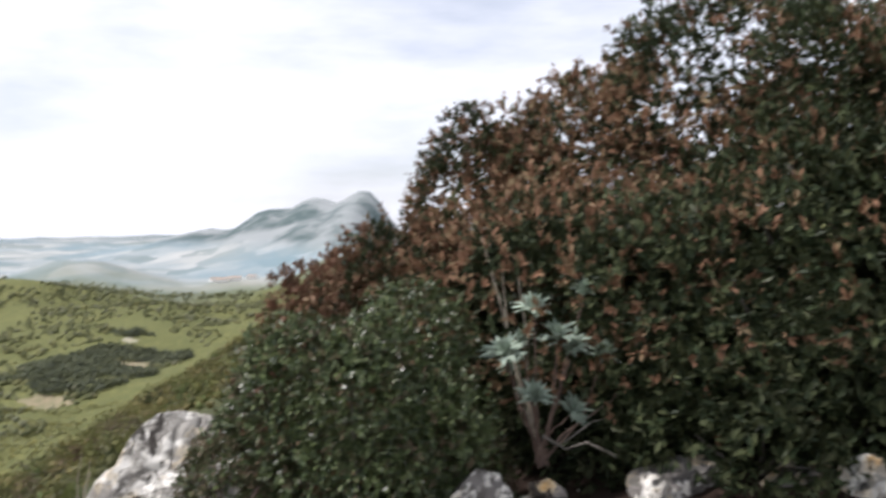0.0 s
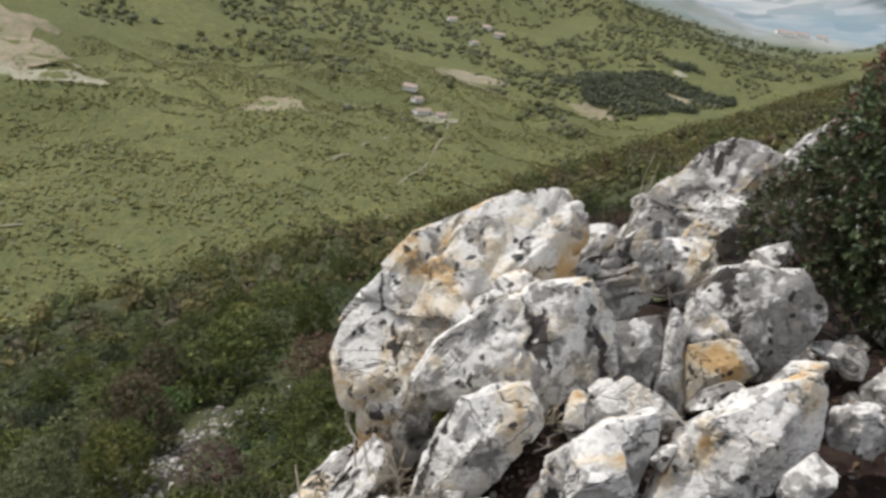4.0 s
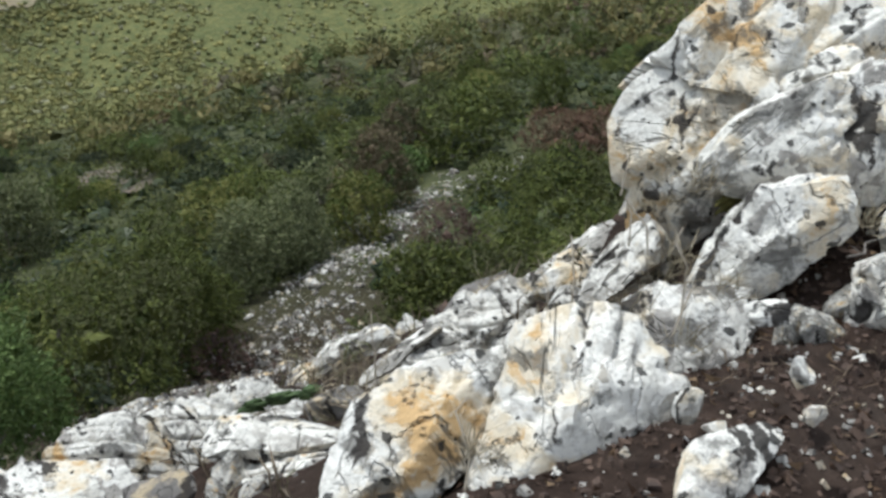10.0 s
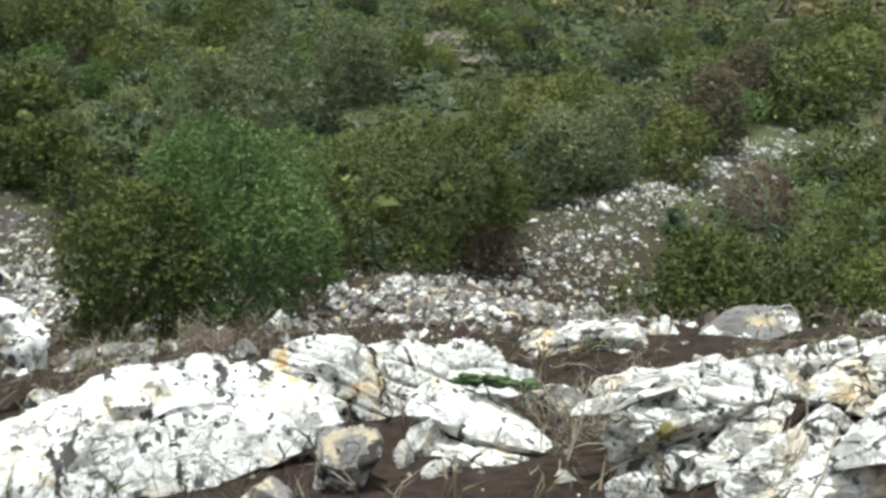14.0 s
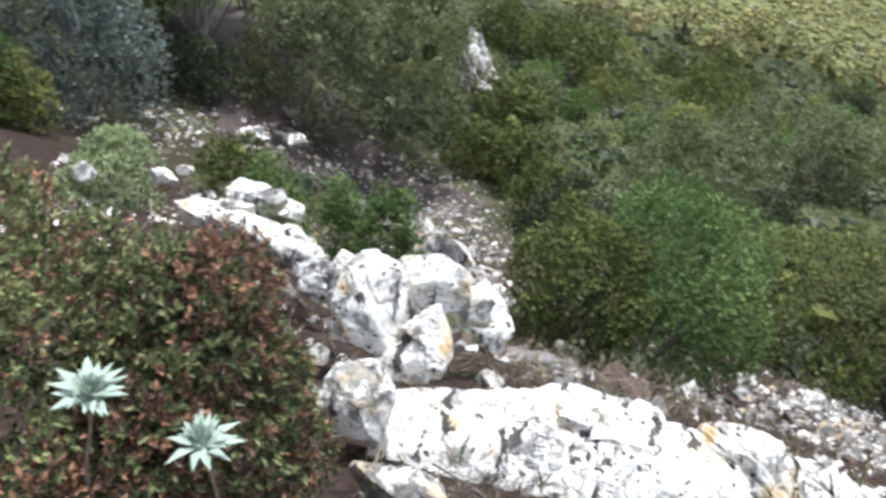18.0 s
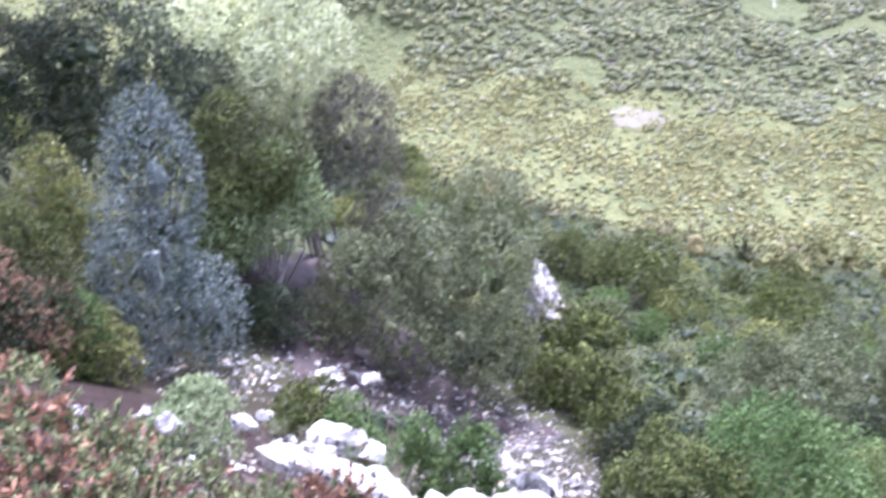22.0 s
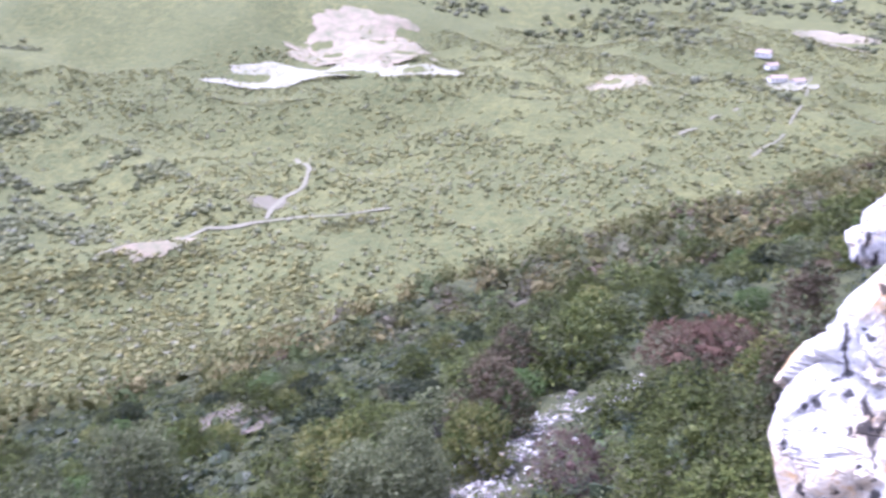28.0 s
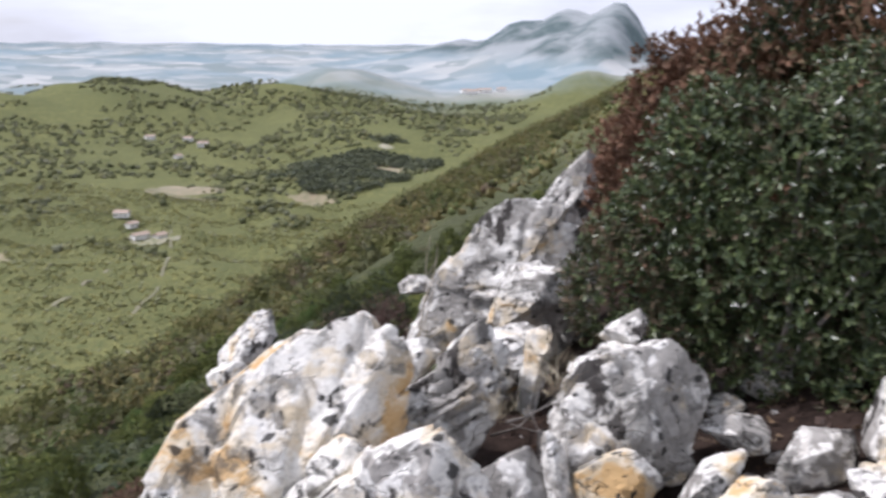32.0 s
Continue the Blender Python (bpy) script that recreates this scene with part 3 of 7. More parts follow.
stone_orange = limestone("limestone_orange_lichen", 0.75, 0.8, 1.0, (0.44, 0.405, 0.345))
stone_grey = limestone("limestone_grey", 0.2, 0.35, 0.9, (0.36, 0.34, 0.305))
stone_white = limestone("limestone_white_lichen", 0.25, 0.85, 0.9, (0.38, 0.355, 0.32))
stone_scree = limestone("limestone_scree", 0.0, 0.08, 0.9, (0.185, 0.17, 0.152))
# earthy stone; its dark tone also stands in for shade under the shrubs
stone_dirty_shaded = limestone("limestone_earthy_shaded", 0.25, 0.0, 0.6, (0.2, 0.185, 0.17))
bark = plain("bark", (0.10, 0.085, 0.07), (0.22, 0.2, 0.175), 9.0)
earth_red = plain("bare_earth", (0.14, 0.145, 0.065), (0.29, 0.225, 0.145), 0.12)
earth_pale = plain("pale_earth", (0.17, 0.175, 0.085), (0.35, 0.32, 0.24), 0.11)
LEAF = {
    "dark_tips": [leafy("leaf_dark", [(0.024, 0.035, 0.017), (0.044, 0.058, 0.026), (0.07, 0.08, 0.037)], 0.45), leafy("leaf_browned", [(0.15, 0.085, 0.05), (0.26, 0.145, 0.09), (0.20, 0.15, 0.085)], 0.6)],
    "gloss": [leafy("leaf_gloss", [(0.045, 0.07, 0.025), (0.085, 0.12, 0.04), (0.155, 0.19, 0.075)], 0.34, sheen=0.5), leafy("leaf_gloss_old", [(0.07, 0.09, 0.04), (0.16, 0.12, 0.075)], 0.4)],
    "rust": [leafy("leaf_rust", [(0.13, 0.068, 0.042), (0.19, 0.103, 0.064), (0.26, 0.155, 0.098)], 0.65), leafy("leaf_rust_dull", [(0.11, 0.065, 0.045), (0.18, 0.11, 0.07)], 0.65)],
    "green": [leafy("leaf_green", [(0.068, 0.105, 0.03), (0.11, 0.158, 0.045), (0.165, 0.22, 0.075)], 0.5), leafy("leaf_green_deep", [(0.055, 0.095, 0.025), (0.085, 0.135, 0.035)], 0.5)],
    "mid": [leafy("leaf_mid", [(0.048, 0.064, 0.016), (0.094, 0.114, 0.028), (0.155, 0.17, 0.046)], 0.55), leafy("leaf_mid_dull", [(0.08, 0.09, 0.036), (0.12, 0.125, 0.052)], 0.6)],
    "yellow": [leafy("leaf_yellow", [(0.13, 0.145, 0.042), (0.195, 0.2, 0.056), (0.25, 0.24, 0.08)], 0.55), leafy("leaf_yellow_deep", [(0.085, 0.115, 0.03), (0.12, 0.14, 0.035)], 0.55)],
    "olive": [leafy("leaf_olive", [(0.10, 0.115, 0.05), (0.16, 0.178, 0.08), (0.24, 0.252, 0.13)], 0.6), leafy("leaf_olive_deep", [(0.07, 0.08, 0.036), (0.115, 0.125, 0.06)], 0.6)],
    "blue": [leafy("leaf_blue", [(0.092, 0.11, 0.088), (0.145, 0.168, 0.14), (0.21, 0.235, 0.205)], 0.6), leafy("leaf_blue_deep", [(0.05, 0.065, 0.055), (0.08, 0.10, 0.09)], 0.6)],
    "heath": [leafy("twig_heath", [(0.085, 0.052, 0.044), (0.14, 0.088, 0.07), (0.19, 0.128, 0.10)], 0.75), leafy("twig_heath_dark", [(0.06, 0.045, 0.045), (0.10, 0.075, 0.07)], 0.75)],
    "pale": [leafy("leaf_pale", [(0.14, 0.18, 0.08), (0.22, 0.26, 0.12), (0.29, 0.32, 0.17)], 0.6), leafy("leaf_pale_deep", [(0.09, 0.12, 0.05), (0.14, 0.18, 0.08)], 0.6)],
    # sunlight on the crowns is put into these very pale leaf colours
    "palecrown": [leafy("leaf_palecrown_sunlit", [(0.38, 0.41, 0.19), (0.5, 0.52, 0.28), (0.6, 0.61, 0.38)], 0.6), leafy("leaf_palecrown_deep", [(0.10, 0.12, 0.06), (0.17, 0.19, 0.11)], 0.6)],
    "brown": [leafy("leaf_brown", [(0.09, 0.07, 0.04), (0.15, 0.115, 0.07), (0.20, 0.165, 0.10)], 0.65), leafy("leaf_brown_green", [(0.06, 0.07, 0.03), (0.09, 0.10, 0.045)], 0.6)],
}
LEAF["twiggy"] = [leafy("twig_grey", [(0.07, 0.066, 0.044), (0.11, 0.104, 0.07), (0.155, 0.148, 0.10)], 0.75), leafy("twig_grey_dark", [(0.05, 0.052, 0.032), (0.08, 0.084, 0.05)], 0.75)]
LEAF["russet"] = [LEAF["rust"][1], LEAF["brown"][0]]
LEAF["brown_tips"] = [LEAF["dark_tips"][1], LEAF["dark_tips"][0]]
LEAF["dark"] = [LEAF["dark_tips"][0], leafy("leaf_dark_dull", [(0.03, 0.038, 0.018), (0.055, 0.06, 0.028)], 0.55)]
LEAF["near_tips"] = [leafy("leaf_near", [(0.045, 0.06, 0.026), (0.105, 0.12, 0.05), (0.20, 0.205, 0.09)], 0.42), leafy("leaf_near_rusty", [(0.085, 0.055, 0.042), (0.17, 0.10, 0.068), (0.32, 0.175, 0.098)], 0.5)]
LEAF["light"] = [leafy("leaf_light", [(0.11, 0.15, 0.055), (0.165, 0.21, 0.085), (0.23, 0.27, 0.13)], 0.55), LEAF["mid"][0]]
LEAF["dark_olive"] = [LEAF["olive"][0], LEAF["olive"][1]]

# ---- limestone boulders and stones of the crag ----
ROCKS = [
    ((-1.46, 2.54, 0.25), (0.92, 0.87, 1.01), (-21, -10, 36), 3, stone_orange, dict(n=72, block=1.0, cuts=0, rough=0.04, cracks=0.045, clefts=5, outline=((-0.94, 0, -0.35, 0.95), (-0.56, 0, -0.83, 1.08), (0.32, 0, -0.95, 0.80), (0.83, 0, -0.56, 0.57), (0.97, 0, -0.25, 0.80), (0.87, 0, 0.49, 1.21), (-0.09, 0, 1.00, 0.88), (-0.37, 0, 0.93, 0.69), (-0.72, 0, 0.70, 0.65), (-0.77, 0, 0.64, 0.69))), "large pale limestone boulder with orange and white lichen"),
    ((-1.12, 2.33, 0.38), (0.67, 0.38, 0.44), (-21, -10, 36), 4, stone_white, dict(n=43, block=1.0, cuts=0, rough=0.04, cracks=0.04, clefts=2, outline=((-0.71, 0, -0.70, 1.15), (-0.14, 0, -0.99, 0.99), (0.24, 0, -0.97, 0.96), (0.65, 0, -0.76, 0.91), (1.00, 0, -0.07, 0.98), (0.93, 0, 0.37, 1.03), (0.12, 0, 0.99, 1.03), (-0.58, 0, 0.82, 0.62), (-0.73, 0, 0.68, 0.58), (-0.93, 0, 0.37, 0.70))), "limestone boulder crusted with white lichen"),
    ((-1.03, 2.03, 0.16), (0.42, 0.30, 0.43), (-21, -10, 36), 5, stone_white, dict(n=28, block=1.0, cuts=0, rough=0.04, cracks=0.04, clefts=2, outline=((0.00, 0, -1.00, 1.00), (0.59, 0, -0.81, 0.43), (0.73, 0, -0.68, 0.43), (0.96, 0, 0.28, 1.08), (-0.19, 0, 0.98, 0.82), (-0.81, 0, 0.59, 0.61), (-0.95, 0, 0.30, 0.66))), "low limestone boulder crusted with white lichen"),
    ((-1.24, 2.48, 0.49), (0.23, 0.16, 0.13), (-21, -32, 37), 6, stone_orange, dict(n=16), "small lichened stone wedged between boulders"),
    ((-1.12, 3.09, 0.44), (0.44, 0.29, 0.41), (-21, -10, 36), 7, stone_grey, dict(n=28, block=1.0, cuts=0, rough=0.04, beds=0.12, bed_axis=(-0.25, 0.3, 1.0), cracks=0.04, outline=((-0.68, 0, -0.73, 1.12), (0.00, 0, -1.00, 1.00), (0.66, 0, -0.75, 0.71), (0.92, 0, -0.39, 0.76), (0.88, 0, 0.47, 1.07), (-0.50, 0, 0.87, 0.53), (-0.97, 0, 0.26, 0.81))), "layered limestone block with thin tilted beds"),
    ((-0.91, 3.30, 0.47), (0.11, 0.21, 0.28), (-14, -1, 21), 8, stone_grey, dict(n=24, block=1.0, cuts=0, rough=0.04, cracks=0.04, outline=((-0.20, 0, -0.98, 1.03), (0.71, 0, -0.71, 0.51), (0.98, 0, -0.20, 0.78), (-0.11, 0, 0.99, 0.89), (-0.93, 0, 0.36, 0.63))), "thin limestone slab standing on edge"),
    ((-1.28, 3.22, 0.49), (0.19, 0.15, 0.16), (-24, -41, 42), 9, stone_grey, dict(n=14), "small dark-spotted limestone block"),
    ((-1.33, 4.83, 0.32), (0.99, 0.53, 0.78), (-14, -1, 21), 10, stone_grey, dict(n=68, block=1.0, cuts=0, rough=0.04, cracks=0.06, clefts=4, outline=((-0.17, 0, -0.99, 1.07), (-0.00, 0, -1.00, 1.00), (0.70, 0, -0.71, 0.98), (0.96, 0, -0.28, 0.92), (0.94, 0, 0.35, 0.99), (0.42, 0, 0.91, 0.98), (0.36, 0, 0.93, 0.98), (-0.57, 0, 0.82, 0.76), (-0.81, 0, 0.58, 0.62), (-0.96, 0, 0.28, 0.70))), "grey limestone crag with black streaks"),
    ((-1.47, 5.67, 0.45), (0.31, 0.25, 0.18), (-14, -1, 21), 11, stone_grey, dict(n=24, block=1.0, cuts=0, rough=0.04, cracks=0.07, outline=((-0.81, 0, -0.58, 0.95), (0.14, 0, -0.99, 0.92), (0.99, 0, -0.11, 0.94), (0.47, 0, 0.88, 0.92), (-0.44, 0, 0.90, 0.86), (-0.94, 0, 0.35, 0.85))), "grey limestone crag with an orange stain"),
    ((-1.40, 7.31, 0.33), (0.55, 0.50, 0.72), (-14, -1, 21), 12, stone_grey, dict(n=56, block=1.0, cuts=0, rough=0.04, cracks=0.04, clefts=2, outline=((-0.51, 0, -0.86, 1.01), (0.42, 0, -0.91, 0.79), (0.92, 0, -0.39, 0.71), (0.86, 0, 0.52, 1.14), (-0.55, 0, 0.83, 0.43), (-0.79, 0, 0.62, 0.43))), "grey limestone outcrop under rust-coloured shrubs"),
    ((-1.46, 5.86, 0.39), (0.33, 0.24, 0.21), (-16, -21, 30), 13, stone_white, dict(n=14), "pale stone on top of the crag"),
    ((-0.99, 4.71, 0.29), (0.24, 0.26, 0.41), (-14, -1, 21), 14, stone_grey, dict(n=28, block=1.0, cuts=0, rough=0.04, cracks=0.04, outline=((-0.86, 0, -0.51, 0.67), (0.59, 0, -0.81, 0.70), (0.99, 0, -0.11, 0.89), (0.09, 0, 1.00, 0.98), (-0.61, 0, 0.79, 0.91))), "upright grey limestone block"),
    ((-0.60, 2.99, 0.48), (0.52, 0.37, 0.42), (-21, -10, 36), 15, stone_grey, dict(n=33, block=1.0, cuts=0, rough=0.04, cracks=0.04, clefts=1, outline=((-0.76, 0, -0.65, 1.03), (-0.18, 0, -0.98, 0.94), (0.63, 0, -0.78, 0.92), (0.94, 0, -0.35, 0.85), (0.88, 0, 0.48, 0.99), (0.17, 0, 0.98, 0.94), (-0.82, 0, 0.58, 0.77), (-0.92, 0, 0.39, 0.76))), "squared grey limestone block with pale lichen spots"),
    ((-0.59, 2.76, 0.36), (0.25, 0.17, 0.24), (-21, -10, 36), 16, stone_grey, dict(n=20, block=1.0, cuts=0, rough=0.04, cracks=0.04, outline=((-0.90, 0, -0.43, 1.22), (0.39, 0, -0.92, 0.58), (0.70, 0, -0.71, 0.59), (0.87, 0, 0.49, 0.95), (-0.12, 0, 0.99, 0.93), (-0.99, 0, 0.11, 0.91))), "broken corner of a grey limestone block"),
    ((-0.62, 3.20, 0.67), (0.16, 0.12, 0.11), (-20, -27, 35), 17, stone_grey, dict(n=16, block=0.4), "small squared limestone block"),
    ((-0.75, 2.70, 0.36), (0.12, 0.18, 0.38), (-21, -10, 36), 18, stone_grey, dict(n=24, block=1.0, cuts=0, rough=0.04, cracks=0.04, outline=((-0.26, 0, -0.97, 0.91), (-0.07, 0, -1.00, 0.93), (1.00, 0, 0.02, 0.98), (0.43, 0, 0.90, 1.06), (-0.78, 0, 0.63, 0.35))), "thin wedge of limestone between boulders"),
    ((-0.86, 2.65, 0.35), (0.26, 0.19, 0.27), (-21, -10, 36), 19, stone_grey, dict(n=20, block=1.0, cuts=0, rough=0.04, cracks=0.04, outline=((0.13, 0, -0.99, 0.86), (0.88, 0, -0.48, 0.73), (0.91, 0, 0.41, 1.04), (-0.18, 0, 0.98, 0.86), (-1.00, 0, 0.05, 0.95))), "grey limestone stone behind a white one"),
    ((-0.73, 2.38, 0.32), (0.37, 0.19, 0.20), (-21, -10, 36), 20, stone_grey, dict(n=23, block=1.0, cuts=0, rough=0.04, cracks=0.04, outline=((-0.67, 0, -0.74, 1.08), (0.28, 0, -0.96, 0.81), (0.85, 0, 0.53, 0.56), (-0.75, 0, 0.66, 0.63), (-0.94, 0, 0.33, 0.76))), "angular grey limestone stone"),
    ((-0.69, 2.12, 0.26), (0.34, 0.22, 0.31), (-21, -10, 36), 21, stone_white, dict(n=21, block=1.0, cuts=0, rough=0.04, cracks=0.04, clefts=1, outline=((-0.41, 0, -0.91, 1.15), (0.00, 0, -1.00, 1.00), (0.91, 0, -0.41, 0.69), (0.98, 0, -0.21, 0.77), (-0.26, 0, 0.97, 0.71), (-0.58, 0, 0.81, 0.56), (-0.98, 0, 0.20, 0.82))), "angular white-crusted limestone stone"),
    ((-0.41, 2.32, 0.37), (0.53, 0.34, 0.44), (-21, -10, 36), 22, stone_grey, dict(n=34, block=1.0, cuts=0, rough=0.04, cracks=0.04, clefts=2, outline=((-0.56, 0, -0.83, 1.25), (0.26, 0, -0.96, 0.77), (0.67, 0, -0.74, 0.59), (0.99, 0, -0.14, 0.86), (-0.33, 0, 0.94, 0.61), (-0.48, 0, 0.88, 0.48), (-0.89, 0, 0.45, 0.51))), "slanting grey limestone slab with dark spots"),
    ((-0.13, 2.56, 0.46), (0.20, 0.18, 0.16), (-18, -8, 29), 23, stone_grey, dict(n=18, block=0.3), "rounded grey limestone stone"),
    ((0.27, 3.07, 0.51), (0.66, 0.48, 0.44), (-11, -26, 21), 24, stone_grey, dict(n=26, block=0.55, cracks=0.06), "broad grey limestone boulder before the shrubs"),
    # shrub shade is put into the darker colour of most stones from here
    ((0.35, 3.56, 0.65), (0.35, 0.25, 0.22), (-11, 20, 12), 25, stone_dirty_shaded, dict(n=18, block=0.6), "angular limestone stone under the shrubs"),
    ((0.65, 3.38, 0.63), (0.17, 0.12, 0.10), (-10, -9, 17), 26, stone_dirty_shaded, dict(n=12), "small pale limestone stone"),
    ((0.78, 3.25, 0.59), (0.22, 0.19, 0.21), (-33, -72, 48), 27, stone_dirty_shaded, dict(n=14, block=0.6), "small upright limestone stone"),
    ((0.61, 3.04, 0.56), (0.12, 0.13, 0.17), (-10, -4, 17), 28, stone_dirty_shaded, dict(n=12), "small limestone stone on dark soil"),
    ((1.11, 3.77, 0.65), (0.45, 0.31, 0.25), (-2, -9, 1), 29, stone_dirty_shaded, dict(n=18, block=0.55), "cracked limestone stone under the dark shrub"),
    ((1.60, 3.70, 0.69), (0.28, 0.19, 0.15), (-2, 1, 0), 30, stone_dirty_shaded, dict(n=14), "flat limestone stone in shade"),
    ((1.82, 3.52, 0.72), (0.24, 0.20, 0.23), (-2, 1, 0), 31, stone_orange, dict(n=14), "ochre limestone stone in shade"),
    ((0.59, 3.61, 0.67), (0.21, 0.15, 0.12), (-2, 1, 0), 32, stone_dirty_shaded, dict(n=12), "small limestone stone under the spurge"),
    ((-0.85, 2.28, 0.26), (0.10, 0.13, 0.17), (-18, -8, 29), 33, stone_grey, dict(n=12, block=0.4), "small upright grey limestone stone"),
    ((-0.37, 2.75, 0.46), (0.20, 0.15, 0.10), (-20, -27, 35), 34, stone_grey, dict(n=12, block=0.6), "small grey stone in a gap"),
    ((-0.82, 2.39, 0.33), (0.11, 0.10, 0.09), (-18, -8, 29), 35, stone_grey, dict(n=10), "fist-sized grey limestone stone on soil"),
    ((-0.56, 2.22, 0.31), (0.10, 0.10, 0.10), (-18, -8, 29), 36, stone_grey, dict(n=10), "fist-sized grey limestone stone on soil"),
    ((-0.21, 2.20, 0.44), (0.19, 0.14, 0.09), (-22, -36, 40), 37, stone_grey, dict(n=12, block=0.6), "small slanting limestone slab"),
    ((-0.54, 2.61, 0.36), (0.21, 0.13, 0.07), (-20, -27, 35), 38, stone_grey, dict(n=12, block=0.6), "thin broken limestone piece on soil"),
    ((-1.59, 2.41, -0.40), (0.43, 0.24, 0.31), (-35, -10, 54), 39, stone_orange, dict(n=31, block=1.0, cuts=0, rough=0.04, beds=0.05, cracks=0.04, outline=((0.00, 0, -1.00, 1.00), (0.66, 0, -0.75, 0.63), (1.00, 0, -0.02, 0.98), (-0.27, 0, 0.96, 0.70), (-0.70, 0, 0.71, 0.27), (-0.86, 0, 0.51, 0.35))), "long slanting limestone rib with ochre stains"),
    ((-1.53, 2.60, -0.32), (0.41, 0.32, 0.24), (-49, -37, 83), 40, stone_grey, dict(n=20, block=0.6, cracks=0.07), "grey limestone block under a large boulder"),
    ((-1.87, 2.03, -1.08), (0.74, 0.41, 0.19), (-45, -15, 77), 41, stone_grey, dict(n=22, block=0.5, cracks=0.08), "weathered limestone ledge with dark hollows"),
    ((-2.47, 1.48, -1.62), (0.68, 0.41, 0.25), (-43, -2, 64), 42, stone_white, dict(n=20, block=0.5, cracks=0.08), "weathered limestone ledge with dark hollows"),
    ((-2.22, 2.54, -1.30), (0.46, 0.33, 0.21), (-45, -17, 78), 43, stone_grey, dict(n=18, block=0.5, cracks=0.08), "weathered grey limestone outcrop at the brink"),
    ((-1.95, 2.63, -0.74), (0.64, 0.44, 0.26), (-47, -35, 80), 44, stone_grey, dict(n=20, block=0.55, cracks=0.08), "grey limestone rib with dark furrows"),
    ((-1.60, 2.07, -0.67), (0.47, 0.34, 0.22), (-59, -46, 99), 45, stone_grey, dict(n=20, block=0.55, cracks=0.08), "grey limestone rib with dark furrows"),
    ((-1.87, 2.84, -0.49), (0.43, 0.33, 0.23), (-49, -37, 83), 46, stone_grey, dict(n=18, block=0.5, cracks=0.08), "grey limestone block under a large boulder"),
    ((0.13, 2.77, 0.39), (0.52, 0.39, 0.49), (-20, -27, 35), 47, stone_grey, dict(n=26, block=0.5, cracks=0.06), "broad spotted grey limestone boulder before the shrubs"),
    ((-0.09, 3.04, 0.43), (0.27, 0.19, 0.17), (-19, -22, 34), 48, stone_grey, dict(n=16, block=0.5), "grey limestone stone on dark soil"),
    ((-0.32, 3.12, 0.43), (0.19, 0.14, 0.13), (-18, 6, 24), 49, stone_grey, dict(n=15, block=0.5), "small grey limestone stone on dark soil"),
    ((0.04, 2.39, 0.46), (0.18, 0.13, 0.12), (-21, -32, 37), 50, stone_grey, dict(n=16, block=0.5), "small grey limestone stone on dark soil"),
    ((-1.47, 2.14, -0.21), (0.45, 0.33, 0.21), (-47, -39, 82), 51, stone_grey, dict(n=18, block=0.5, cracks=0.08), "grey limestone block under a large boulder"),
    ((-1.80, 2.43, -0.56), (0.55, 0.37, 0.20), (-49, -25, 88), 52, stone_grey, dict(n=20, block=0.5, cracks=0.08), "weathered grey limestone ledge on the brink"),
    ((-1.56, 2.33, -0.37), (0.37, 0.27, 0.18), (-51, -29, 93), 53, stone_grey, dict(n=20, block=0.5, cracks=0.08), "weathered grey limestone ledge on the brink"),
    ((-3.27, 2.41, -2.34), (0.80, 0.53, 0.28), (-45, -15, 77), 54, stone_grey, dict(n=18, block=0.5, cracks=0.08), "low limestone ledge among dry grass"),
    ((-2.53, 1.94, -1.79), (0.37, 0.38, 0.39), (-43, -8, 69), 55, stone_dirty_shaded, dict(n=18, block=0.5, cracks=0.08), "earthy limestone block in a gap of the ledge"),
    ((-3.24, 3.39, -2.31), (0.67, 0.45, 0.23), (-46, -19, 80), 56, stone_dirty_shaded, dict(n=16, block=0.5), "earthy limestone ledge below the brink"),
    ((-1.46, 1.98, -0.63), (0.35, 0.27, 0.19), (-42, -26, 70), 57, stone_dirty_shaded, dict(n=18, block=0.5, cracks=0.08), "earthy limestone block in a gap of the ledge"),
    ((-3.29, 2.33, -2.37), (0.89, 0.54, 0.21), (-49, -14, 96), 58, stone_dirty_shaded, dict(n=16, block=0.5, cracks=0.08), "earthy limestone ledge in dry grass"),
    ((-8.77, 7.36, -9.34), (1.97, 1.22, 0.49), (-48, -9, 90), 59, stone_dirty_shaded, dict(n=16, block=0.5), "earthy limestone ledge in dry grass"),
    ((-4.34, -0.26, -3.53), (0.92, 0.58, 0.25), (-48, -7, 100), 60, stone_dirty_shaded, dict(n=16, block=0.5), "earthy limestone ledge in dry grass"),
    ((-1.43, 2.09, -0.38), (0.69, 0.30, 0.21), (-48, -33, 83), 61, stone_orange, dict(n=26, block=0.55, beds=0.05), "long ledge of limestone with orange lichen"),
    ((-0.99, 1.67, 0.04), (0.45, 0.26, 0.32), (-58, 0, 54), 62, stone_white, dict(n=28, block=1.0, cuts=0, rough=0.04, cracks=0.04, outline=((-0.80, 0, -0.60, 0.55), (-0.67, 0, -0.74, 0.60), (0.87, 0, -0.49, 0.67), (0.99, 0, 0.12, 1.04), (-0.09, 0, 1.00, 0.91), (-0.49, 0, 0.87, 0.85))), "white limestone stone at the edge of dark soil"),
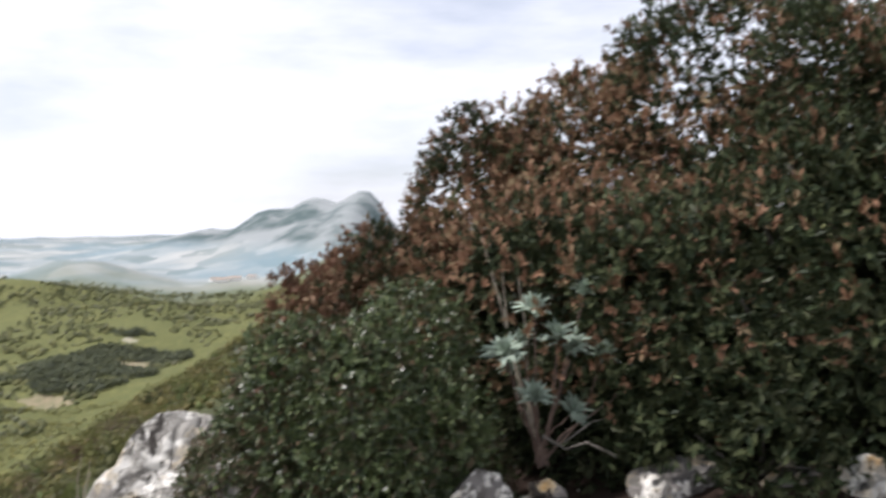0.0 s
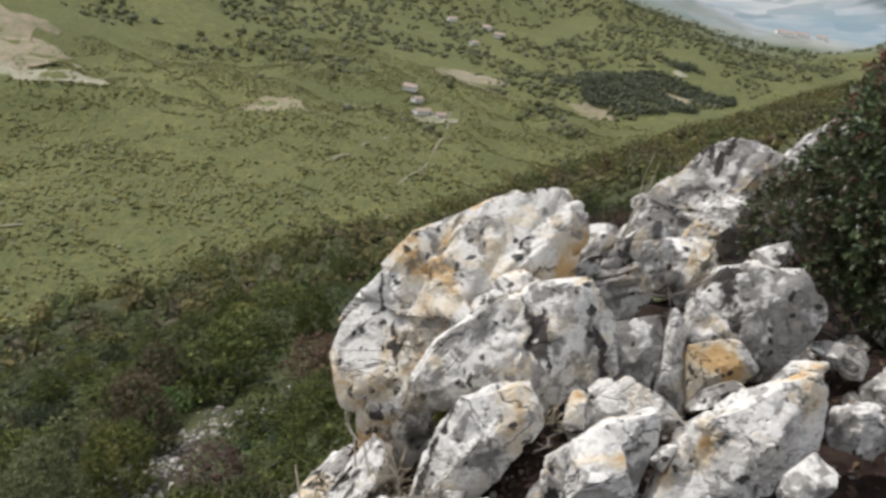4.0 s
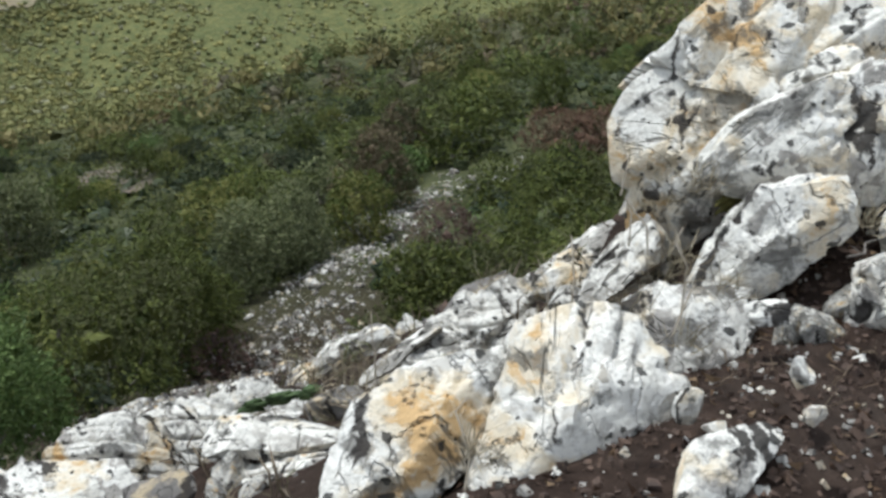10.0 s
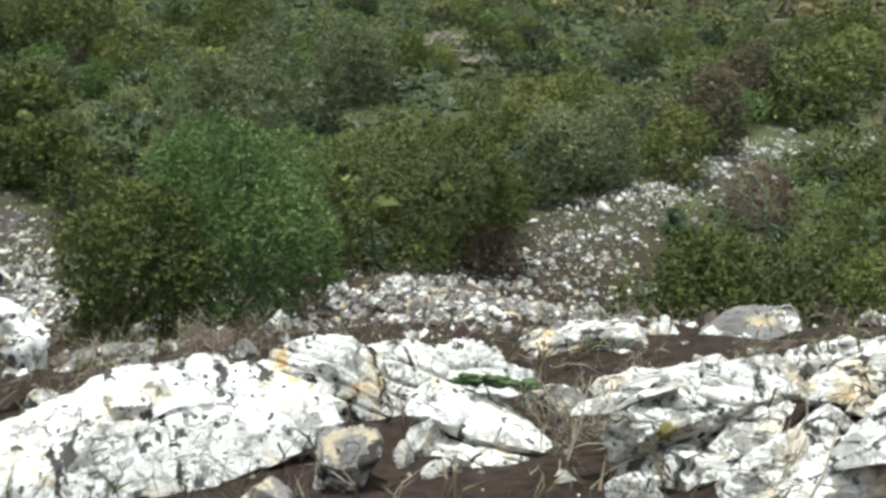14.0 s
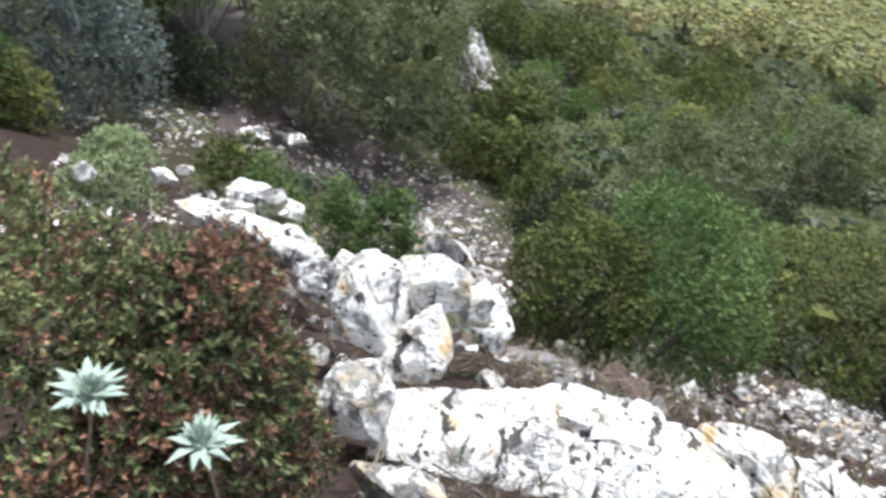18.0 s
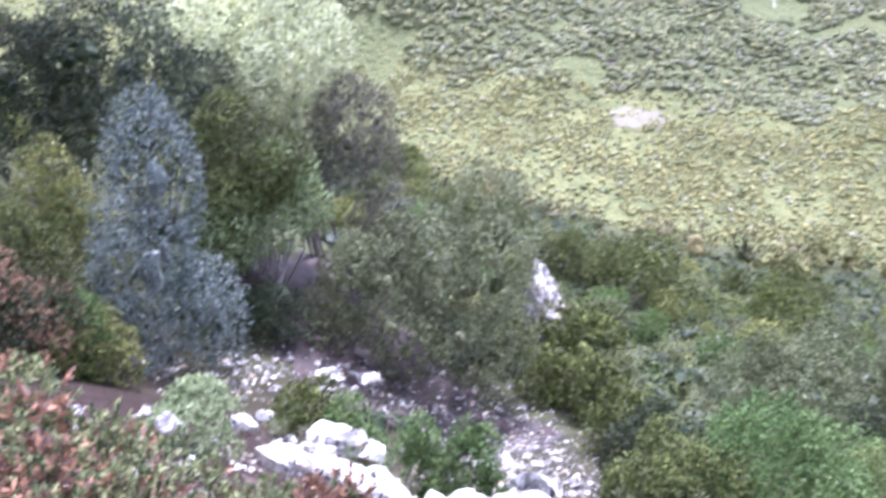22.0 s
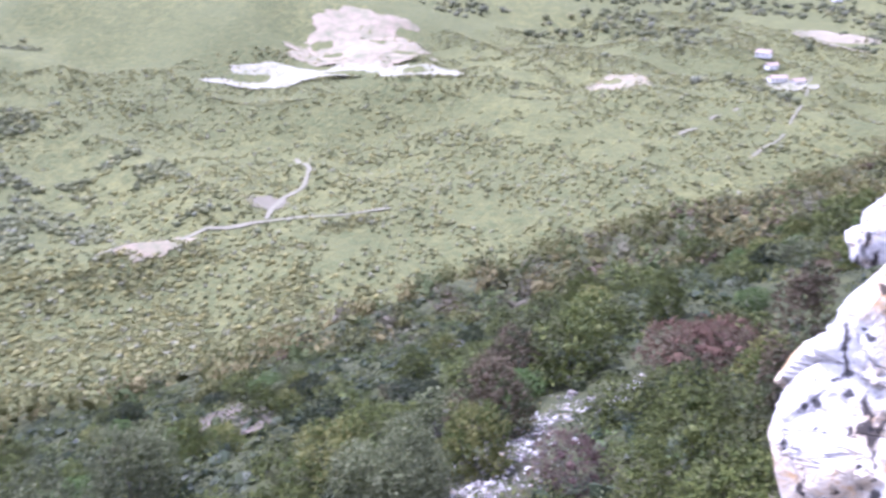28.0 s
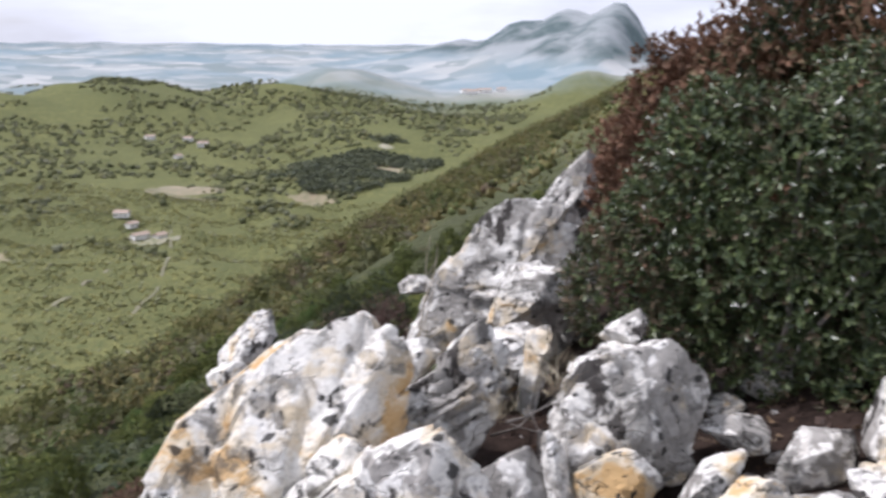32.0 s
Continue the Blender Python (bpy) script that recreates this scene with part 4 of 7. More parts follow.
    ((-1.14, 1.01, 0.00), (0.43, 0.30, 0.38), (-58, 0, 54), 63, stone_orange, dict(n=29, block=1.0, cuts=0, rough=0.04, cracks=0.05, clefts=2, outline=((-0.02, 0, -1.00, 1.00), (0.80, 0, -0.60, 0.62), (0.91, 0, -0.42, 0.61), (0.94, 0, 0.34, 1.18), (-0.29, 0, 0.96, 0.69), (-0.62, 0, 0.79, 0.62), (-0.94, 0, 0.35, 0.72), (-0.98, 0, 0.18, 0.81))), "white limestone boulder with orange lichen and moss"),
    ((-0.97, 1.28, 0.08), (0.49, 0.30, 0.48), (-58, 0, 54), 64, stone_orange, dict(n=34, block=1.0, cuts=0, rough=0.04, cracks=0.05, clefts=2, outline=((-0.21, 0, -0.98, 1.05), (0.35, 0, -0.94, 0.82), (0.80, 0, -0.60, 0.78), (0.87, 0, 0.49, 0.89), (0.49, 0, 0.87, 0.98), (-0.36, 0, 0.93, 0.85), (-0.96, 0, 0.29, 0.71))), "broad white limestone boulder with orange lichen"),
    ((-0.64, 1.31, 0.20), (0.24, 0.12, 0.17), (-70, 0, 54), 65, stone_white, dict(n=24, block=1.0, cuts=0, rough=0.04, cracks=0.04, outline=((0.18, 0, -0.98, 0.81), (0.86, 0, -0.51, 0.52), (0.78, 0, 0.63, 1.20), (-0.39, 0, 0.92, 0.63), (-0.95, 0, 0.31, 0.65))), "flat pale stone half sunk in dark soil"),
    ((-0.67, 1.53, 0.30), (0.04, 0.05, 0.07), (-36, -10, 55), 66, stone_white, dict(n=10), "pale pebble on dark soil"),
    ((-0.58, 1.43, 0.31), (0.05, 0.04, 0.04), (-36, -10, 55), 67, stone_white, dict(n=10), "pale pebble on dark soil"),
    ((-0.71, 1.36, 0.20), (0.05, 0.04, 0.03), (-36, -10, 55), 68, stone_grey, dict(n=10), "grey pebble on dark soil"),
    ((-0.72, 1.88, 0.28), (0.07, 0.08, 0.11), (-33, -10, 51), 69, stone_white, dict(n=12), "small pale upright stone in soil"),
    ((-0.62, 1.93, 0.36), (0.24, 0.17, 0.20), (-35, -23, 60), 70, stone_white, dict(n=20, block=0.5), "white limestone stone in dark soil"),
    ((-0.87, 1.76, 0.20), (0.11, 0.08, 0.07), (-33, -10, 51), 71, stone_white, dict(n=12), "small white stone in dark soil"),
    ((-0.67, 1.56, 0.27), (0.04, 0.05, 0.07), (-33, -10, 51), 72, stone_white, dict(n=10), "pale pebble on dark soil"),
    ((-0.77, 1.34, 0.22), (0.06, 0.06, 0.08), (-32, 6, 41), 73, stone_grey, dict(n=10), "grey stone by a white boulder"),
    ((-0.36, 1.59, 0.35), (0.14, 0.09, 0.10), (-37, -27, 63), 74, stone_grey, dict(n=14), "grey stone in dark soil"),
    ((-2.05, 2.12, -0.99), (0.87, 0.47, 0.35), (-44, -26, 75), 75, stone_grey, dict(n=28, block=0.45, cracks=0.08, beds=0.05, bed_axis=(0.6, 0.2, 1.0)), "grey limestone outcrop with black lichen streaks"),
    ((-1.96, 2.61, -0.80), (0.53, 0.34, 0.23), (-41, -18, 68), 76, stone_grey, dict(n=22, block=0.45, cracks=0.08), "weathered grey limestone outcrop at the brink"),
    ((-2.10, 1.82, -0.99), (0.38, 0.23, 0.08), (-47, -31, 81), 77, stone_grey, dict(n=14, block=0.5), "thin limestone rib at the brink"),
    ((-2.97, 2.57, -2.21), (0.59, 0.40, 0.33), (-46, -19, 80), 78, stone_grey, dict(n=18, cracks=0.06), "grey limestone stone below the brink"),
    ((-3.24, 2.36, -2.63), (0.52, 0.33, 0.23), (-43, -8, 69), 79, stone_grey, dict(n=16), "grey limestone rib below the brink"),
    ((-2.13, 2.91, -1.10), (0.77, 0.47, 0.30), (-45, -17, 78), 80, stone_grey, dict(n=22, block=0.45, cracks=0.08), "weathered grey limestone outcrop at the brink"),
    ((-1.81, 2.34, -0.89), (0.64, 0.41, 0.29), (-47, -22, 84), 81, stone_grey, dict(n=24, block=0.45, cracks=0.08), "grey limestone outcrop with mossy hollows"),
    ((-1.12, 3.63, 0.33), (0.43, 0.35, 0.28), (-30, -46, 54), 82, stone_grey, dict(n=18, block=0.5), "grey limestone block against the crag"),
    ((-1.12, 4.43, 0.38), (0.45, 0.44, 0.45), (-36, -54, 62), 83, stone_grey, dict(n=18, block=0.5), "grey limestone block under the crest"),
    ((-2.56, 0.12, -1.61), (1.70, 0.34, 0.57), (-80, 0, 98), 84, stone_white, dict(n=72, block=1.0, cuts=0, rough=0.04, cracks=0.04, clefts=2, outline=((-0.94, 0, -0.34, 1.14), (-0.20, 0, -0.98, 0.91), (0.54, 0, -0.84, 1.02), (0.90, 0, -0.44, 1.05), (0.99, 0, 0.13, 0.95), (0.88, 0, 0.47, 0.85), (0.09, 0, 1.00, 0.99), (-0.55, 0, 0.84, 0.85), (-0.69, 0, 0.72, 0.88), (-0.99, 0, 0.13, 0.92))), "broad flat white limestone boulder with orange lichen"),
    ((-2.84, 0.95, -1.85), (0.72, 0.40, 0.50), (-62, 0, 98), 85, stone_white, dict(n=52, block=1.0, cuts=0, rough=0.04, beds=0.14, bed_axis=(0.6, 0.3, 1.0), cracks=0.06, clefts=3, outline=((-0.77, 0, -0.64, 0.31), (-0.64, 0, -0.77, 0.40), (0.67, 0, -0.74, 1.13), (1.00, 0, 0.09, 0.94), (0.67, 0, 0.74, 0.85), (0.20, 0, 0.98, 0.91), (-0.42, 0, 0.91, 1.06))), "limestone rock fluted with dark furrows"),
    ((-2.85, 1.48, -1.95), (0.93, 0.40, 0.54), (-62, 0, 98), 86, stone_white, dict(n=67, block=1.0, cuts=0, rough=0.04, beds=0.14, bed_axis=(0.5, 0.3, 1.0), cracks=0.06, clefts=3, outline=((-1.00, 0, -0.09, 0.90), (-0.50, 0, -0.87, 0.88), (-0.02, 0, -1.00, 0.98), (0.99, 0, -0.15, 1.02), (0.88, 0, 0.47, 0.78), (0.29, 0, 0.96, 0.83), (0.05, 0, 1.00, 0.95))), "furrowed limestone rock with a cushion of moss"),
    ((-2.30, 1.41, -1.71), (0.88, 0.43, 0.25), (-47, -2, 77), 87, stone_white, dict(n=22, block=0.5, beds=0.1), "low furrowed limestone slab"),
    ((-2.27, 0.89, -1.45), (0.31, 0.27, 0.31), (-48, -10, 86), 88, stone_dirty_shaded, dict(n=16), "grey stone under a white boulder"),
    ((-2.03, 0.57, -1.26), (0.20, 0.17, 0.20), (-48, -10, 86), 89, stone_dirty_shaded, dict(n=14), "grey stone in shade under a boulder"),
    ((-1.94, 0.41, -1.19), (0.17, 0.13, 0.13), (-48, -10, 86), 90, stone_white, dict(n=12), "pale stone in shade under a boulder"),
    ((-1.91, -0.41, -1.16), (0.36, 0.22, 0.20), (-48, -10, 86), 91, stone_dirty_shaded, dict(n=16, block=0.3), "rounded grey stone among leaves"),
    ((-3.46, 2.35, -2.59), (0.61, 0.40, 0.29), (-49, -13, 90), 92, stone_dirty_shaded, dict(n=18), "dark-spotted limestone stone on the slope"),
    ((-2.26, 2.39, -1.25), (0.85, 0.48, 0.23), (-49, -14, 91), 93, stone_grey, dict(n=22, block=0.45, cracks=0.06), "grey limestone ledge below the brink"),
    ((-2.65, 2.29, -1.81), (0.56, 0.31, 0.15), (-49, -15, 92), 94, stone_grey, dict(n=16), "pale limestone rib in dry grass"),
    ((-1.87, 2.30, -0.93), (0.56, 0.31, 0.26), (-50, -16, 94), 95, stone_grey, dict(n=20, cracks=0.06), "mossy limestone stone below the brink"),
    ((-2.36, -0.76, -1.42), (0.34, 0.29, 0.35), (-48, -7, 98), 96, stone_grey, dict(n=25, block=1.0, cuts=0, rough=0.04, cracks=0.04, outline=((-0.77, 0, -0.64, 0.84), (0.04, 0, -1.00, 0.99), (0.98, 0, -0.19, 0.94), (0.83, 0, 0.56, 0.94), (-0.23, 0, 0.97, 0.87), (-0.89, 0, 0.46, 0.83))), "rounded pale grey limestone boulder"),
    ((-2.79, -0.62, -1.50), (0.33, 0.27, 0.37), (-48, -7, 98), 97, stone_white, dict(n=24, block=1.0, cuts=0, rough=0.04, cracks=0.11, outline=((-0.77, 0, -0.64, 1.10), (0.12, 0, -0.99, 0.92), (0.93, 0, -0.38, 0.99), (0.90, 0, 0.44, 0.83), (-0.47, 0, 0.88, 0.68), (-0.83, 0, 0.55, 0.55))), "pointed white limestone boulder"),
    ((-2.90, -0.90, -1.48), (0.35, 0.34, 0.52), (-48, -7, 98), 98, stone_white, dict(n=33, block=1.0, cuts=0, rough=0.04, cracks=0.11, outline=((-0.73, 0, -0.68, 0.82), (-0.21, 0, -0.98, 0.80), (0.99, 0, -0.17, 0.98), (0.90, 0, 0.44, 0.91), (0.28, 0, 0.96, 0.89), (-0.45, 0, 0.89, 1.01), (-0.97, 0, 0.24, 0.94))), "white limestone boulder on the rib"),
    ((-3.18, -0.68, -1.56), (0.41, 0.25, 0.32), (-48, -7, 98), 99, stone_white, dict(n=26, block=1.0, cuts=0, rough=0.04, cracks=0.11, outline=((-0.79, 0, -0.61, 0.78), (0.36, 0, -0.93, 0.85), (0.99, 0, 0.14, 0.92), (0.49, 0, 0.87, 0.92), (-0.41, 0, 0.91, 0.87), (-0.79, 0, 0.61, 0.81))), "white limestone boulder with orange stains"),
    ((-3.14, -1.23, -1.75), (0.44, 0.32, 0.29), (-52, 22, 78), 100, stone_white, dict(n=24, rough=0.085, cracks=0.11, cuts=16, pits=10), "white limestone block on the rib"),
    ((-3.62, -0.82, -2.02), (0.47, 0.33, 0.27), (-47, -4, 109), 101, stone_white, dict(n=24, rough=0.085, cracks=0.11, cuts=16, pits=10), "white limestone block on the rib"),
    ((-3.68, -0.52, -2.30), (0.58, 0.39, 0.31), (-56, 28, 69), 102, stone_white, dict(n=24, rough=0.085, cracks=0.11, cuts=16, pits=10), "white limestone block with grass behind"),
    ((-3.93, -1.86, -2.49), (0.55, 0.36, 0.27), (-49, 13, 90), 103, stone_white, dict(n=24, rough=0.085, cracks=0.11, cuts=16, pits=10), "white limestone block on the rib"),
    ((-4.87, -3.15, -3.59), (0.62, 0.41, 0.31), (-48, 6, 98), 104, stone_white, dict(n=24, rough=0.085, cracks=0.11, cuts=16, pits=10), "pale limestone ledge on the rib"),
    ((-4.49, -2.50, -3.13), (0.64, 0.38, 0.22), (-49, 13, 90), 105, stone_white, dict(n=24, rough=0.085, cracks=0.11, cuts=16, pits=10), "pale limestone ledge on the rib"),
    ((-5.95, -3.21, -4.43), (0.87, 0.61, 0.36), (-48, 9, 94), 106, stone_white, dict(n=24, block=0.6, rough=0.085, cracks=0.11, cuts=16, pits=10), "pale limestone block in grass"),
    ((-6.28, -4.52, -4.96), (0.34, 0.27, 0.28), (-47, -4, 109), 107, stone_grey, dict(n=12), "grey stone by pale grass"),
    ((-5.91, -5.17, -4.79), (0.31, 0.25, 0.26), (-47, -4, 109), 108, stone_white, dict(n=12), "pale stone by pale grass"),
    ((-7.05, -4.77, -5.55), (0.21, 0.16, 0.14), (-47, -4, 109), 109, stone_white, dict(n=10), "small white stone by pale grass"),
    ((-5.85, 0.10, -5.09), (0.77, 0.29, 0.24), (-48, -7, 98), 110, stone_white, dict(n=16, block=1.0, cuts=0, rough=0.04, cracks=0.04, outline=((-0.11, 0, -0.99, 0.92), (0.96, 0, -0.29, 0.96), (0.85, 0, 0.52, 0.84), (-0.46, 0, 0.89, 0.72), (-0.94, 0, 0.33, 0.67))), "white limestone stone on a bare mound"),
    ((-6.72, -1.43, -5.26), (0.55, 0.40, 0.37), (-48, 9, 94), 111, stone_grey, dict(n=14), "grey stone in the gully"),
    ((-11.69, -6.50, -9.28), (0.66, 0.48, 0.44), (-47, -4, 109), 112, stone_scree, dict(n=10), "pale stone under dark shrubs"),
    ((-11.92, -5.82, -9.37), (0.49, 0.36, 0.33), (-47, -4, 109), 113, stone_scree, dict(n=10), "pale stone under dark shrubs"),
    ((-21.24, -4.75, -14.02), (1.41, 1.60, 2.92), (-44, -0, 117), 114, stone_scree, dict(n=34, block=1.0, cuts=0, rough=0.05, beds=0.07, bed_axis=(1.0, 0.2, 0.2), cracks=0.06, outline=((0.38, 0, -0.92, 0.90), (0.97, 0, -0.25, 0.96), (0.76, 0, 0.65, 0.78), (0.39, 0, 0.92, 0.88), (-0.77, 0, 0.64, 0.71), (-0.96, 0, 0.29, 0.69), (-0.09, 0, -1.00, 1.00))), "tall grey limestone pinnacle beside an olive"),
    ((-4.40, 7.88, -1.38), (0.50, 0.60, 1.00), (-24, 38, 18), 115, stone_white, dict(n=24, block=0.6, cracks=0.04), "white limestone outcrop on the flank"),
    ((-4.41, 7.53, -1.58), (0.43, 0.43, 0.43), (-18, -1, 33), 116, stone_white, dict(n=14), "white limestone outcrop on the flank"),
    ((-2.49, 7.10, -0.36), (0.27, 0.22, 0.18), (-18, -1, 33), 117, stone_grey, dict(n=12), "pale limestone stone behind the boulder"),
    ((-30.28, 22.27, -19.43), (1.08, 0.74, 0.60), (-43, -8, 69), 118, stone_white, dict(n=10), "far white stone among shrubs"),
    ((-5.41, -3.49, -4.16), (0.46, 0.33, 0.25), (-54, -6, 118), 140, stone_grey, dict(n=22, block=0.7, cuts=14, rough=0.07, cracks=0.08), "broken white limestone rock of a low rib"),
    ((-5.19, -3.05, -3.88), (0.37, 0.27, 0.25), (-35, -4, 89), 141, stone_grey, dict(n=22, block=0.7, cuts=14, rough=0.07, cracks=0.08), "weathered limestone block of a low rib"),
    ((-5.66, -2.99, -4.16), (0.46, 0.33, 0.30), (-49, 16, 119), 142, stone_grey, dict(n=22, block=0.7, cuts=14, rough=0.07, cracks=0.08), "broken white limestone rock of a low rib"),
    ((-4.81, -2.66, -3.51), (0.46, 0.33, 0.19), (-41, 10, 96), 143, stone_grey, dict(n=22, block=0.7, cuts=14, rough=0.07, cracks=0.08), "weathered limestone block of a low rib"),
    ((-4.49, -2.21, -3.13), (0.37, 0.27, 0.20), (-50, -8, 95), 144, stone_grey, dict(n=22, block=0.7, cuts=14, rough=0.07, cracks=0.08), "broken white limestone rock of a low rib"),
    ((-4.20, -1.86, -2.81), (0.29, 0.21, 0.20), (-40, 19, 96), 145, stone_grey, dict(n=22, block=0.7, cuts=14, rough=0.07, cracks=0.08), "weathered limestone block of a low rib"),
    ((-3.72, -1.57, -2.38), (0.26, 0.19, 0.19), (-45, -7, 91), 146, stone_grey, dict(n=22, block=0.7, cuts=14, rough=0.07, cracks=0.08), "broken white limestone rock of a low rib"),
    ((-3.78, -1.40, -2.36), (0.24, 0.17, 0.21), (-56, 10, 100), 147, stone_grey, dict(n=22, block=0.7, cuts=14, rough=0.07, cracks=0.08), "weathered limestone block of a low rib"),
    ((-3.34, -1.25, -2.01), (0.27, 0.20, 0.22), (-35, -2, 89), 148, stone_grey, dict(n=22, block=0.7, cuts=14, rough=0.07, cracks=0.08), "broken white limestone rock of a low rib"),
    ((-3.18, -1.03, -1.84), (0.24, 0.17, 0.24), (-47, -19, 98), 149, stone_grey, dict(n=22, block=0.7, cuts=14, rough=0.07, cracks=0.08), "weathered limestone block of a low rib"),
    ((-3.71, -0.84, -2.12), (0.28, 0.20, 0.20), (-50, -4, 94), 150, stone_grey, dict(n=22, block=0.7, cuts=14, rough=0.07, cracks=0.08), "broken white limestone rock of a low rib"),
    ((-3.63, -0.69, -2.01), (0.19, 0.14, 0.17), (-52, -20, 96), 151, stone_grey, dict(n=22, block=0.7, cuts=14, rough=0.07, cracks=0.08), "weathered limestone block of a low rib"),
    ((-3.24, -0.49, -1.72), (0.23, 0.16, 0.23), (-53, 16, 121), 152, stone_grey, dict(n=22, block=0.7, cuts=14, rough=0.07, cracks=0.08), "broken white limestone rock of a low rib"),
    ((-2.81, -0.96, -1.60), (0.20, 0.14, 0.16), (-38, 7, 111), 153, stone_grey, dict(n=22, block=0.7, cuts=14, rough=0.07, cracks=0.08), "weathered limestone block of a low rib"),
    ((-3.10, -0.83, -1.74), (0.21, 0.15, 0.27), (-55, -16, 118), 154, stone_grey, dict(n=22, block=0.7, cuts=14, rough=0.07, cracks=0.08), "broken white limestone rock of a low rib"),
]
for spot, size, turn, seed, mat, shape, label in ROCKS:
    big = max(size)
    if big > 0.2 and math.dist(spot, (0, 0, 0)) < 4.5:
        shape["n"] = max(shape["n"], min(44, int(60 * big)))
    rock(spot, size, turn, seed, mat, label, "boulder" if big > 0.45 else "stone", "rock", "limestone rocks of the crag", **shape)

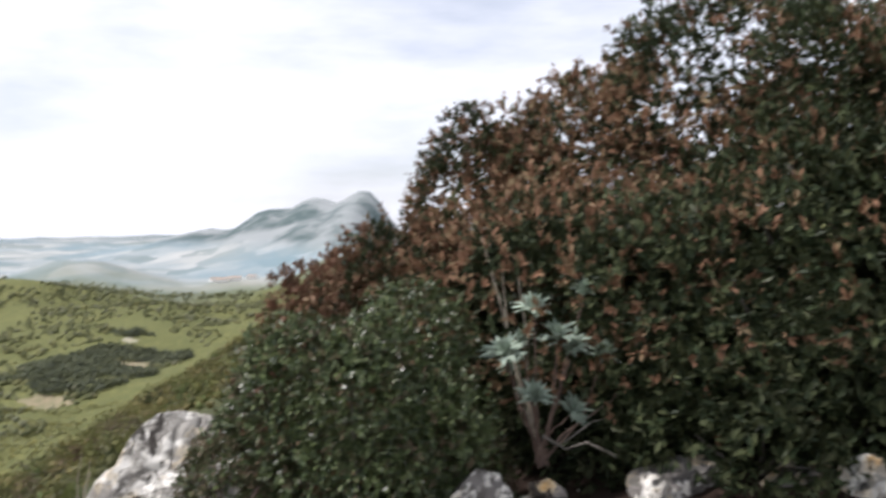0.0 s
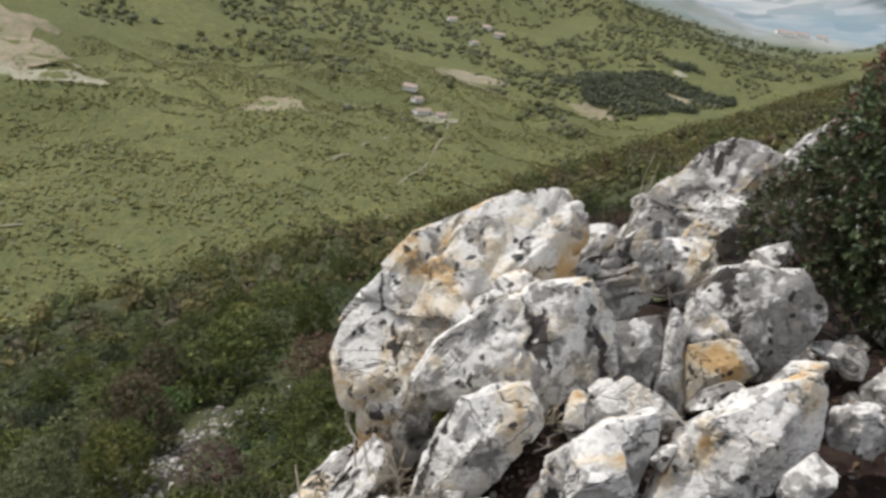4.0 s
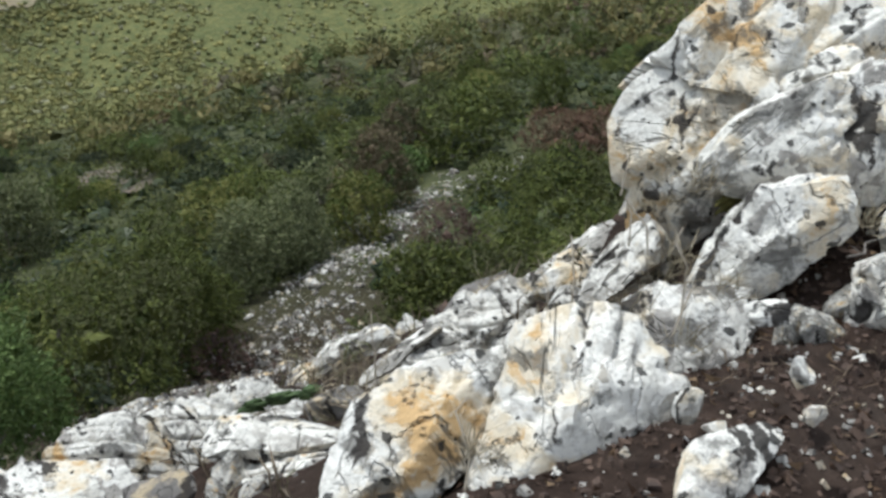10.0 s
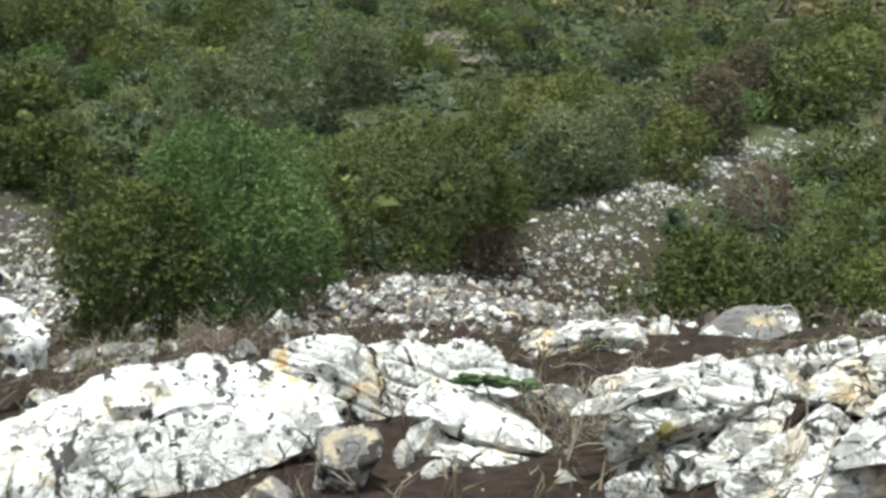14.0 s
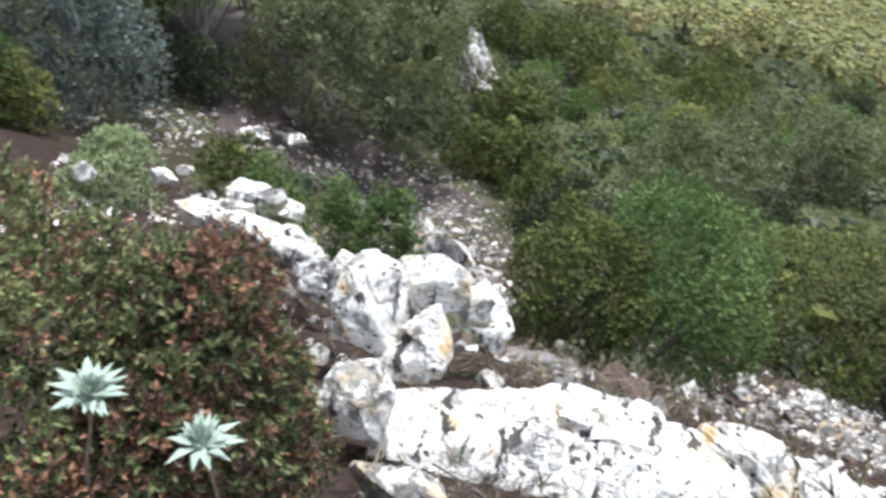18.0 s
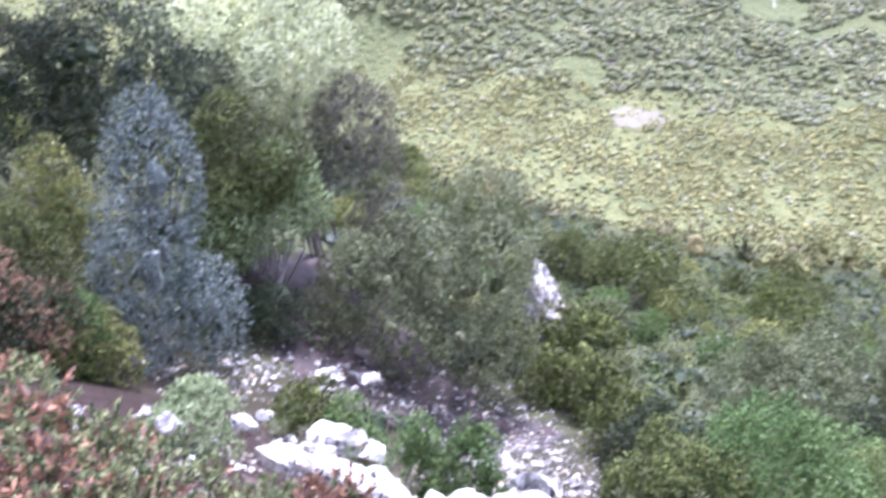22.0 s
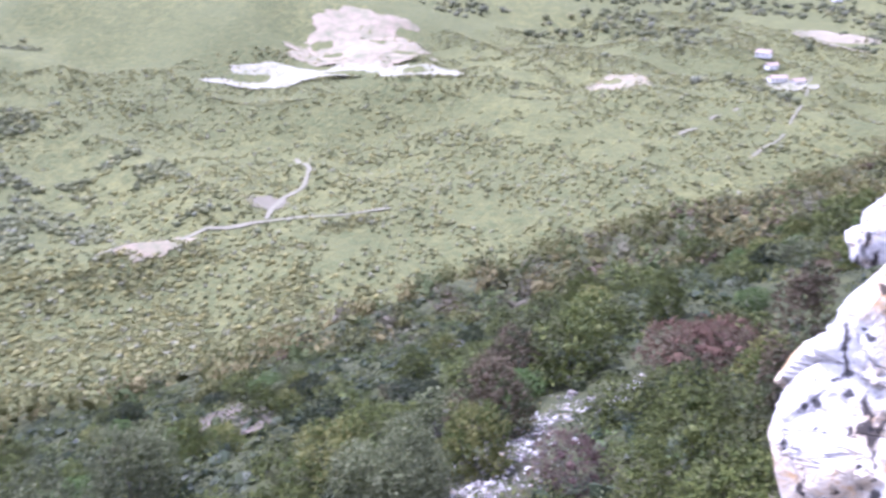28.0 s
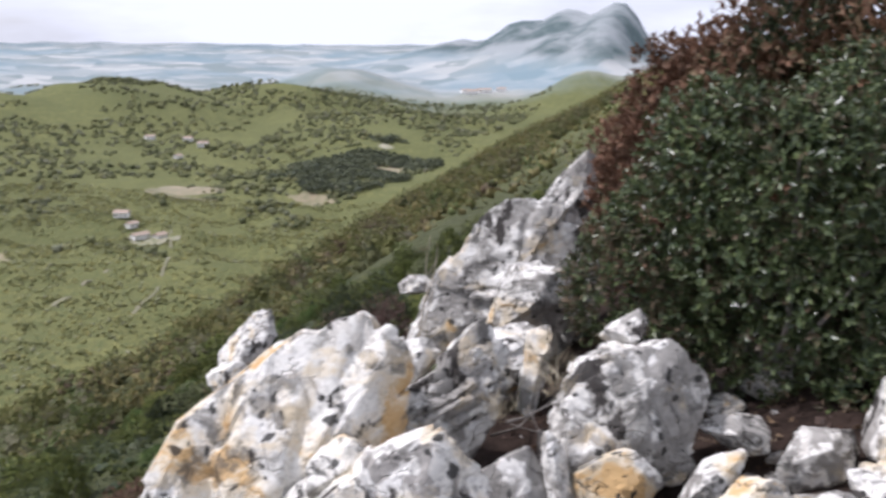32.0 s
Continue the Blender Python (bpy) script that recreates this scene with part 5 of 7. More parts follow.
# ---- shrubs and trees that stand by themselves ----
# place of the foot, width, height, seed, leaf kind, label
SHRUBS = [
    ((2.27, 4.63, 0.83), 3.54, 2.31, 11, "dark_tips", "tall dark evergreen shrub with browned shoot tips"),
    ((-0.02, 4.88, 0.25), 1.10, 1.85, 12, "brown_tips", "evergreen shrub with browned leaves on its outer side"),
    ((0.92, 4.71, 0.70), 1.55, 1.29, 13, "dark", "dark evergreen shrub behind a grey-leaved spurge"),
    ((0.54, 5.43, 0.54), 1.37, 2.02, 14, "brown_tips", "evergreen shrub with browned shoot tips on the skyline"),
    ((2.50, 5.48, 0.86), 1.64, 1.83, 15, "dark_tips", "tall dark evergreen shrub with browned shoot tips"),
    ((1.20, 5.45, 0.75), 1.64, 1.88, 16, "brown_tips", "evergreen shrub with browned shoot tips on the skyline"),
    ((-0.56, 6.50, 0.19), 0.95, 1.10, 17, "rust", "rust-brown drying shrub along the crest"),
    ((-0.26, 6.87, 0.23), 1.00, 1.39, 18, "rust", "rust-brown drying shrub on the crest"),
    ((-0.50, 5.30, 0.14), 0.95, 1.64, 19, "rust", "rust-brown drying shrub on the skyline"),
    ((-0.17, 3.71, 0.27), 1.16, 1.24, 20, "gloss", "dense rounded dark green shrub with small glossy leaves"),
    ((0.82, 4.31, 0.59), 0.96, 0.48, 21, "dark", "low dark evergreen shrub behind a spurge"),
    ((1.54, 3.94, 0.64), 1.20, 0.68, 22, "dark", "low dark evergreen shrub above stones"),
    ((1.87, 4.15, 0.69), 1.54, 0.81, 23, "dark", "low dark evergreen shrub in shade"),
    ((3.05, 5.0, 0.86), 2.20, 2.30, 85, "dark", "tall dark evergreen shrub in a thicket"),
    ((3.60, 4.20, 0.80), 2.00, 2.00, 86, "dark", "dark evergreen shrub at the end of a thicket"),
    ((-1.17, -1.53, -0.86), 1.92, 1.50, 24, "near_tips", "low evergreen shrub with orange-brown shoots"),
    ((-1.53, -0.91, -1.09), 0.86, 1.40, 25, "near_tips", "low evergreen shrub with rusty shoots beside white rocks"),
    ((-6.71, 0.78, -6.04), 2.36, 2.62, 26, "green", "bright green rounded shrub on the scree"),
    ((-5.97, 0.01, -5.31), 1.44, 1.61, 27, "mid", "dark green shrub at the foot of a brighter one"),
    ((-10.61, 3.45, -9.97), 3.02, 3.38, 28, "mid", "dark green mixed evergreen shrub on the slope"),
    ((-11.76, 5.29, -11.09), 1.78, 3.45, 29, "mid", "grey-green mixed shrub on the slope"),
    ((-14.68, 8.72, -12.38), 2.06, 2.53, 30, "olive", "silvery olive-like shrub on stony ground"),
    ((-12.42, -0.84, -11.40), 1.09, 2.85, 31, "dark", "dark small-leaved shrub on stony ground"),
    ((-15.58, 12.15, -12.94), 1.63, 2.27, 32, "yellow", "yellow-green shrub on the open slope"),
    ((-4.57, 4.86, -4.70), 1.86, 1.55, 33, "mid", "dense dark green shrub by the scree"),
    ((-5.20, 5.60, -5.82), 1.64, 1.71, 34, "mid", "dense dark green shrub by the scree"),
    ((-4.78, 7.22, -5.20), 1.65, 1.35, 35, "mid", "dense green shrub by the scree"),
    ((-6.58, -2.64, -6.00), 0.49, 1.61, 36, "green", "bright green shrub behind the rib"),
    ((-6.30, -2.04, -5.73), 0.75, 1.72, 37, "green", "bright green shrub behind the rib"),
    ((-6.67, -3.50, -6.04), 1.02, 1.30, 38, "green", "low bright green shrub behind the rib"),
    ((-7.01, -5.85, -6.59), 1.39, 1.23, 39, "pale", "soft pale green clump of fennel"),
    ((-12.11, -10.38, -10.29), 2.57, 5.54, 40, "blue", "blue-grey evergreen tree on a stony bank"),
    ((-9.48, -11.10, -8.29), 2.08, 4.07, 41, "mid", "brownish green shrub on a stony bank"),
    ((-7.96, -10.49, -7.01), 2.34, 2.58, 42, "dark_tips", "evergreen shrub with brown leaves"),
    ((-9.55, -9.70, -8.50), 1.14, 1.58, 43, "yellow", "yellow-green low shrub on a stony bank"),
    ((-16.68, -7.94, -12.70), 2.87, 3.86, 44, "olive", "silvery grey-green shrub on stony ground"),
    ((-17.92, -5.80, -14.20), 3.40, 6.19, 45, "dark_olive", "dense grey-green olive tree beside white rock"),
    ((-16.59, -10.49, -11.57), 2.63, 4.58, 46, "light", "light green tree with bare forked stems"),
    ((-16.76, -10.93, -11.51), 2.80, 5.35, 47, "mid", "green tree behind paler shrubs"),
    ((-17.45, -14.43, -11.20), 4.27, 7.03, 48, "dark", "tall dark tree with a bare trunk"),
    ((-15.57, -16.45, -9.70), 3.65, 5.46, 49, "dark", "tall dark tree on the bank"),
    # the brightness of these two crowns is leaf colour, in place of sun
    ((-20.63, -11.50, -13.32), 3.01, 8.12, 50, "palecrown", "tree with a crown coloured pale as if sunlit"),
    ((-21.03, -14.48, -12.78), 3.07, 7.78, 51, "palecrown", "tree with a crown coloured pale as if sunlit"),
    ((-19.73, -9.80, -13.32), 2.25, 6.55, 52, "twiggy", "brownish half-bare shrub on the slope"),
    ((-20.30, -9.00, -13.79), 2.06, 3.83, 53, "twiggy", "dark bare heather shrub on the slope"),
    ((-17.61, -2.58, -14.08), 1.61, 1.93, 54, "mid", "grey-green shrub at the foot of the pinnacle"),
    ((-14.66, -9.55, -11.30), 1.23, 1.65, 55, "dark", "low dark shrub on the bare earth"),
    ((-12.70, 12.64, -11.73), 1.86, 1.31, 56, "heath", "reddish purple leafless heath shrub"),
    ((-16.19, 21.94, -13.41), 3.87, 1.31, 57, "russet", "rust-brown low shrub on the slope"),
    ((-7.94, 10.84, -8.51), 2.55, 2.66, 58, "mid", "dark green shrub beside a white rock spur"),
    ((-10.90, 5.68, -10.66), 1.01, 1.01, 59, "heath", "small brown leafless shrub on the scree"),
    ((-4.05, 8.87, -3.77), 0.87, 2.82, 60, "heath", "low dark leafless shrub behind white rock"),
    ((-3.31, 8.68, -2.47), 0.88, 1.74, 61, "heath", "low dark leafless shrub behind the boulder"),
    ((-4.49, 11.34, -5.21), 1.83, 3.84, 62, "dark", "low dark shrub on the brink"),
    ((-7.20, 11.53, -6.58), 0.68, 3.25, 63, "brown", "brown drying shrub on the flank"),
    ((-15.67, 1.56, -13.15), 2.31, 4.59, 64, "olive", "shrub with pale silvery leaf tips"),
    ((-9.12, 1.27, -8.52), 2.68, 3.19, 65, "green", "bright green rounded shrub"),
    ((-18.18, 14.83, -14.54), 1.97, 3.27, 66, "brown", "brownish shrub on the slope"),
    ((-18.61, 9.66, -14.31), 2.28, 2.29, 67, "yellow", "yellow-green shrub on the open slope"),
    ((-15.09, 9.82, -12.63), 1.66, 2.20, 68, "olive", "silvery grey-green shrub on stony ground"),
    ((-13.54, 5.81, -12.15), 2.43, 3.15, 69, "mid", "dark green shrub on the slope"),
    ((-7.29, -0.15, -6.64), 1.40, 2.30, 70, "mid", "dark green shrub on the slope"),
    ((-22.20, 18.91, -16.39), 2.05, 2.43, 83, "brown", "brownish drying shrub above the scree"),
    ((-18.05, -3.73, -14.35), 1.40, 1.50, 82, "mid", "low green shrub below a rock pinnacle"),
    ((-21.24, -3.34, -15.64), 1.72, 2.16, 80, "mid", "green shrub beside a pale rock pinnacle"),
    ((-5.80, -8.54, -5.16), 1.45, 1.77, 71, "yellow", "yellow-green shrub with pale shoots on the bank"),
    ((-9.51, -10.68, -8.32), 1.32, 2.55, 72, "brown", "brownish shrub with drying leaves on the bank"),
    ((-10.00, -12.02, -8.51), 1.39, 3.45, 73, "mid", "green shrub behind brownish ones"),
    ((-10.16, -14.41, -8.52), 1.95, 3.56, 74, "dark", "dark evergreen tree above the bank"),
    ((-12.10, -12.38, -9.64), 1.37, 3.91, 75, "yellow", "tall yellow-green shrub beside a blue-grey tree"),
    ((-9.50, -9.71, -8.45), 0.83, 1.79, 76, "green", "low fresh green shrub on the bank"),
    ((-24.45, 5.92, -17.16), 2.44, 2.92, 77, "olive", "shrub with pale silvery leaf tips"),
    ((-33.90, -4.08, -22.27), 3.99, 3.56, 78, "mid", "dense green shrub on the open slope"),
]
ODD = {"dark_tips": 0.32, "near_tips": 0.42, "brown_tips": 0.35, "gloss": 0.15, "rust": 0.3, "green": 0.3, "mid": 0.25, "yellow": 0.3, "olive": 0.35, "blue": 0.3, "palecrown": 0.12, "brown": 0.4}
# how far up the crown starts, for trees whose stems show
BARE_BELOW = {46: 0.38, 47: 0.4, 48: 0.4, 49: 0.35, 50: 0.5, 51: 0.5, 52: 0.45, 53: 0.2, 45: 0.14, 44: 0.08}
for spot, w, h, seed, kind, label in SHRUBS:
    away = math.dist(spot, (0, 0, 1.6))
    leaf = max({"dark_tips": 0.042, "brown_tips": 0.04, "gloss": 0.026, "rust": 0.038, "near_tips": 0.026}.get(kind, 0.05), away * 0.0036)
    per = 9 if kind == "near_tips" else 6 if away < 7 else 5
    face = w * h * 1.9 + w * w * 0.8
    count = int(min(15000 if away < 7 else 4600, 1.15 * face / (leaf * leaf * 0.34 * per) * ((2.7 if kind == "near_tips" else 3.2 if kind == "gloss" else 2.1) if away < 7 else 1.5)))
    tall = h > 1.5 * w and away > 10
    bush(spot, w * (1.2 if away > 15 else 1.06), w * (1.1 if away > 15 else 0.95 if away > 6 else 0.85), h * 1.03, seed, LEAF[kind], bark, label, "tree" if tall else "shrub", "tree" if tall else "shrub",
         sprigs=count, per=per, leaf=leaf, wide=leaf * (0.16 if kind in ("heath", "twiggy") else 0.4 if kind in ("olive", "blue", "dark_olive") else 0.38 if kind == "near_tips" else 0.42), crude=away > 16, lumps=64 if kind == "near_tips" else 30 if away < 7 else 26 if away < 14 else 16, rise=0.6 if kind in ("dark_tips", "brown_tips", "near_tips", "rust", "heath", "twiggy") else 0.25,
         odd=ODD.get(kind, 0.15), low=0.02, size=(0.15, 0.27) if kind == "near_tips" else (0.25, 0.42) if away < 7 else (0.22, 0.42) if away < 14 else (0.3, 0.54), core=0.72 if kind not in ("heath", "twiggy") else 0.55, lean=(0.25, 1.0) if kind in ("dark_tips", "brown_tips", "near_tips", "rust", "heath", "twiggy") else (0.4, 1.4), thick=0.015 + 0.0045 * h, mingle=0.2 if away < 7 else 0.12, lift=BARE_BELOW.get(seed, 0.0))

# ---- scree: a stony gully that winds down between the shrubs ----
SCREE = [
    ([(-5.4, 1.9), (-6.6, 2.7), (-8.9, 4.3), (-10.4, 5.9), (-11.0, 7.2), (-12.5, 8.9), (-13.8, 10.7), (-15.7, 13.6), (-17.4, 15.9), (-17.7, 18.0)], 1.1),
    ([(-16.5, 17.6), (-16.8, 18.8), (-17.7, 20.7)], 0.35),
    ([(-6.9, -0.3), (-9.0, -0.9), (-12.1, -2.1), (-14.1, -3.2), (-16.4, -3.9), (-16.6, -5.1), (-15.9, -6.3), (-15.1, -7.3), (-13.7, -8.0), (-12.7, -9.4), (-11.5, -9.6)], 1.15),
    ([(-4.2, 2.2), (-5.1, 3.1), (-7.4, 4.8), (-9.8, 6.8)], 0.8),
    ([(-7.2, -1.3), (-10.0, -2.3), (-14.0, -4.3), (-14.8, -5.9)], 0.9),
]
# bare brown earth under the trees
BARE = [((-20.6, -12.3), 1.6), ((-18.6, -10.8), 1.5), ((-17.0, -9.3), 1.5), ((-15.6, -8.6), 1.4), ((-14.2, -9.2), 1.3), ((-16.8, -7.2), 1.0)]


def along(line, f):
    p = np.array(line)
    d = np.concatenate([[0], np.cumsum(np.linalg.norm(np.diff(p, axis=0), axis=1))])
    return np.stack([np.interp(f * d[-1], d, p[:, 0]), np.interp(f * d[-1], d, p[:, 1])], -1), d[-1]


def near_scree(x, y, margin):
    close = np.zeros(np.shape(x), bool)
    for line, width in SCREE:
        q, _ = along(line, np.linspace(0, 1, 40))
        close |= np.hypot(np.asarray(x)[..., None] - q[:, 0], np.asarray(y)[..., None] - q[:, 1]).min(-1) < width + margin
    for (bx, by), reach in BARE:
        close |= np.hypot(np.asarray(x) - bx, np.asarray(y) - by) < reach + margin
    return close


rng = np.random.RandomState(77)
STONES = []
for k in range(7):
    v, q = rock_shape((1.0, 0.8, 0.62), 300 + k, n=4, block=0.6, cuts=16, rough=0.11, cracks=0)
    STONES.append((v, q, mesh_of("stone", v, q, [stone_scree, stone_dirty_shaded, stone_scree, stone_grey][k % 4], flat=False)))
NEAR_STONES = []
for k in range(6):
    v, q = rock_shape((1.0, 0.8, 0.6), 330 + k, n=10, block=0.5, cuts=10, rough=0.08, cracks=0.05)
    NEAR_STONES.append(mesh_of("stone", v, q, [stone_white, stone_grey][k % 2], flat=False))
spots = []
for line, width in SCREE:
    _, length = along(line, np.array([0.0]))
    n = int(length * width * 230)
    p, _ = along(line, rng.uniform(0, 1, n))
    spots.append(p + rng.normal(size=(n, 2)) * width * 0.6)
spots = np.concatenate(spots)
size = np.clip(rng.lognormal(-3.2, 0.62, len(spots)), 0.028, 0.36)
order = np.argsort(-size)
spots, size = spots[order], size[order]
LARGE = 130
for p, s, k in zip(spots[:LARGE], size[:LARGE], range(LARGE)):
    ob = tagged(new("stone", STONES[k % 7][2]), "pale angular limestone stone lying on the scree", "stone", "stones of the scree")
    ob.matrix_basis = pose(p[0], p[1], float(height(*p)) + 0.12 * s, *rng.uniform(-40, 40, 2), rng.uniform(0, 360)) @ Matrix.Scale(float(s) * 1.25, 4)
pieces, index = [], []
for p, s, k in zip(spots[LARGE:], size[LARGE:], range(len(spots))):
    g = GRIDS.setdefault(1 + (s > 0.075), cube_grid(1 + (s > 0.075)))
    v = g[0] / np.linalg.norm(g[0], axis=1, keepdims=True) * 0.42 + g[0] * 0.14
    v = v * (1 + 0.3 * rng.uniform(-1, 1, (len(v), 1))) * np.array([1, rng.uniform(0.5, 0.9), rng.uniform(0.35, 0.65)]) * s
    m = np.array(Euler(rng.uniform(-0.6, 0.6, 2).tolist() + [rng.uniform(0, 6.3)]).to_matrix())
    pieces.append((v @ m.T + np.array([p[0], p[1], float(height(*p)) + 0.1 * s]), g[1]))
    index += [(2, 1, 1, 2, 1, 0, 1, 2, 1, 1)[k % 10]] * len(g[1])
v, q = joined(pieces)
tagged(new("scree_stones", mesh_of("scree_stones", v, q, [stone_grey, stone_scree, stone_dirty_shaded], index)), "loose grey and white limestone scree in a gully", "scree", kind="stuff")

# small stones that lie between the boulders of the crag
for k in range(110):
    x, y = (rng.uniform(-0.9, 1.2), rng.uniform(1.7, 3.7)) if k < 60 else (rng.uniform(-2.6, -1.2), rng.uniform(-0.4, 2.6)) if k < 90 else (rng.uniform(-3.6, -2.2), rng.uniform(-1.6, 1.2))
    s = float(np.clip(rng.lognormal(-2.2, 0.45), 0.05, 0.24))
    ob = tagged(new("stone", NEAR_STONES[k % 6]), "small angular limestone stone between the boulders", "stone", "small stones of the crag")
    ob.matrix_basis = pose(x, y, float(height(x, y)) + 0.15 * s, *rng.uniform(-50, 50, 2), rng.uniform(0, 360)) @ Matrix.Scale(s, 4)

# ---- shrubs of the slope, each by itself near the crag ----
KINDS = ["mid", "mid", "dark", "yellow", "olive", "green", "mid", "mid", "brown", "heath"]
LABELS = {"mid": "dark green rounded evergreen shrub on the slope", "dark": "very dark evergreen shrub on the slope", "yellow": "yellow-green broom-like shrub on the slope", "olive": "silvery grey-green shrub on the slope",
          "green": "bright green rounded shrub on the slope", "brown": "brownish drying shrub on the slope", "heath": "leafless brown heath shrub on the slope"}
MODELS = []
for k, kind in enumerate(KINDS):
    MODELS.append(bush((0, 0, -500), 2.0, 2.0, 1.55, 900 + k, LEAF[kind], bark, LABELS[kind], "shrub", "shrub", "shrubs of the slope", sprigs=640, per=4, leaf=0.098, wide=0.098 * (0.2 if kind in ("heath", "twiggy") else 0.5),
                       lumps=13, rise=0.25, odd=ODD.get(kind, 0.15), low=0.1, core=0.8, size=(0.26, 0.44), crude=True, lean=(0.3, 1.3)))
taken = [(s[0][0], s[0][1], s[1] * 0.5) for s in SHRUBS]
made = 0
for _ in range(9000):
    if made >= 290:
        break
    u, y = 6.5 + 40 * rng.uniform() ** 0.85, rng.uniform(-34, 62)
    x = -u
    if math.hypot(x, y) > 62 or near_scree(x, y, 0.9) or (u < 9 and y < 12) or (y > 20 and u > 34):
        continue
    if any((x - a) ** 2 + (y - b) ** 2 < (c + 0.55) ** 2 for a, b, c in taken):
        continue
    if 33 < u < 39 and 10 < y < 16:
        continue
    s = rng.uniform(0.65, 1.25) * (1.0 if u > 12 else 0.75)
    taken.append((x, y, 0.62 * s))
    k = rng.choice(len(MODELS), p=[0.16, 0.15, 0.1, 0.2, 0.06, 0.12, 0.1, 0.07, 0.04, 0.0])
    m = pose(x, y, float(height(x, y)) - 0.06, 0, 0, rng.uniform(0, 360)) @ Matrix.Diagonal((s * rng.uniform(0.85, 1.2), s * rng.uniform(0.85, 1.2), s * rng.uniform(0.8, 1.25), 1))
    if made < len(MODELS):
        MODELS[made].matrix_basis = m
    else:
        copy_thing(MODELS[k], m)
    made += 1

# ---- scrub further off, more than one could count ----
SCRUB_MATS = [LEAF["mid"][0], LEAF["dark"][0], LEAF["yellow"][0], LEAF["olive"][0], LEAF["green"][0], LEAF["brown"][0], LEAF["mid"][1]]


VALLEY_MATS = [leafy("valley_" + n, c, 0.8, sheen=0.1) for n, c in (("a", [(0.198, 0.198, 0.079), (0.257, 0.248, 0.103)]), ("b", [(0.123, 0.135, 0.057), (0.171, 0.178, 0.079)]), ("c", [(0.241, 0.226, 0.083), (0.294, 0.270, 0.101)]), ("d", [(0.225, 0.225, 0.132), (0.278, 0.272, 0.171)]))]


OPEN_MATS = [leafy("slope_" + n, c, 0.7, sheen=0.15) for n, c in (("green", [(0.119, 0.125, 0.042), (0.194, 0.190, 0.065)]), ("dark", [(0.065, 0.072, 0.029), (0.113, 0.115, 0.047)]), ("ochre", [(0.184, 0.160, 0.063), (0.259, 0.220, 0.089)]), ("grey", [(0.140, 0.140, 0.079), (0.205, 0.195, 0.116)]), ("fresh", [(0.119, 0.150, 0.053), (0.173, 0.200, 0.074)]), ("brown", [(0.140, 0.100, 0.063), (0.184, 0.140, 0.089)]), ("dull", [(0.119, 0.110, 0.063), (0.162, 0.145, 0.089)]))]


WOOD_MATS = [leafy("wood_" + n, c, 0.8, sheen=0.1) for n, c in (("a", [(0.133, 0.142, 0.067), (0.175, 0.180, 0.087)]), ("b", [(0.101, 0.110, 0.055), (0.138, 0.145, 0.076)]), ("c", [(0.191, 0.186, 0.083), (0.233, 0.225, 0.106)]), ("d", [(0.148, 0.155, 0.098), (0.196, 0.196, 0.129)]))]


def scrub(name, x, y, wide, tall, tuft, share, label, seed, n=2, mats=None, fleck=0.26):
    """Many low shrubs as one mesh: an uneven mass with tufts of leaves on it."""
    rs = np.random.RandomState(seed)
    z = height(x, y)
    c = np.stack([x, y, z + tall * 0.25], -1)
    r = np.stack([wide / 2, wide / 2 * rs.uniform(0.75, 1.25, len(x)), tall * 0.72], -1)
    v, q, per = np.zeros((0, 3)), np.zeros((0, 4), int), 0
    if n:
        g = GRIDS.setdefault(n, cube_grid(n))
        unit = g[0] / np.linalg.norm(g[0], axis=1, keepdims=True)
        turn = rs.uniform(0, math.pi, len(x))[:, None]
        way = np.stack([unit[:, 0] * np.cos(turn) - unit[:, 1] * np.sin(turn), unit[:, 0] * np.sin(turn) + unit[:, 1] * np.cos(turn), np.broadcast_to(unit[:, 2], (len(x), len(unit)))], -1)
        v = (c[:, None] + way * r[:, None] * ((0.92 if tuft < 10 else 0.42) + 0.3 * rs.uniform(-1, 1, (len(x), len(unit), 1)))).reshape(-1, 3)
        q = (np.arange(len(x))[:, None, None] * len(unit) + g[1][None]).reshape(-1, 4)
        per = len(g[1])
    mats = mats or SCRUB_MATS
    kind = rs.choice(len(mats), len(x), p=share)
    index = np.repeat(kind, per) if tuft < 80 else np.full(len(x) * per, 1)
    if tuft:
        d = rs.normal(size=(len(x), tuft, 3))
        d[..., 2] = np.abs(d[..., 2]) + 0.1
        d /= np.linalg.norm(d, axis=2, keepdims=True)
        p = (c[:, None] + d * r[:, None] * rs.uniform(0.6 if n else 0.45, 1.12, (len(x), tuft, 1))).reshape(-1, 3)
        size = np.repeat(wide, tuft) * fleck
        lv, lq = leaves(p, d.reshape(-1, 3), 1, 1.0, 0.55 if n else 0.9, (0.3, 1.5) if n else (1.0, 1.6), rs)
        lv = (lv.reshape(-1, 4, 3) - p[:, None]) * size[:, None, None] + p[:, None]
        q = np.concatenate([q, lq + len(v)])
        v = np.concatenate([v, lv.reshape(-1, 3)])
        index = np.concatenate([index, np.repeat(kind, tuft)])
    return tagged(new(name, mesh_of(name, v, q, mats, index, flat=n == 2)), label, "scrub", kind="stuff")


def sow(n, u0, u1, y0, y1, seed, clear):
    rs = np.random.RandomState(seed)
    x, y = -rs.uniform(u0, u1, n), rs.uniform(y0, y1, n)
    keep = clear(x, y)
    return x[keep], y[keep], rs


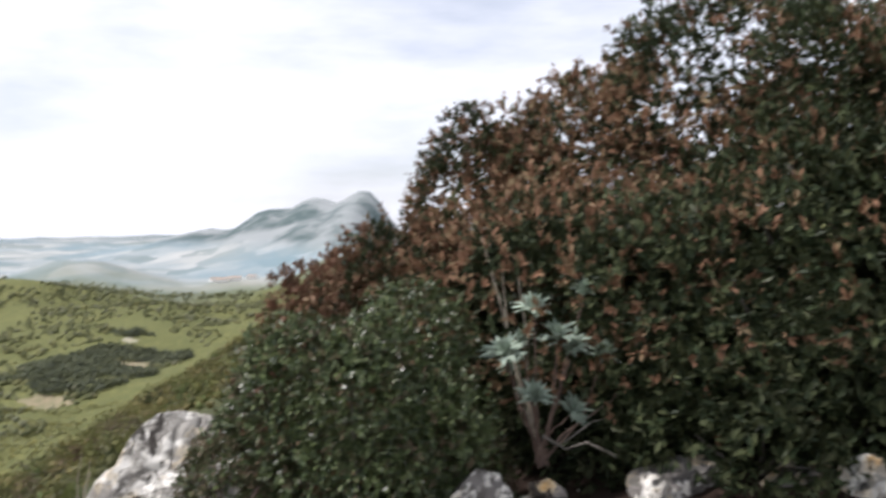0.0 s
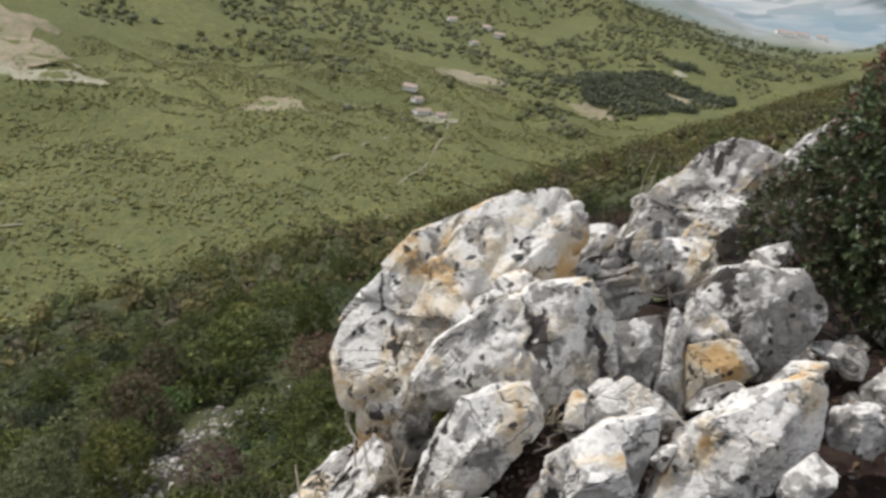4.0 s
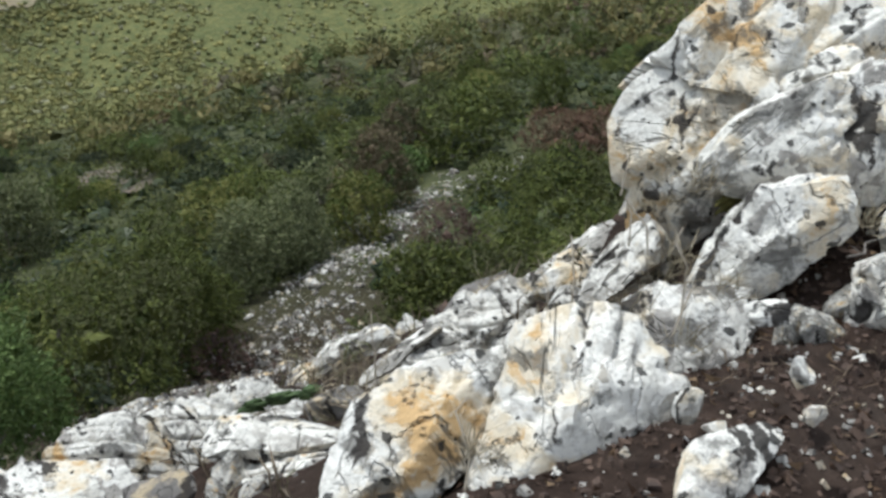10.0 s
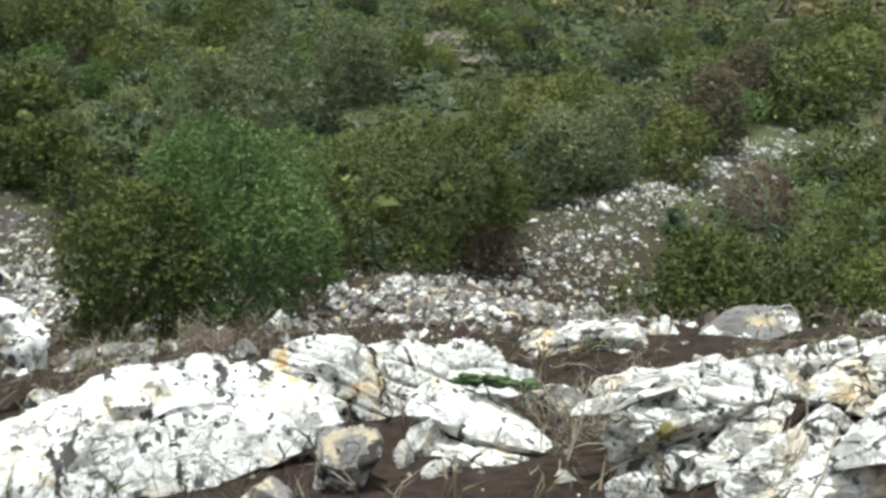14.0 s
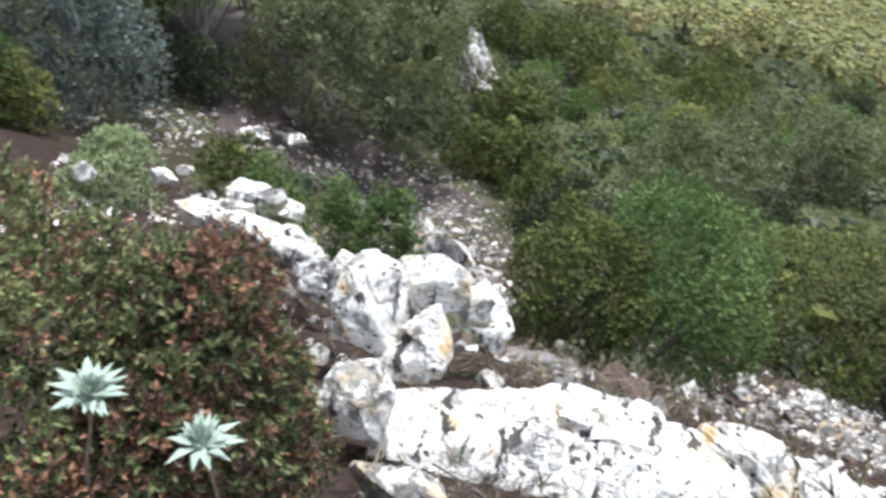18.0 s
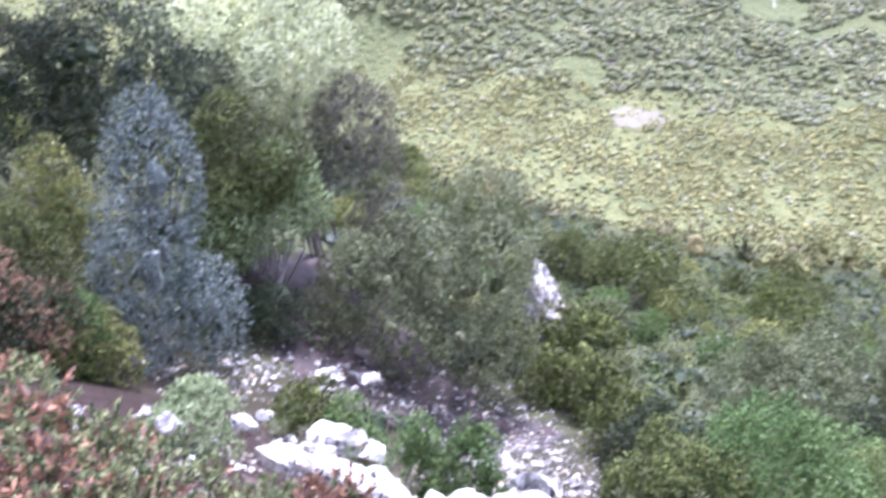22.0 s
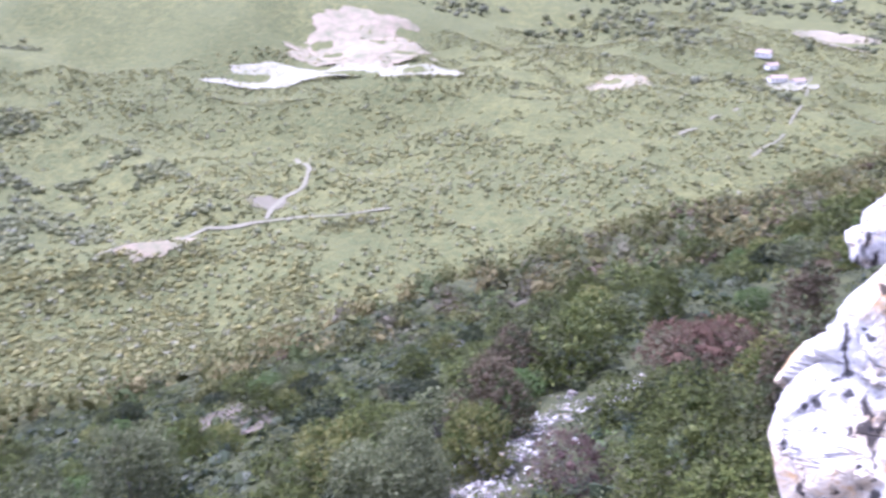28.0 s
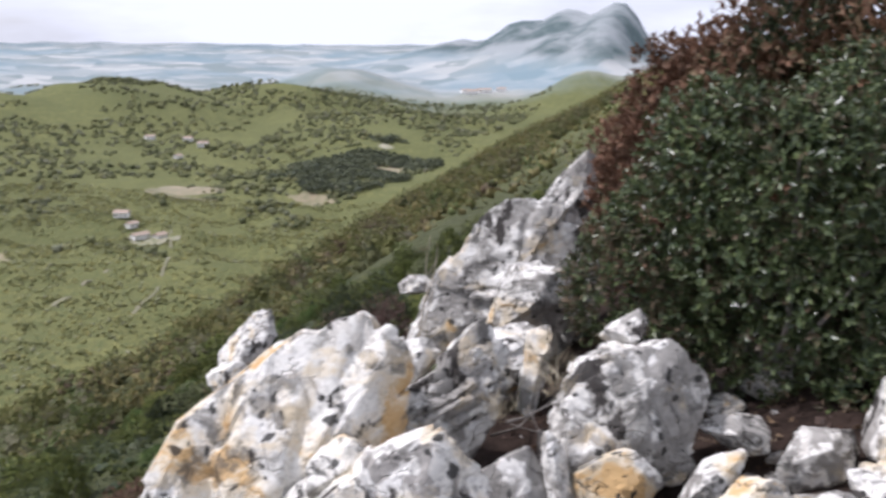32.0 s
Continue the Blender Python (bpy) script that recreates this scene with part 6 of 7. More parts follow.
# among the single shrubs, low growth that covers the soil
x, y, rs = sow(5200, 8.0, 56, -34, 64, 5, lambda x, y: ~near_scree(x, y, 0.2) & (np.hypot(x, y) < 66) & ~((np.hypot(x + 14, y + 8.5) < 2.2)) & ~((x > -11) & (y < 3)))
scrub("undergrowth", x, y, rs.uniform(0.8, 1.6, len(x)), rs.uniform(0.35, 0.75, len(x)), 90, [0.42, 0.4, 0.05, 0.03, 0.03, 0.02, 0.05], "low mixed scrub between the shrubs of the slope", 6, 2, None, 0.08)
x, y, rs = sow(8200, 30, 150, -110, 330, 7, lambda x, y: np.hypot(x, y) > 52 + 8 * wave(x / 9, y / 9, 3))
s = rs.uniform(1.3, 3.0, len(x)) * (0.8 + 0.004 * np.hypot(x, y))
scrub("slope_scrub", x, y, s, s * rs.uniform(0.55, 0.85, len(x)), 60, [0.36, 0.16, 0.23, 0.05, 0.09, 0.04, 0.07], "mixed green and ochre scrub on the mountain flank", 8, 2, OPEN_MATS, 0.125)
x, y, rs = sow(3000, 2, 140, 60, 900, 9, lambda x, y: (y > 62) & (-x > 0.02 * y))
s = rs.uniform(2.0, 4.2, len(x)) * (0.8 + 0.0012 * y)
scrub("flank_scrub", x, y, s, s * rs.uniform(0.5, 0.8, len(x)), 12, [0.3, 0.18, 0.2, 0.12, 0.1, 0.06, 0.04], "scrub along the mountain flank", 10, 1, OPEN_MATS, 0.2)

# ---- clearings, fields, tracks and houses in the valley ----
# x, y, half length, half width, turn
PATCHES = [
    (-570, 313, 90.7, 32.6, 60),  # pale quarry floor
    (-642, 374, 56.3, 62.0, 81),  # quarry face
    (-386, 170, 12.1, 12.2, 63),  # bare
    (-431, 451, 24.2, 26.6, 61),  # grey field
    (-372, 557, 19.6, 21.6, 71),  # farmyard
    (-461, 750, 35.8, 39.3, 77),  # ploughed
    (-336, -41, 13.7, 10.4, 104),  # brown clearing
    (-374, -60, 4.9, 2.1, 101),  # white
    (-347, 102, 21.5, 11.1, 114),  # track bare
    (-37, 13, 1.6, 1.8, 88),  # clearing near
    (-352, 1009, 47.8, 52.6, 55),  # red earth
    (-346, 769, 29.7, 18.7, 25),  # bare
    (-471, 760, 45.9, 50.5, 62),  # brown field
    (-400, 1139, 12.2, 13.1, 45),  # pale
    (-1009, 717, 42.4, 46.6, 31),  # bare hill
    (-931, 860, 37.7, 41.4, 40),  # bare hill
    (-34, 13, 3.8, 1.9, 5),  # clearing
    (-37, 13, 1.7, 1.9, 36),  # clearing
    (-612, 350, 62.0, 40.0, 62),  # slope between quarry floor and face
]


def drape(name, x, y, a, b, turn, seed, mat, label, lift):
    """A bare patch of earth that follows the ground, with a ragged rim."""
    f = np.linspace(0, 2 * math.pi, 97)[:-1]
    rim = 0.85 + 0.28 * fbm(np.cos(f) * 2.6 + seed, np.sin(f) * 2.6, 5, seed)
    c, s = math.cos(radians(turn)), math.sin(radians(turn))
    v = []
    for k in np.linspace(0.04, 1, 9):
        px, py = a * k * rim * np.cos(f), b * k * rim * np.sin(f)
        wx, wy = x + px * c - py * s, y + px * s + py * c
        v.append(np.stack([wx, wy, height(wx, wy) + lift], -1))
    v = np.concatenate(v)
    q = [[i * 96 + j, i * 96 + (j + 1) % 96, (i + 1) * 96 + (j + 1) % 96, (i + 1) * 96 + j] for i in range(8) for j in range(96)]
    return tagged(new(name, mesh_of(name, v, q, mat, flat=False)), label, "ground", kind="structure")


def ribbon(name, line, width, mat, label, lift):
    p, length = along(line, np.linspace(0, 1, 60))
    t = np.gradient(p, axis=0)
    t /= np.linalg.norm(t, axis=1, keepdims=True)
    side = np.stack([-t[:, 1], t[:, 0]], -1) * (width / 2) * (1 + 0.3 * wave(np.arange(60) / 4, 0.5, 3))[:, None]
    rows = [p + side * k for k in (-1, -0.4, 0.4, 1)]
    v = np.concatenate([np.column_stack([r, height(r[:, 0], r[:, 1]) + lift]) for r in rows])
    q = [[j * 60 + i, j * 60 + i + 1, (j + 1) * 60 + i + 1, (j + 1) * 60 + i] for j in range(3) for i in range(59)]
    return tagged(new(name, mesh_of(name, v, q, mat, flat=False)), label, "track", kind="structure")


track_earth = plain("track_earth", (0.13, 0.13, 0.065), (0.23, 0.205, 0.135), 0.3)
earth_heathy = plain("heathy_earth", (0.10, 0.096, 0.05), (0.165, 0.14, 0.085), 0.2)
earth_brown = plain("brown_earth", (0.16, 0.15, 0.08), (0.28, 0.23, 0.15), 0.1)
earth_dry = plain("dry_earth", (0.059, 0.052, 0.032), (0.133, 0.101, 0.070), 0.5)
PALE = (0, 4, 7, 13)
for k, (x, y, a, b, turn) in enumerate(PATCHES):
    mat = earth_dry if a < 8 else earth_heathy if k in (2, 6) else earth_pale if k in PALE else earth_brown if k in (5, 12) else earth_red
    drape("clearing", x, y, a, b, turn, 40 + k, mat, "bare pale earth clearing in the scrub", 0.25 if a < 8 else 0.5 if a < 30 else 0.8)
bank_soil = plain("bank_soil", (0.014, 0.009, 0.007), (0.055, 0.036, 0.027), 1.3, bump=0.8, depth=0.06)
drape("bare_bank", -17.2, -9.6, 5.2, 2.3, 32, 61, bank_soil, "bare dark brown earth bank under trees", 0.03)
drape("bare_bank", -15.2, -5.9, 3.0, 2.3, 60, 62, bank_soil, "bare dark brown earth beside the scree", 0.02)
TRACKS = [
    ([(-345.8, 79.0), (-349.6, 99.2), (-355.0, 124.7), (-355.8, 150.5), (-348.0, 177.6), (-337.1, 209.8)], 2.6),
    ([(-357.2, 156.7), (-378.4, 169.6), (-392.7, 182.5), (-399.8, 197.0), (-416.6, 209.0), (-453.1, 218.9)], 2.4),
    ([(-484.0, -2.2), (-471.4, 0.4), (-454.2, 2.6)], 1.5), ([(-426.9, 24.3), (-418.2, 26.8), (-407.7, 30.6)], 1.5),
    ([(-379.2, 591.7), (-335.2, 521.0), (-310.5, 475.7), (-292.7, 437.3), (-281.5, 396.9)], 1.7),
    ([(-340.6, 461.3), (-339.5, 433.4), (-330.7, 398.1)], 2.4), ([(-555.8, -84.7), (-542.0, -66.0), (-512.7, -43.9), (-503.2, -15.0)], 2.0),
]
for line, width in TRACKS:
    ribbon("dirt_track", line, width, track_earth, "pale dirt track through the valley scrub", 0.6)

blocked = [(x, y, max(a, b) * 0.42) for x, y, a, b, _ in PATCHES if a > 8]


def open_ground(x, y):
    ok = np.ones(len(x), bool)
    for a, b, c in blocked:
        ok &= np.hypot(x - a, y - b) > c * (1 + 0.5 * wave(x / 14, y / 14, 6))
    for line, width in TRACKS:
        q, _ = along(line, np.linspace(0, 1, 50))
        ok &= np.hypot(x[:, None] - q[:, 0], y[:, None] - q[:, 1]).min(1) > width
    return ok


x, y, rs = sow(52000, 190, 640, -420, 760, 11, lambda x, y: open_ground(x, y) & (smooth(140, 0, y) * smooth(335, 380, -x) < 0.5) & (fbm(x / 60, y / 60, 3, 31) > -0.75 + 0.6 * wave(x / 13, y / 13, 4) + 0.35 * wave(x / 5, y / 5, 14)))
s = rs.uniform(1.2, 2.9, len(x))
scrub("valley_scrub", x, y, s, s * rs.uniform(0.45, 0.7, len(x)), 4, [0.38, 0.3, 0.2, 0.12], "scattered bushes and small trees in the valley", 12, 1, VALLEY_MATS, 0.3)
x, y, rs = sow(56000, 335, 800, -430, 150, 21, lambda x, y: open_ground(x, y) & (smooth(140, 0, y) * smooth(335, 380, -x) > 0.35 + 0.3 * wave(x / 12, y / 12, 5) + 0.45 * fbm(x / 45, y / 45, 3, 63)) & (fbm(x / 45, y / 45, 3, 41) > -0.55))
s = rs.uniform(1.6, 4.6, len(x))
scrub("valley_wood", x, y, s, s * rs.uniform(0.4, 0.7, len(x)), 4, [0.46, 0.34, 0.1, 0.1], "dense grey-green wood on the valley hills", 22, 1, WOOD_MATS, 0.3)
x, y, rs = sow(60000, 150, 380, -330, 330, 51, lambda x, y: open_ground(x, y) & (fbm(x / 22, y / 22, 4, 53) > -0.45 + 1.7 * smooth(20, 300, y) + 1.2 * smooth(150, 330, -y) + 1.2 * smooth(320, 385, -x)))
s = np.clip(rs.lognormal(0.35, 0.5, len(x)), 0.6, 4.0)
scrub("low_scrub", x, y, s, s * rs.uniform(0.2, 0.36, len(x)), 9, [0.56, 0.14, 0.22, 0.08], "dense low yellow-green scrub at the foot of the flank", 52, 1, VALLEY_MATS, 0.36)
rs = np.random.RandomState(71)
a, f = rs.uniform(0, 2 * math.pi, 5200), np.sqrt(rs.uniform(0, 1, 5200))
x, y = -375 + f * (80 * np.cos(a) - 60 * np.sin(a)), 985 + f * (60 * np.cos(a) + 205 * np.sin(a))
keep = open_ground(x, y) & (fbm(x / 45, y / 45, 4, 91) > -0.75 + 1.5 * f ** 2 - 0.3 * rs.uniform(size=len(x)))
x, y = x[keep], y[keep]
s = rs.uniform(3.5, 8, len(x))
scrub("dark_wood", x, y, s, s * rs.uniform(0.6, 0.9, len(x)), 12, [0.5, 0.25, 0.25], "dark pine wood on a hill in the valley", 72, 0, [leafy("dark_wood_a", [(0.115, 0.13, 0.08), (0.155, 0.17, 0.1)], 0.8), leafy("dark_wood_b", [(0.11, 0.125, 0.07), (0.15, 0.16, 0.09)], 0.8), leafy("dark_wood_c", [(0.1, 0.115, 0.08), (0.135, 0.15, 0.105)], 0.8)], 0.42)
x, y, rs = sow(17000, 300, 1600, 500, 1900, 13, lambda x, y: open_ground(x, y) & (fbm(x / 90, y / 90, 3, 33) > -0.2))
s = rs.uniform(4, 9, len(x))
scrub("far_woods", x, y, s, s * rs.uniform(0.5, 0.8, len(x)), 4, [0.34, 0.36, 0.12, 0.18], "dark woods on the far valley floor", 14, 1, WOOD_MATS, 0.3)

plaster = plain("white_plaster", (0.72, 0.70, 0.66), (0.82, 0.80, 0.77), 0.8, bump=0.1)
roof_tile = plain("roof_tiles", (0.30, 0.22, 0.17), (0.42, 0.33, 0.26), 1.5)
dark_glass = plain("dark_window", (0.03, 0.035, 0.04), (0.05, 0.055, 0.06), 1.0, 0.3, 0)


def house(x, y, w, d, h, turn):
    top = tagged(new("house"), "small white farmhouse with a tiled roof", "house", "houses in the valley")
    top.matrix_basis = pose(x, y, float(height(x, y)) - 0.2, 0, 0, turn)
    bm = bmesh.new()
    bmesh.ops.create_cube(bm, size=1, matrix=Matrix.Translation((0, 0, h / 2)) @ Matrix.Diagonal((w, d, h, 1)))
    part_bm("wall", bm, plaster, top)
    bm = bmesh.new()
    e, r = 0.35, 0.28 * d
    a = [bm.verts.new(p) for p in ((-w / 2 - e, -d / 2 - e, h), (w / 2 + e, -d / 2 - e, h), (w / 2 + e, d / 2 + e, h), (-w / 2 - e, d / 2 + e, h), (-w / 2 - e, 0, h + r), (w / 2 + e, 0, h + r))]
    for f in ((0, 1, 5, 4), (2, 3, 4, 5), (0, 4, 3), (1, 2, 5), (3, 2, 1, 0)):
        bm.faces.new([a[i] for i in f])
    part_bm("roof", bm, roof_tile, top)
    for side in (-1, 1):
        for k in range(max(2, int(w / 3))):
            bm = bmesh.new()
            bmesh.ops.create_cube(bm, size=1, matrix=Matrix.Translation(((k + 0.5) / max(2, int(w / 3)) * w - w / 2, side * (d / 2 + 0.03), h * 0.55)) @ Matrix.Diagonal((0.9, 0.12, 1.2, 1)))
            part_bm("window", bm, dark_glass, top)


for x, y, w, d, h, turn in ((-434, 610, 11, 7, 4, 20), (-417, 598, 8, 6, 3.5, 70), (-376, 548, 12, 6, 3.2, 65), (-366, 557, 9, 6, 3.5, 75), (-632, 1073, 14, 9, 6, 30), (-672, 1104, 12, 8, 5, 10), (-719, 1085, 12, 8, 5, 50), (-619, 991, 10, 7, 5, 80),
                            (-524, 2104, 26, 14, 8, 20), (-515, 2150, 22, 12, 8, 60), (-498, 2140, 24, 12, 8, 10), (-545, 2120, 18, 12, 7, 40), (-470, 2180, 22, 12, 8, 5)):
    house(x, y, w, d, h, turn)

# ---- spurges: grey-green rosettes on bare stalks ----
spurge_leaf = leafy("spurge_leaf", [(0.27, 0.35, 0.28), (0.35, 0.43, 0.34), (0.44, 0.51, 0.42)], 0.6, 0.08)
spurge_stalk = plain("spurge_stalk", (0.13, 0.085, 0.065), (0.24, 0.17, 0.135), 20.0)
dry_stalk = plain("dry_stalk", (0.32, 0.27, 0.20), (0.50, 0.44, 0.35), 25.0)
dry_grass = leafy("dry_grass", [(0.22, 0.18, 0.12), (0.33, 0.28, 0.19), (0.42, 0.37, 0.27)], 0.8)
moss = plain("moss", (0.035, 0.065, 0.02), (0.08, 0.12, 0.04), 30.0, bump=0.8)
moss_ochre = plain("moss_ochre", (0.10, 0.095, 0.02), (0.2, 0.17, 0.05), 30.0, bump=0.8)


def rosette(top, at, way, radius, rs):
    p = np.array([at], float)
    w = np.array([way], float)
    w /= np.linalg.norm(w)
    a = leaves(p, w, 26, radius, radius * 0.26, (0.75, 1.5), rs, stalk=radius * 0.25, curl=0.22, jitter=0.18)
    b = leaves(p + w * radius * 0.18, w, 16, radius * 0.72, radius * 0.2, (0.15, 0.8), rs, stalk=radius * 0.15, curl=0.15, jitter=0.2)
    bud = limb([p[0] - w[0] * radius * 0.1, p[0] + w[0] * radius * 0.22, p[0] + w[0] * radius * 0.34], [radius * 0.05, radius * 0.06, radius * 0.015], 6)
    whorl = part("rosette", mesh_of("rosette", *bud, spurge_leaf, flat=False), top, "pale grey-green whorl of narrow leaves")
    for v, count in ((a[0], 26), (b[0], 16)):
        for k in range(count):
            part("leaf", mesh_of("leaf", v[4 * k:4 * k + 4], [[0, 1, 2, 3]], spurge_leaf), whorl)


def spurge(foot, heads, seed, label, bare=()):
    """heads: offsets of the rosettes from the foot and their radii; bare: ends of leafless stalks."""
    rs = np.random.RandomState(seed)
    top = tagged(new("spurge"), label, "plant", "spurges on the crag")
    top.matrix_basis = pose(*foot)
    for x, y, z, r in heads:
        end = np.array([x, y, z])
        mid = end * np.array([0.62, 0.62, 0.45]) + rs.normal(size=3) * 0.02
        v, q = limb([rs.normal(size=3) * 0.015 - np.array([0, 0, 0.05]), mid * 0.5, mid, (mid + end) / 2 + np.array([0, 0, -0.01]), end], [0.0058, 0.0052, 0.0046, 0.0042, 0.0038], 6)
        part("stalk", mesh_of("stalk", v, q, spurge_stalk, flat=False), top)
        rosette(top, end, (end - mid) + np.array([0, 0, 0.06]) + np.array([0, -0.05, 0]), r, rs)
    for x, y, z in bare:
        end = np.array([x, y, z])
        k = rs.normal(size=(2, 3)) * 0.025
        v, q = limb([(0, 0, 0), end * 0.35 + k[0], end * 0.7 + k[1], end], [0.0046, 0.0042, 0.0038, 0.003], 6)
        part("bare_stalk", mesh_of("bare_stalk", v, q, dry_stalk, flat=False), top, "bare pale dead stalk")
    return top


spurge((0.60, 3.92, 0.75), [(-0.03, -0.11, 0.59, 0.097), (0.19, 0.02, 0.66, 0.083), (0.45, 0.10, 0.47, 0.102), (0.11, -0.07, 0.43, 0.112), (0.27, 0.04, 0.38, 0.097), (-0.15, -0.12, 0.41, 0.112), (-0.07, 0.02, 0.45, 0.092), (-0.11, 0.15, 0.31, 0.097), (-0.03, -0.09, 0.22, 0.102), (0.13, 0.02, 0.15, 0.088), (0.06, -0.13, 0.49, 0.092)], 51, "grey-green spurge with bare stalks under a dark shrub", [(-0.24, 0.12, 0.92), (-0.15, 0.11, 0.76), (-0.08, 0.15, 0.74)])
spurge((-1.12, -0.92, -0.23), [(-0.05, 0.07, 0.44, 0.084)], 52, "pale grey-green spurge rosette above a rusty shrub")
spurge((-1.19, -0.65, -0.36), [(-0.04, 0.00, 0.40, 0.082)], 53, "pale grey-green spurge rosette above a rusty shrub")
spurge((-0.92, -0.99, 0.06), [], 54, "withered pinkish spurge stalk above a rusty shrub", [(-0.18, -0.15, 0.16), (-0.14, -0.11, 0.11)])


# ---- dry grass, stalks, moss and litter on the crag ----
def tuft(spot, tall, count, seed, mat, label, spread=0.5, wide=0.0028, name="grass_tuft"):
    rs = np.random.RandomState(seed)
    p = np.zeros((count, 3))
    p[:, :2] = rs.normal(size=(count, 2)) * tall * 0.18
    d = rs.normal(size=(count, 3)) * np.array([spread, spread, 0.2]) + np.array([0, 0, 1])
    d /= np.linalg.norm(d, axis=1, keepdims=True)
    v, q = leaves(p, d, 1, tall, wide, (0.0, 0.25), rs, curl=0.3)
    ob = tagged(new(name, mesh_of(name, v, q, mat)), label, "grass", "dry tufts on the crag")
    ob.matrix_basis = pose(*spot)
    return ob


def stalk(spot, tall, lean, seed, label):
    rs = np.random.RandomState(seed)
    end = np.array([lean[0], lean[1], tall])
    v, q = limb([(0, 0, -0.05), end * 0.4 + rs.normal(size=3) * 0.01, end * 0.75 + rs.normal(size=3) * 0.01, end], [0.003, 0.0027, 0.0022, 0.0014], 5)
    ob = tagged(new("dry_stalk", mesh_of("dry_stalk", v, q, dry_stalk, flat=False)), label, "stalk", "dry stalks on the crag")
    ob.matrix_basis = pose(*spot)


def cushion(spot, w, d, h, turn, seed, mat, label):
    g = cube_grid(8)
    unit = g[0] / np.linalg.norm(g[0], axis=1, keepdims=True)
    v = unit * np.array([w / 2, d / 2, h / 2]) * (0.9 + 0.55 * fbm3(unit * 2.3 + seed, 3, seed)[:, None])
    ob = tagged(new("moss_cushion", mesh_of("moss_cushion", v, g[1], mat, flat=False)), label, "moss")
    ob.matrix_basis = pose(*spot, *turn)


def twig(a, b, r, seed, label="grey dead twig lying on the rocks", name="dead_twig"):
    rs = np.random.RandomState(seed)
    a, b = np.array(a), np.array(b)
    d = b - a
    L = np.linalg.norm(d)
    pts = [(0, 0, 0), d * 0.33 + rs.normal(size=3) * 0.05 * L, d * 0.66 + rs.normal(size=3) * 0.05 * L, d]
    side = d * 0.5 + rs.normal(size=3) * 0.28 * L
    v, q = joined([limb(pts, [r, r * 0.85, r * 0.6, r * 0.3], 5), limb([d * 0.3, (d * 0.3 + side) / 2 + rs.normal(size=3) * 0.02, side], [r * 0.6, r * 0.45, r * 0.2], 5)])
    ob = tagged(new(name, mesh_of(name, v, q, bark, flat=False)), label, "twig")
    ob.matrix_basis = pose(*a)


stalk((-1.64, 4.42, 0.20), 0.40, (0.02, 0.12), 1, "thin dry flower stalk rising from the rocks")
stalk((-1.65, 4.47, 0.18), 0.37, (0.05, 0.12), 2, "thin dry flower stalk rising from the rocks")
stalk((-1.65, 4.54, 0.22), 0.26, (0.04, 0.08), 3, "thin dry flower stalk rising from the rocks")
stalk((-1.68, 1.34, -0.50), 0.15, (-0.13, 0.06), 4, "thin dry flower stalk rising from the rocks")
stalk((-1.19, 1.51, 0.04), 0.16, (-0.11, 0.06), 5, "thin dry flower stalk rising from the rocks")
stalk((-0.99, 1.63, 0.21), 0.12, (-0.09, 0.04), 6, "thin dry flower stalk rising from the rocks")
stalk((-1.20, 1.77, 0.18), 0.07, (-0.10, -0.01), 7, "thin dry flower stalk rising from the rocks")
stalk((-0.97, 0.99, 0.02), 0.11, (-0.10, 0.06), 8, "thin dry flower stalk rising from the rocks")
stalk((-0.94, 1.53, 0.22), 0.07, (-0.02, 0.05), 9, "thin dry flower stalk rising from the rocks")
stalk((-1.60, 1.97, -0.41), 0.09, (-0.11, 0.03), 10, "thin dry flower stalk rising from the rocks")
stalk((-1.47, 1.99, 0.13), 0.15, (-0.09, 0.04), 11, "thin dry flower stalk rising from the rocks")
stalk((-1.34, 1.90, 0.07), 0.10, (-0.07, 0.02), 12, "thin dry flower stalk rising from the rocks")
tuft((-1.10, 1.60, 0.06), 0.11, 38, 100, dry_grass, "tuft of dry straw-coloured grass among rocks", 0.6)
tuft((-1.07, 1.67, 0.21), 0.10, 38, 101, dry_grass, "tuft of dry straw-coloured grass among rocks", 0.6)
tuft((-1.32, 1.57, -0.13), 0.12, 38, 102, dry_grass, "tuft of dry straw-coloured grass among rocks", 0.6)
tuft((-1.16, 1.28, -0.06), 0.10, 38, 103, dry_grass, "tuft of dry straw-coloured grass among rocks", 0.6)
tuft((-0.96, 0.99, 0.09), 0.08, 38, 104, dry_grass, "tuft of dry straw-coloured grass among rocks", 0.6)
tuft((-0.89, 1.52, 0.17), 0.08, 38, 105, dry_grass, "tuft of dry straw-coloured grass among rocks", 0.6)
tuft((-0.92, 1.64, 0.26), 0.08, 38, 106, dry_grass, "tuft of dry straw-coloured grass among rocks", 0.6)
tuft((-1.79, 1.36, -0.69), 0.16, 38, 107, dry_grass, "tuft of dry straw-coloured grass among rocks", 0.6)
tuft((-2.08, 1.64, -1.01), 0.16, 38, 108, dry_grass, "tuft of dry straw-coloured grass among rocks", 0.6)
tuft((-2.20, 1.54, -1.11), 0.16, 38, 109, dry_grass, "tuft of dry straw-coloured grass among rocks", 0.6)
tuft((-1.32, 2.07, -0.17), 0.10, 38, 110, dry_grass, "tuft of dry straw-coloured grass among rocks", 0.6)
tuft((-1.57, 1.98, -0.55), 0.12, 38, 111, dry_grass, "tuft of dry straw-coloured grass among rocks", 0.6)
tuft((-2.12, 2.26, -0.84), 0.12, 38, 112, dry_grass, "tuft of dry straw-coloured grass among rocks", 0.6)
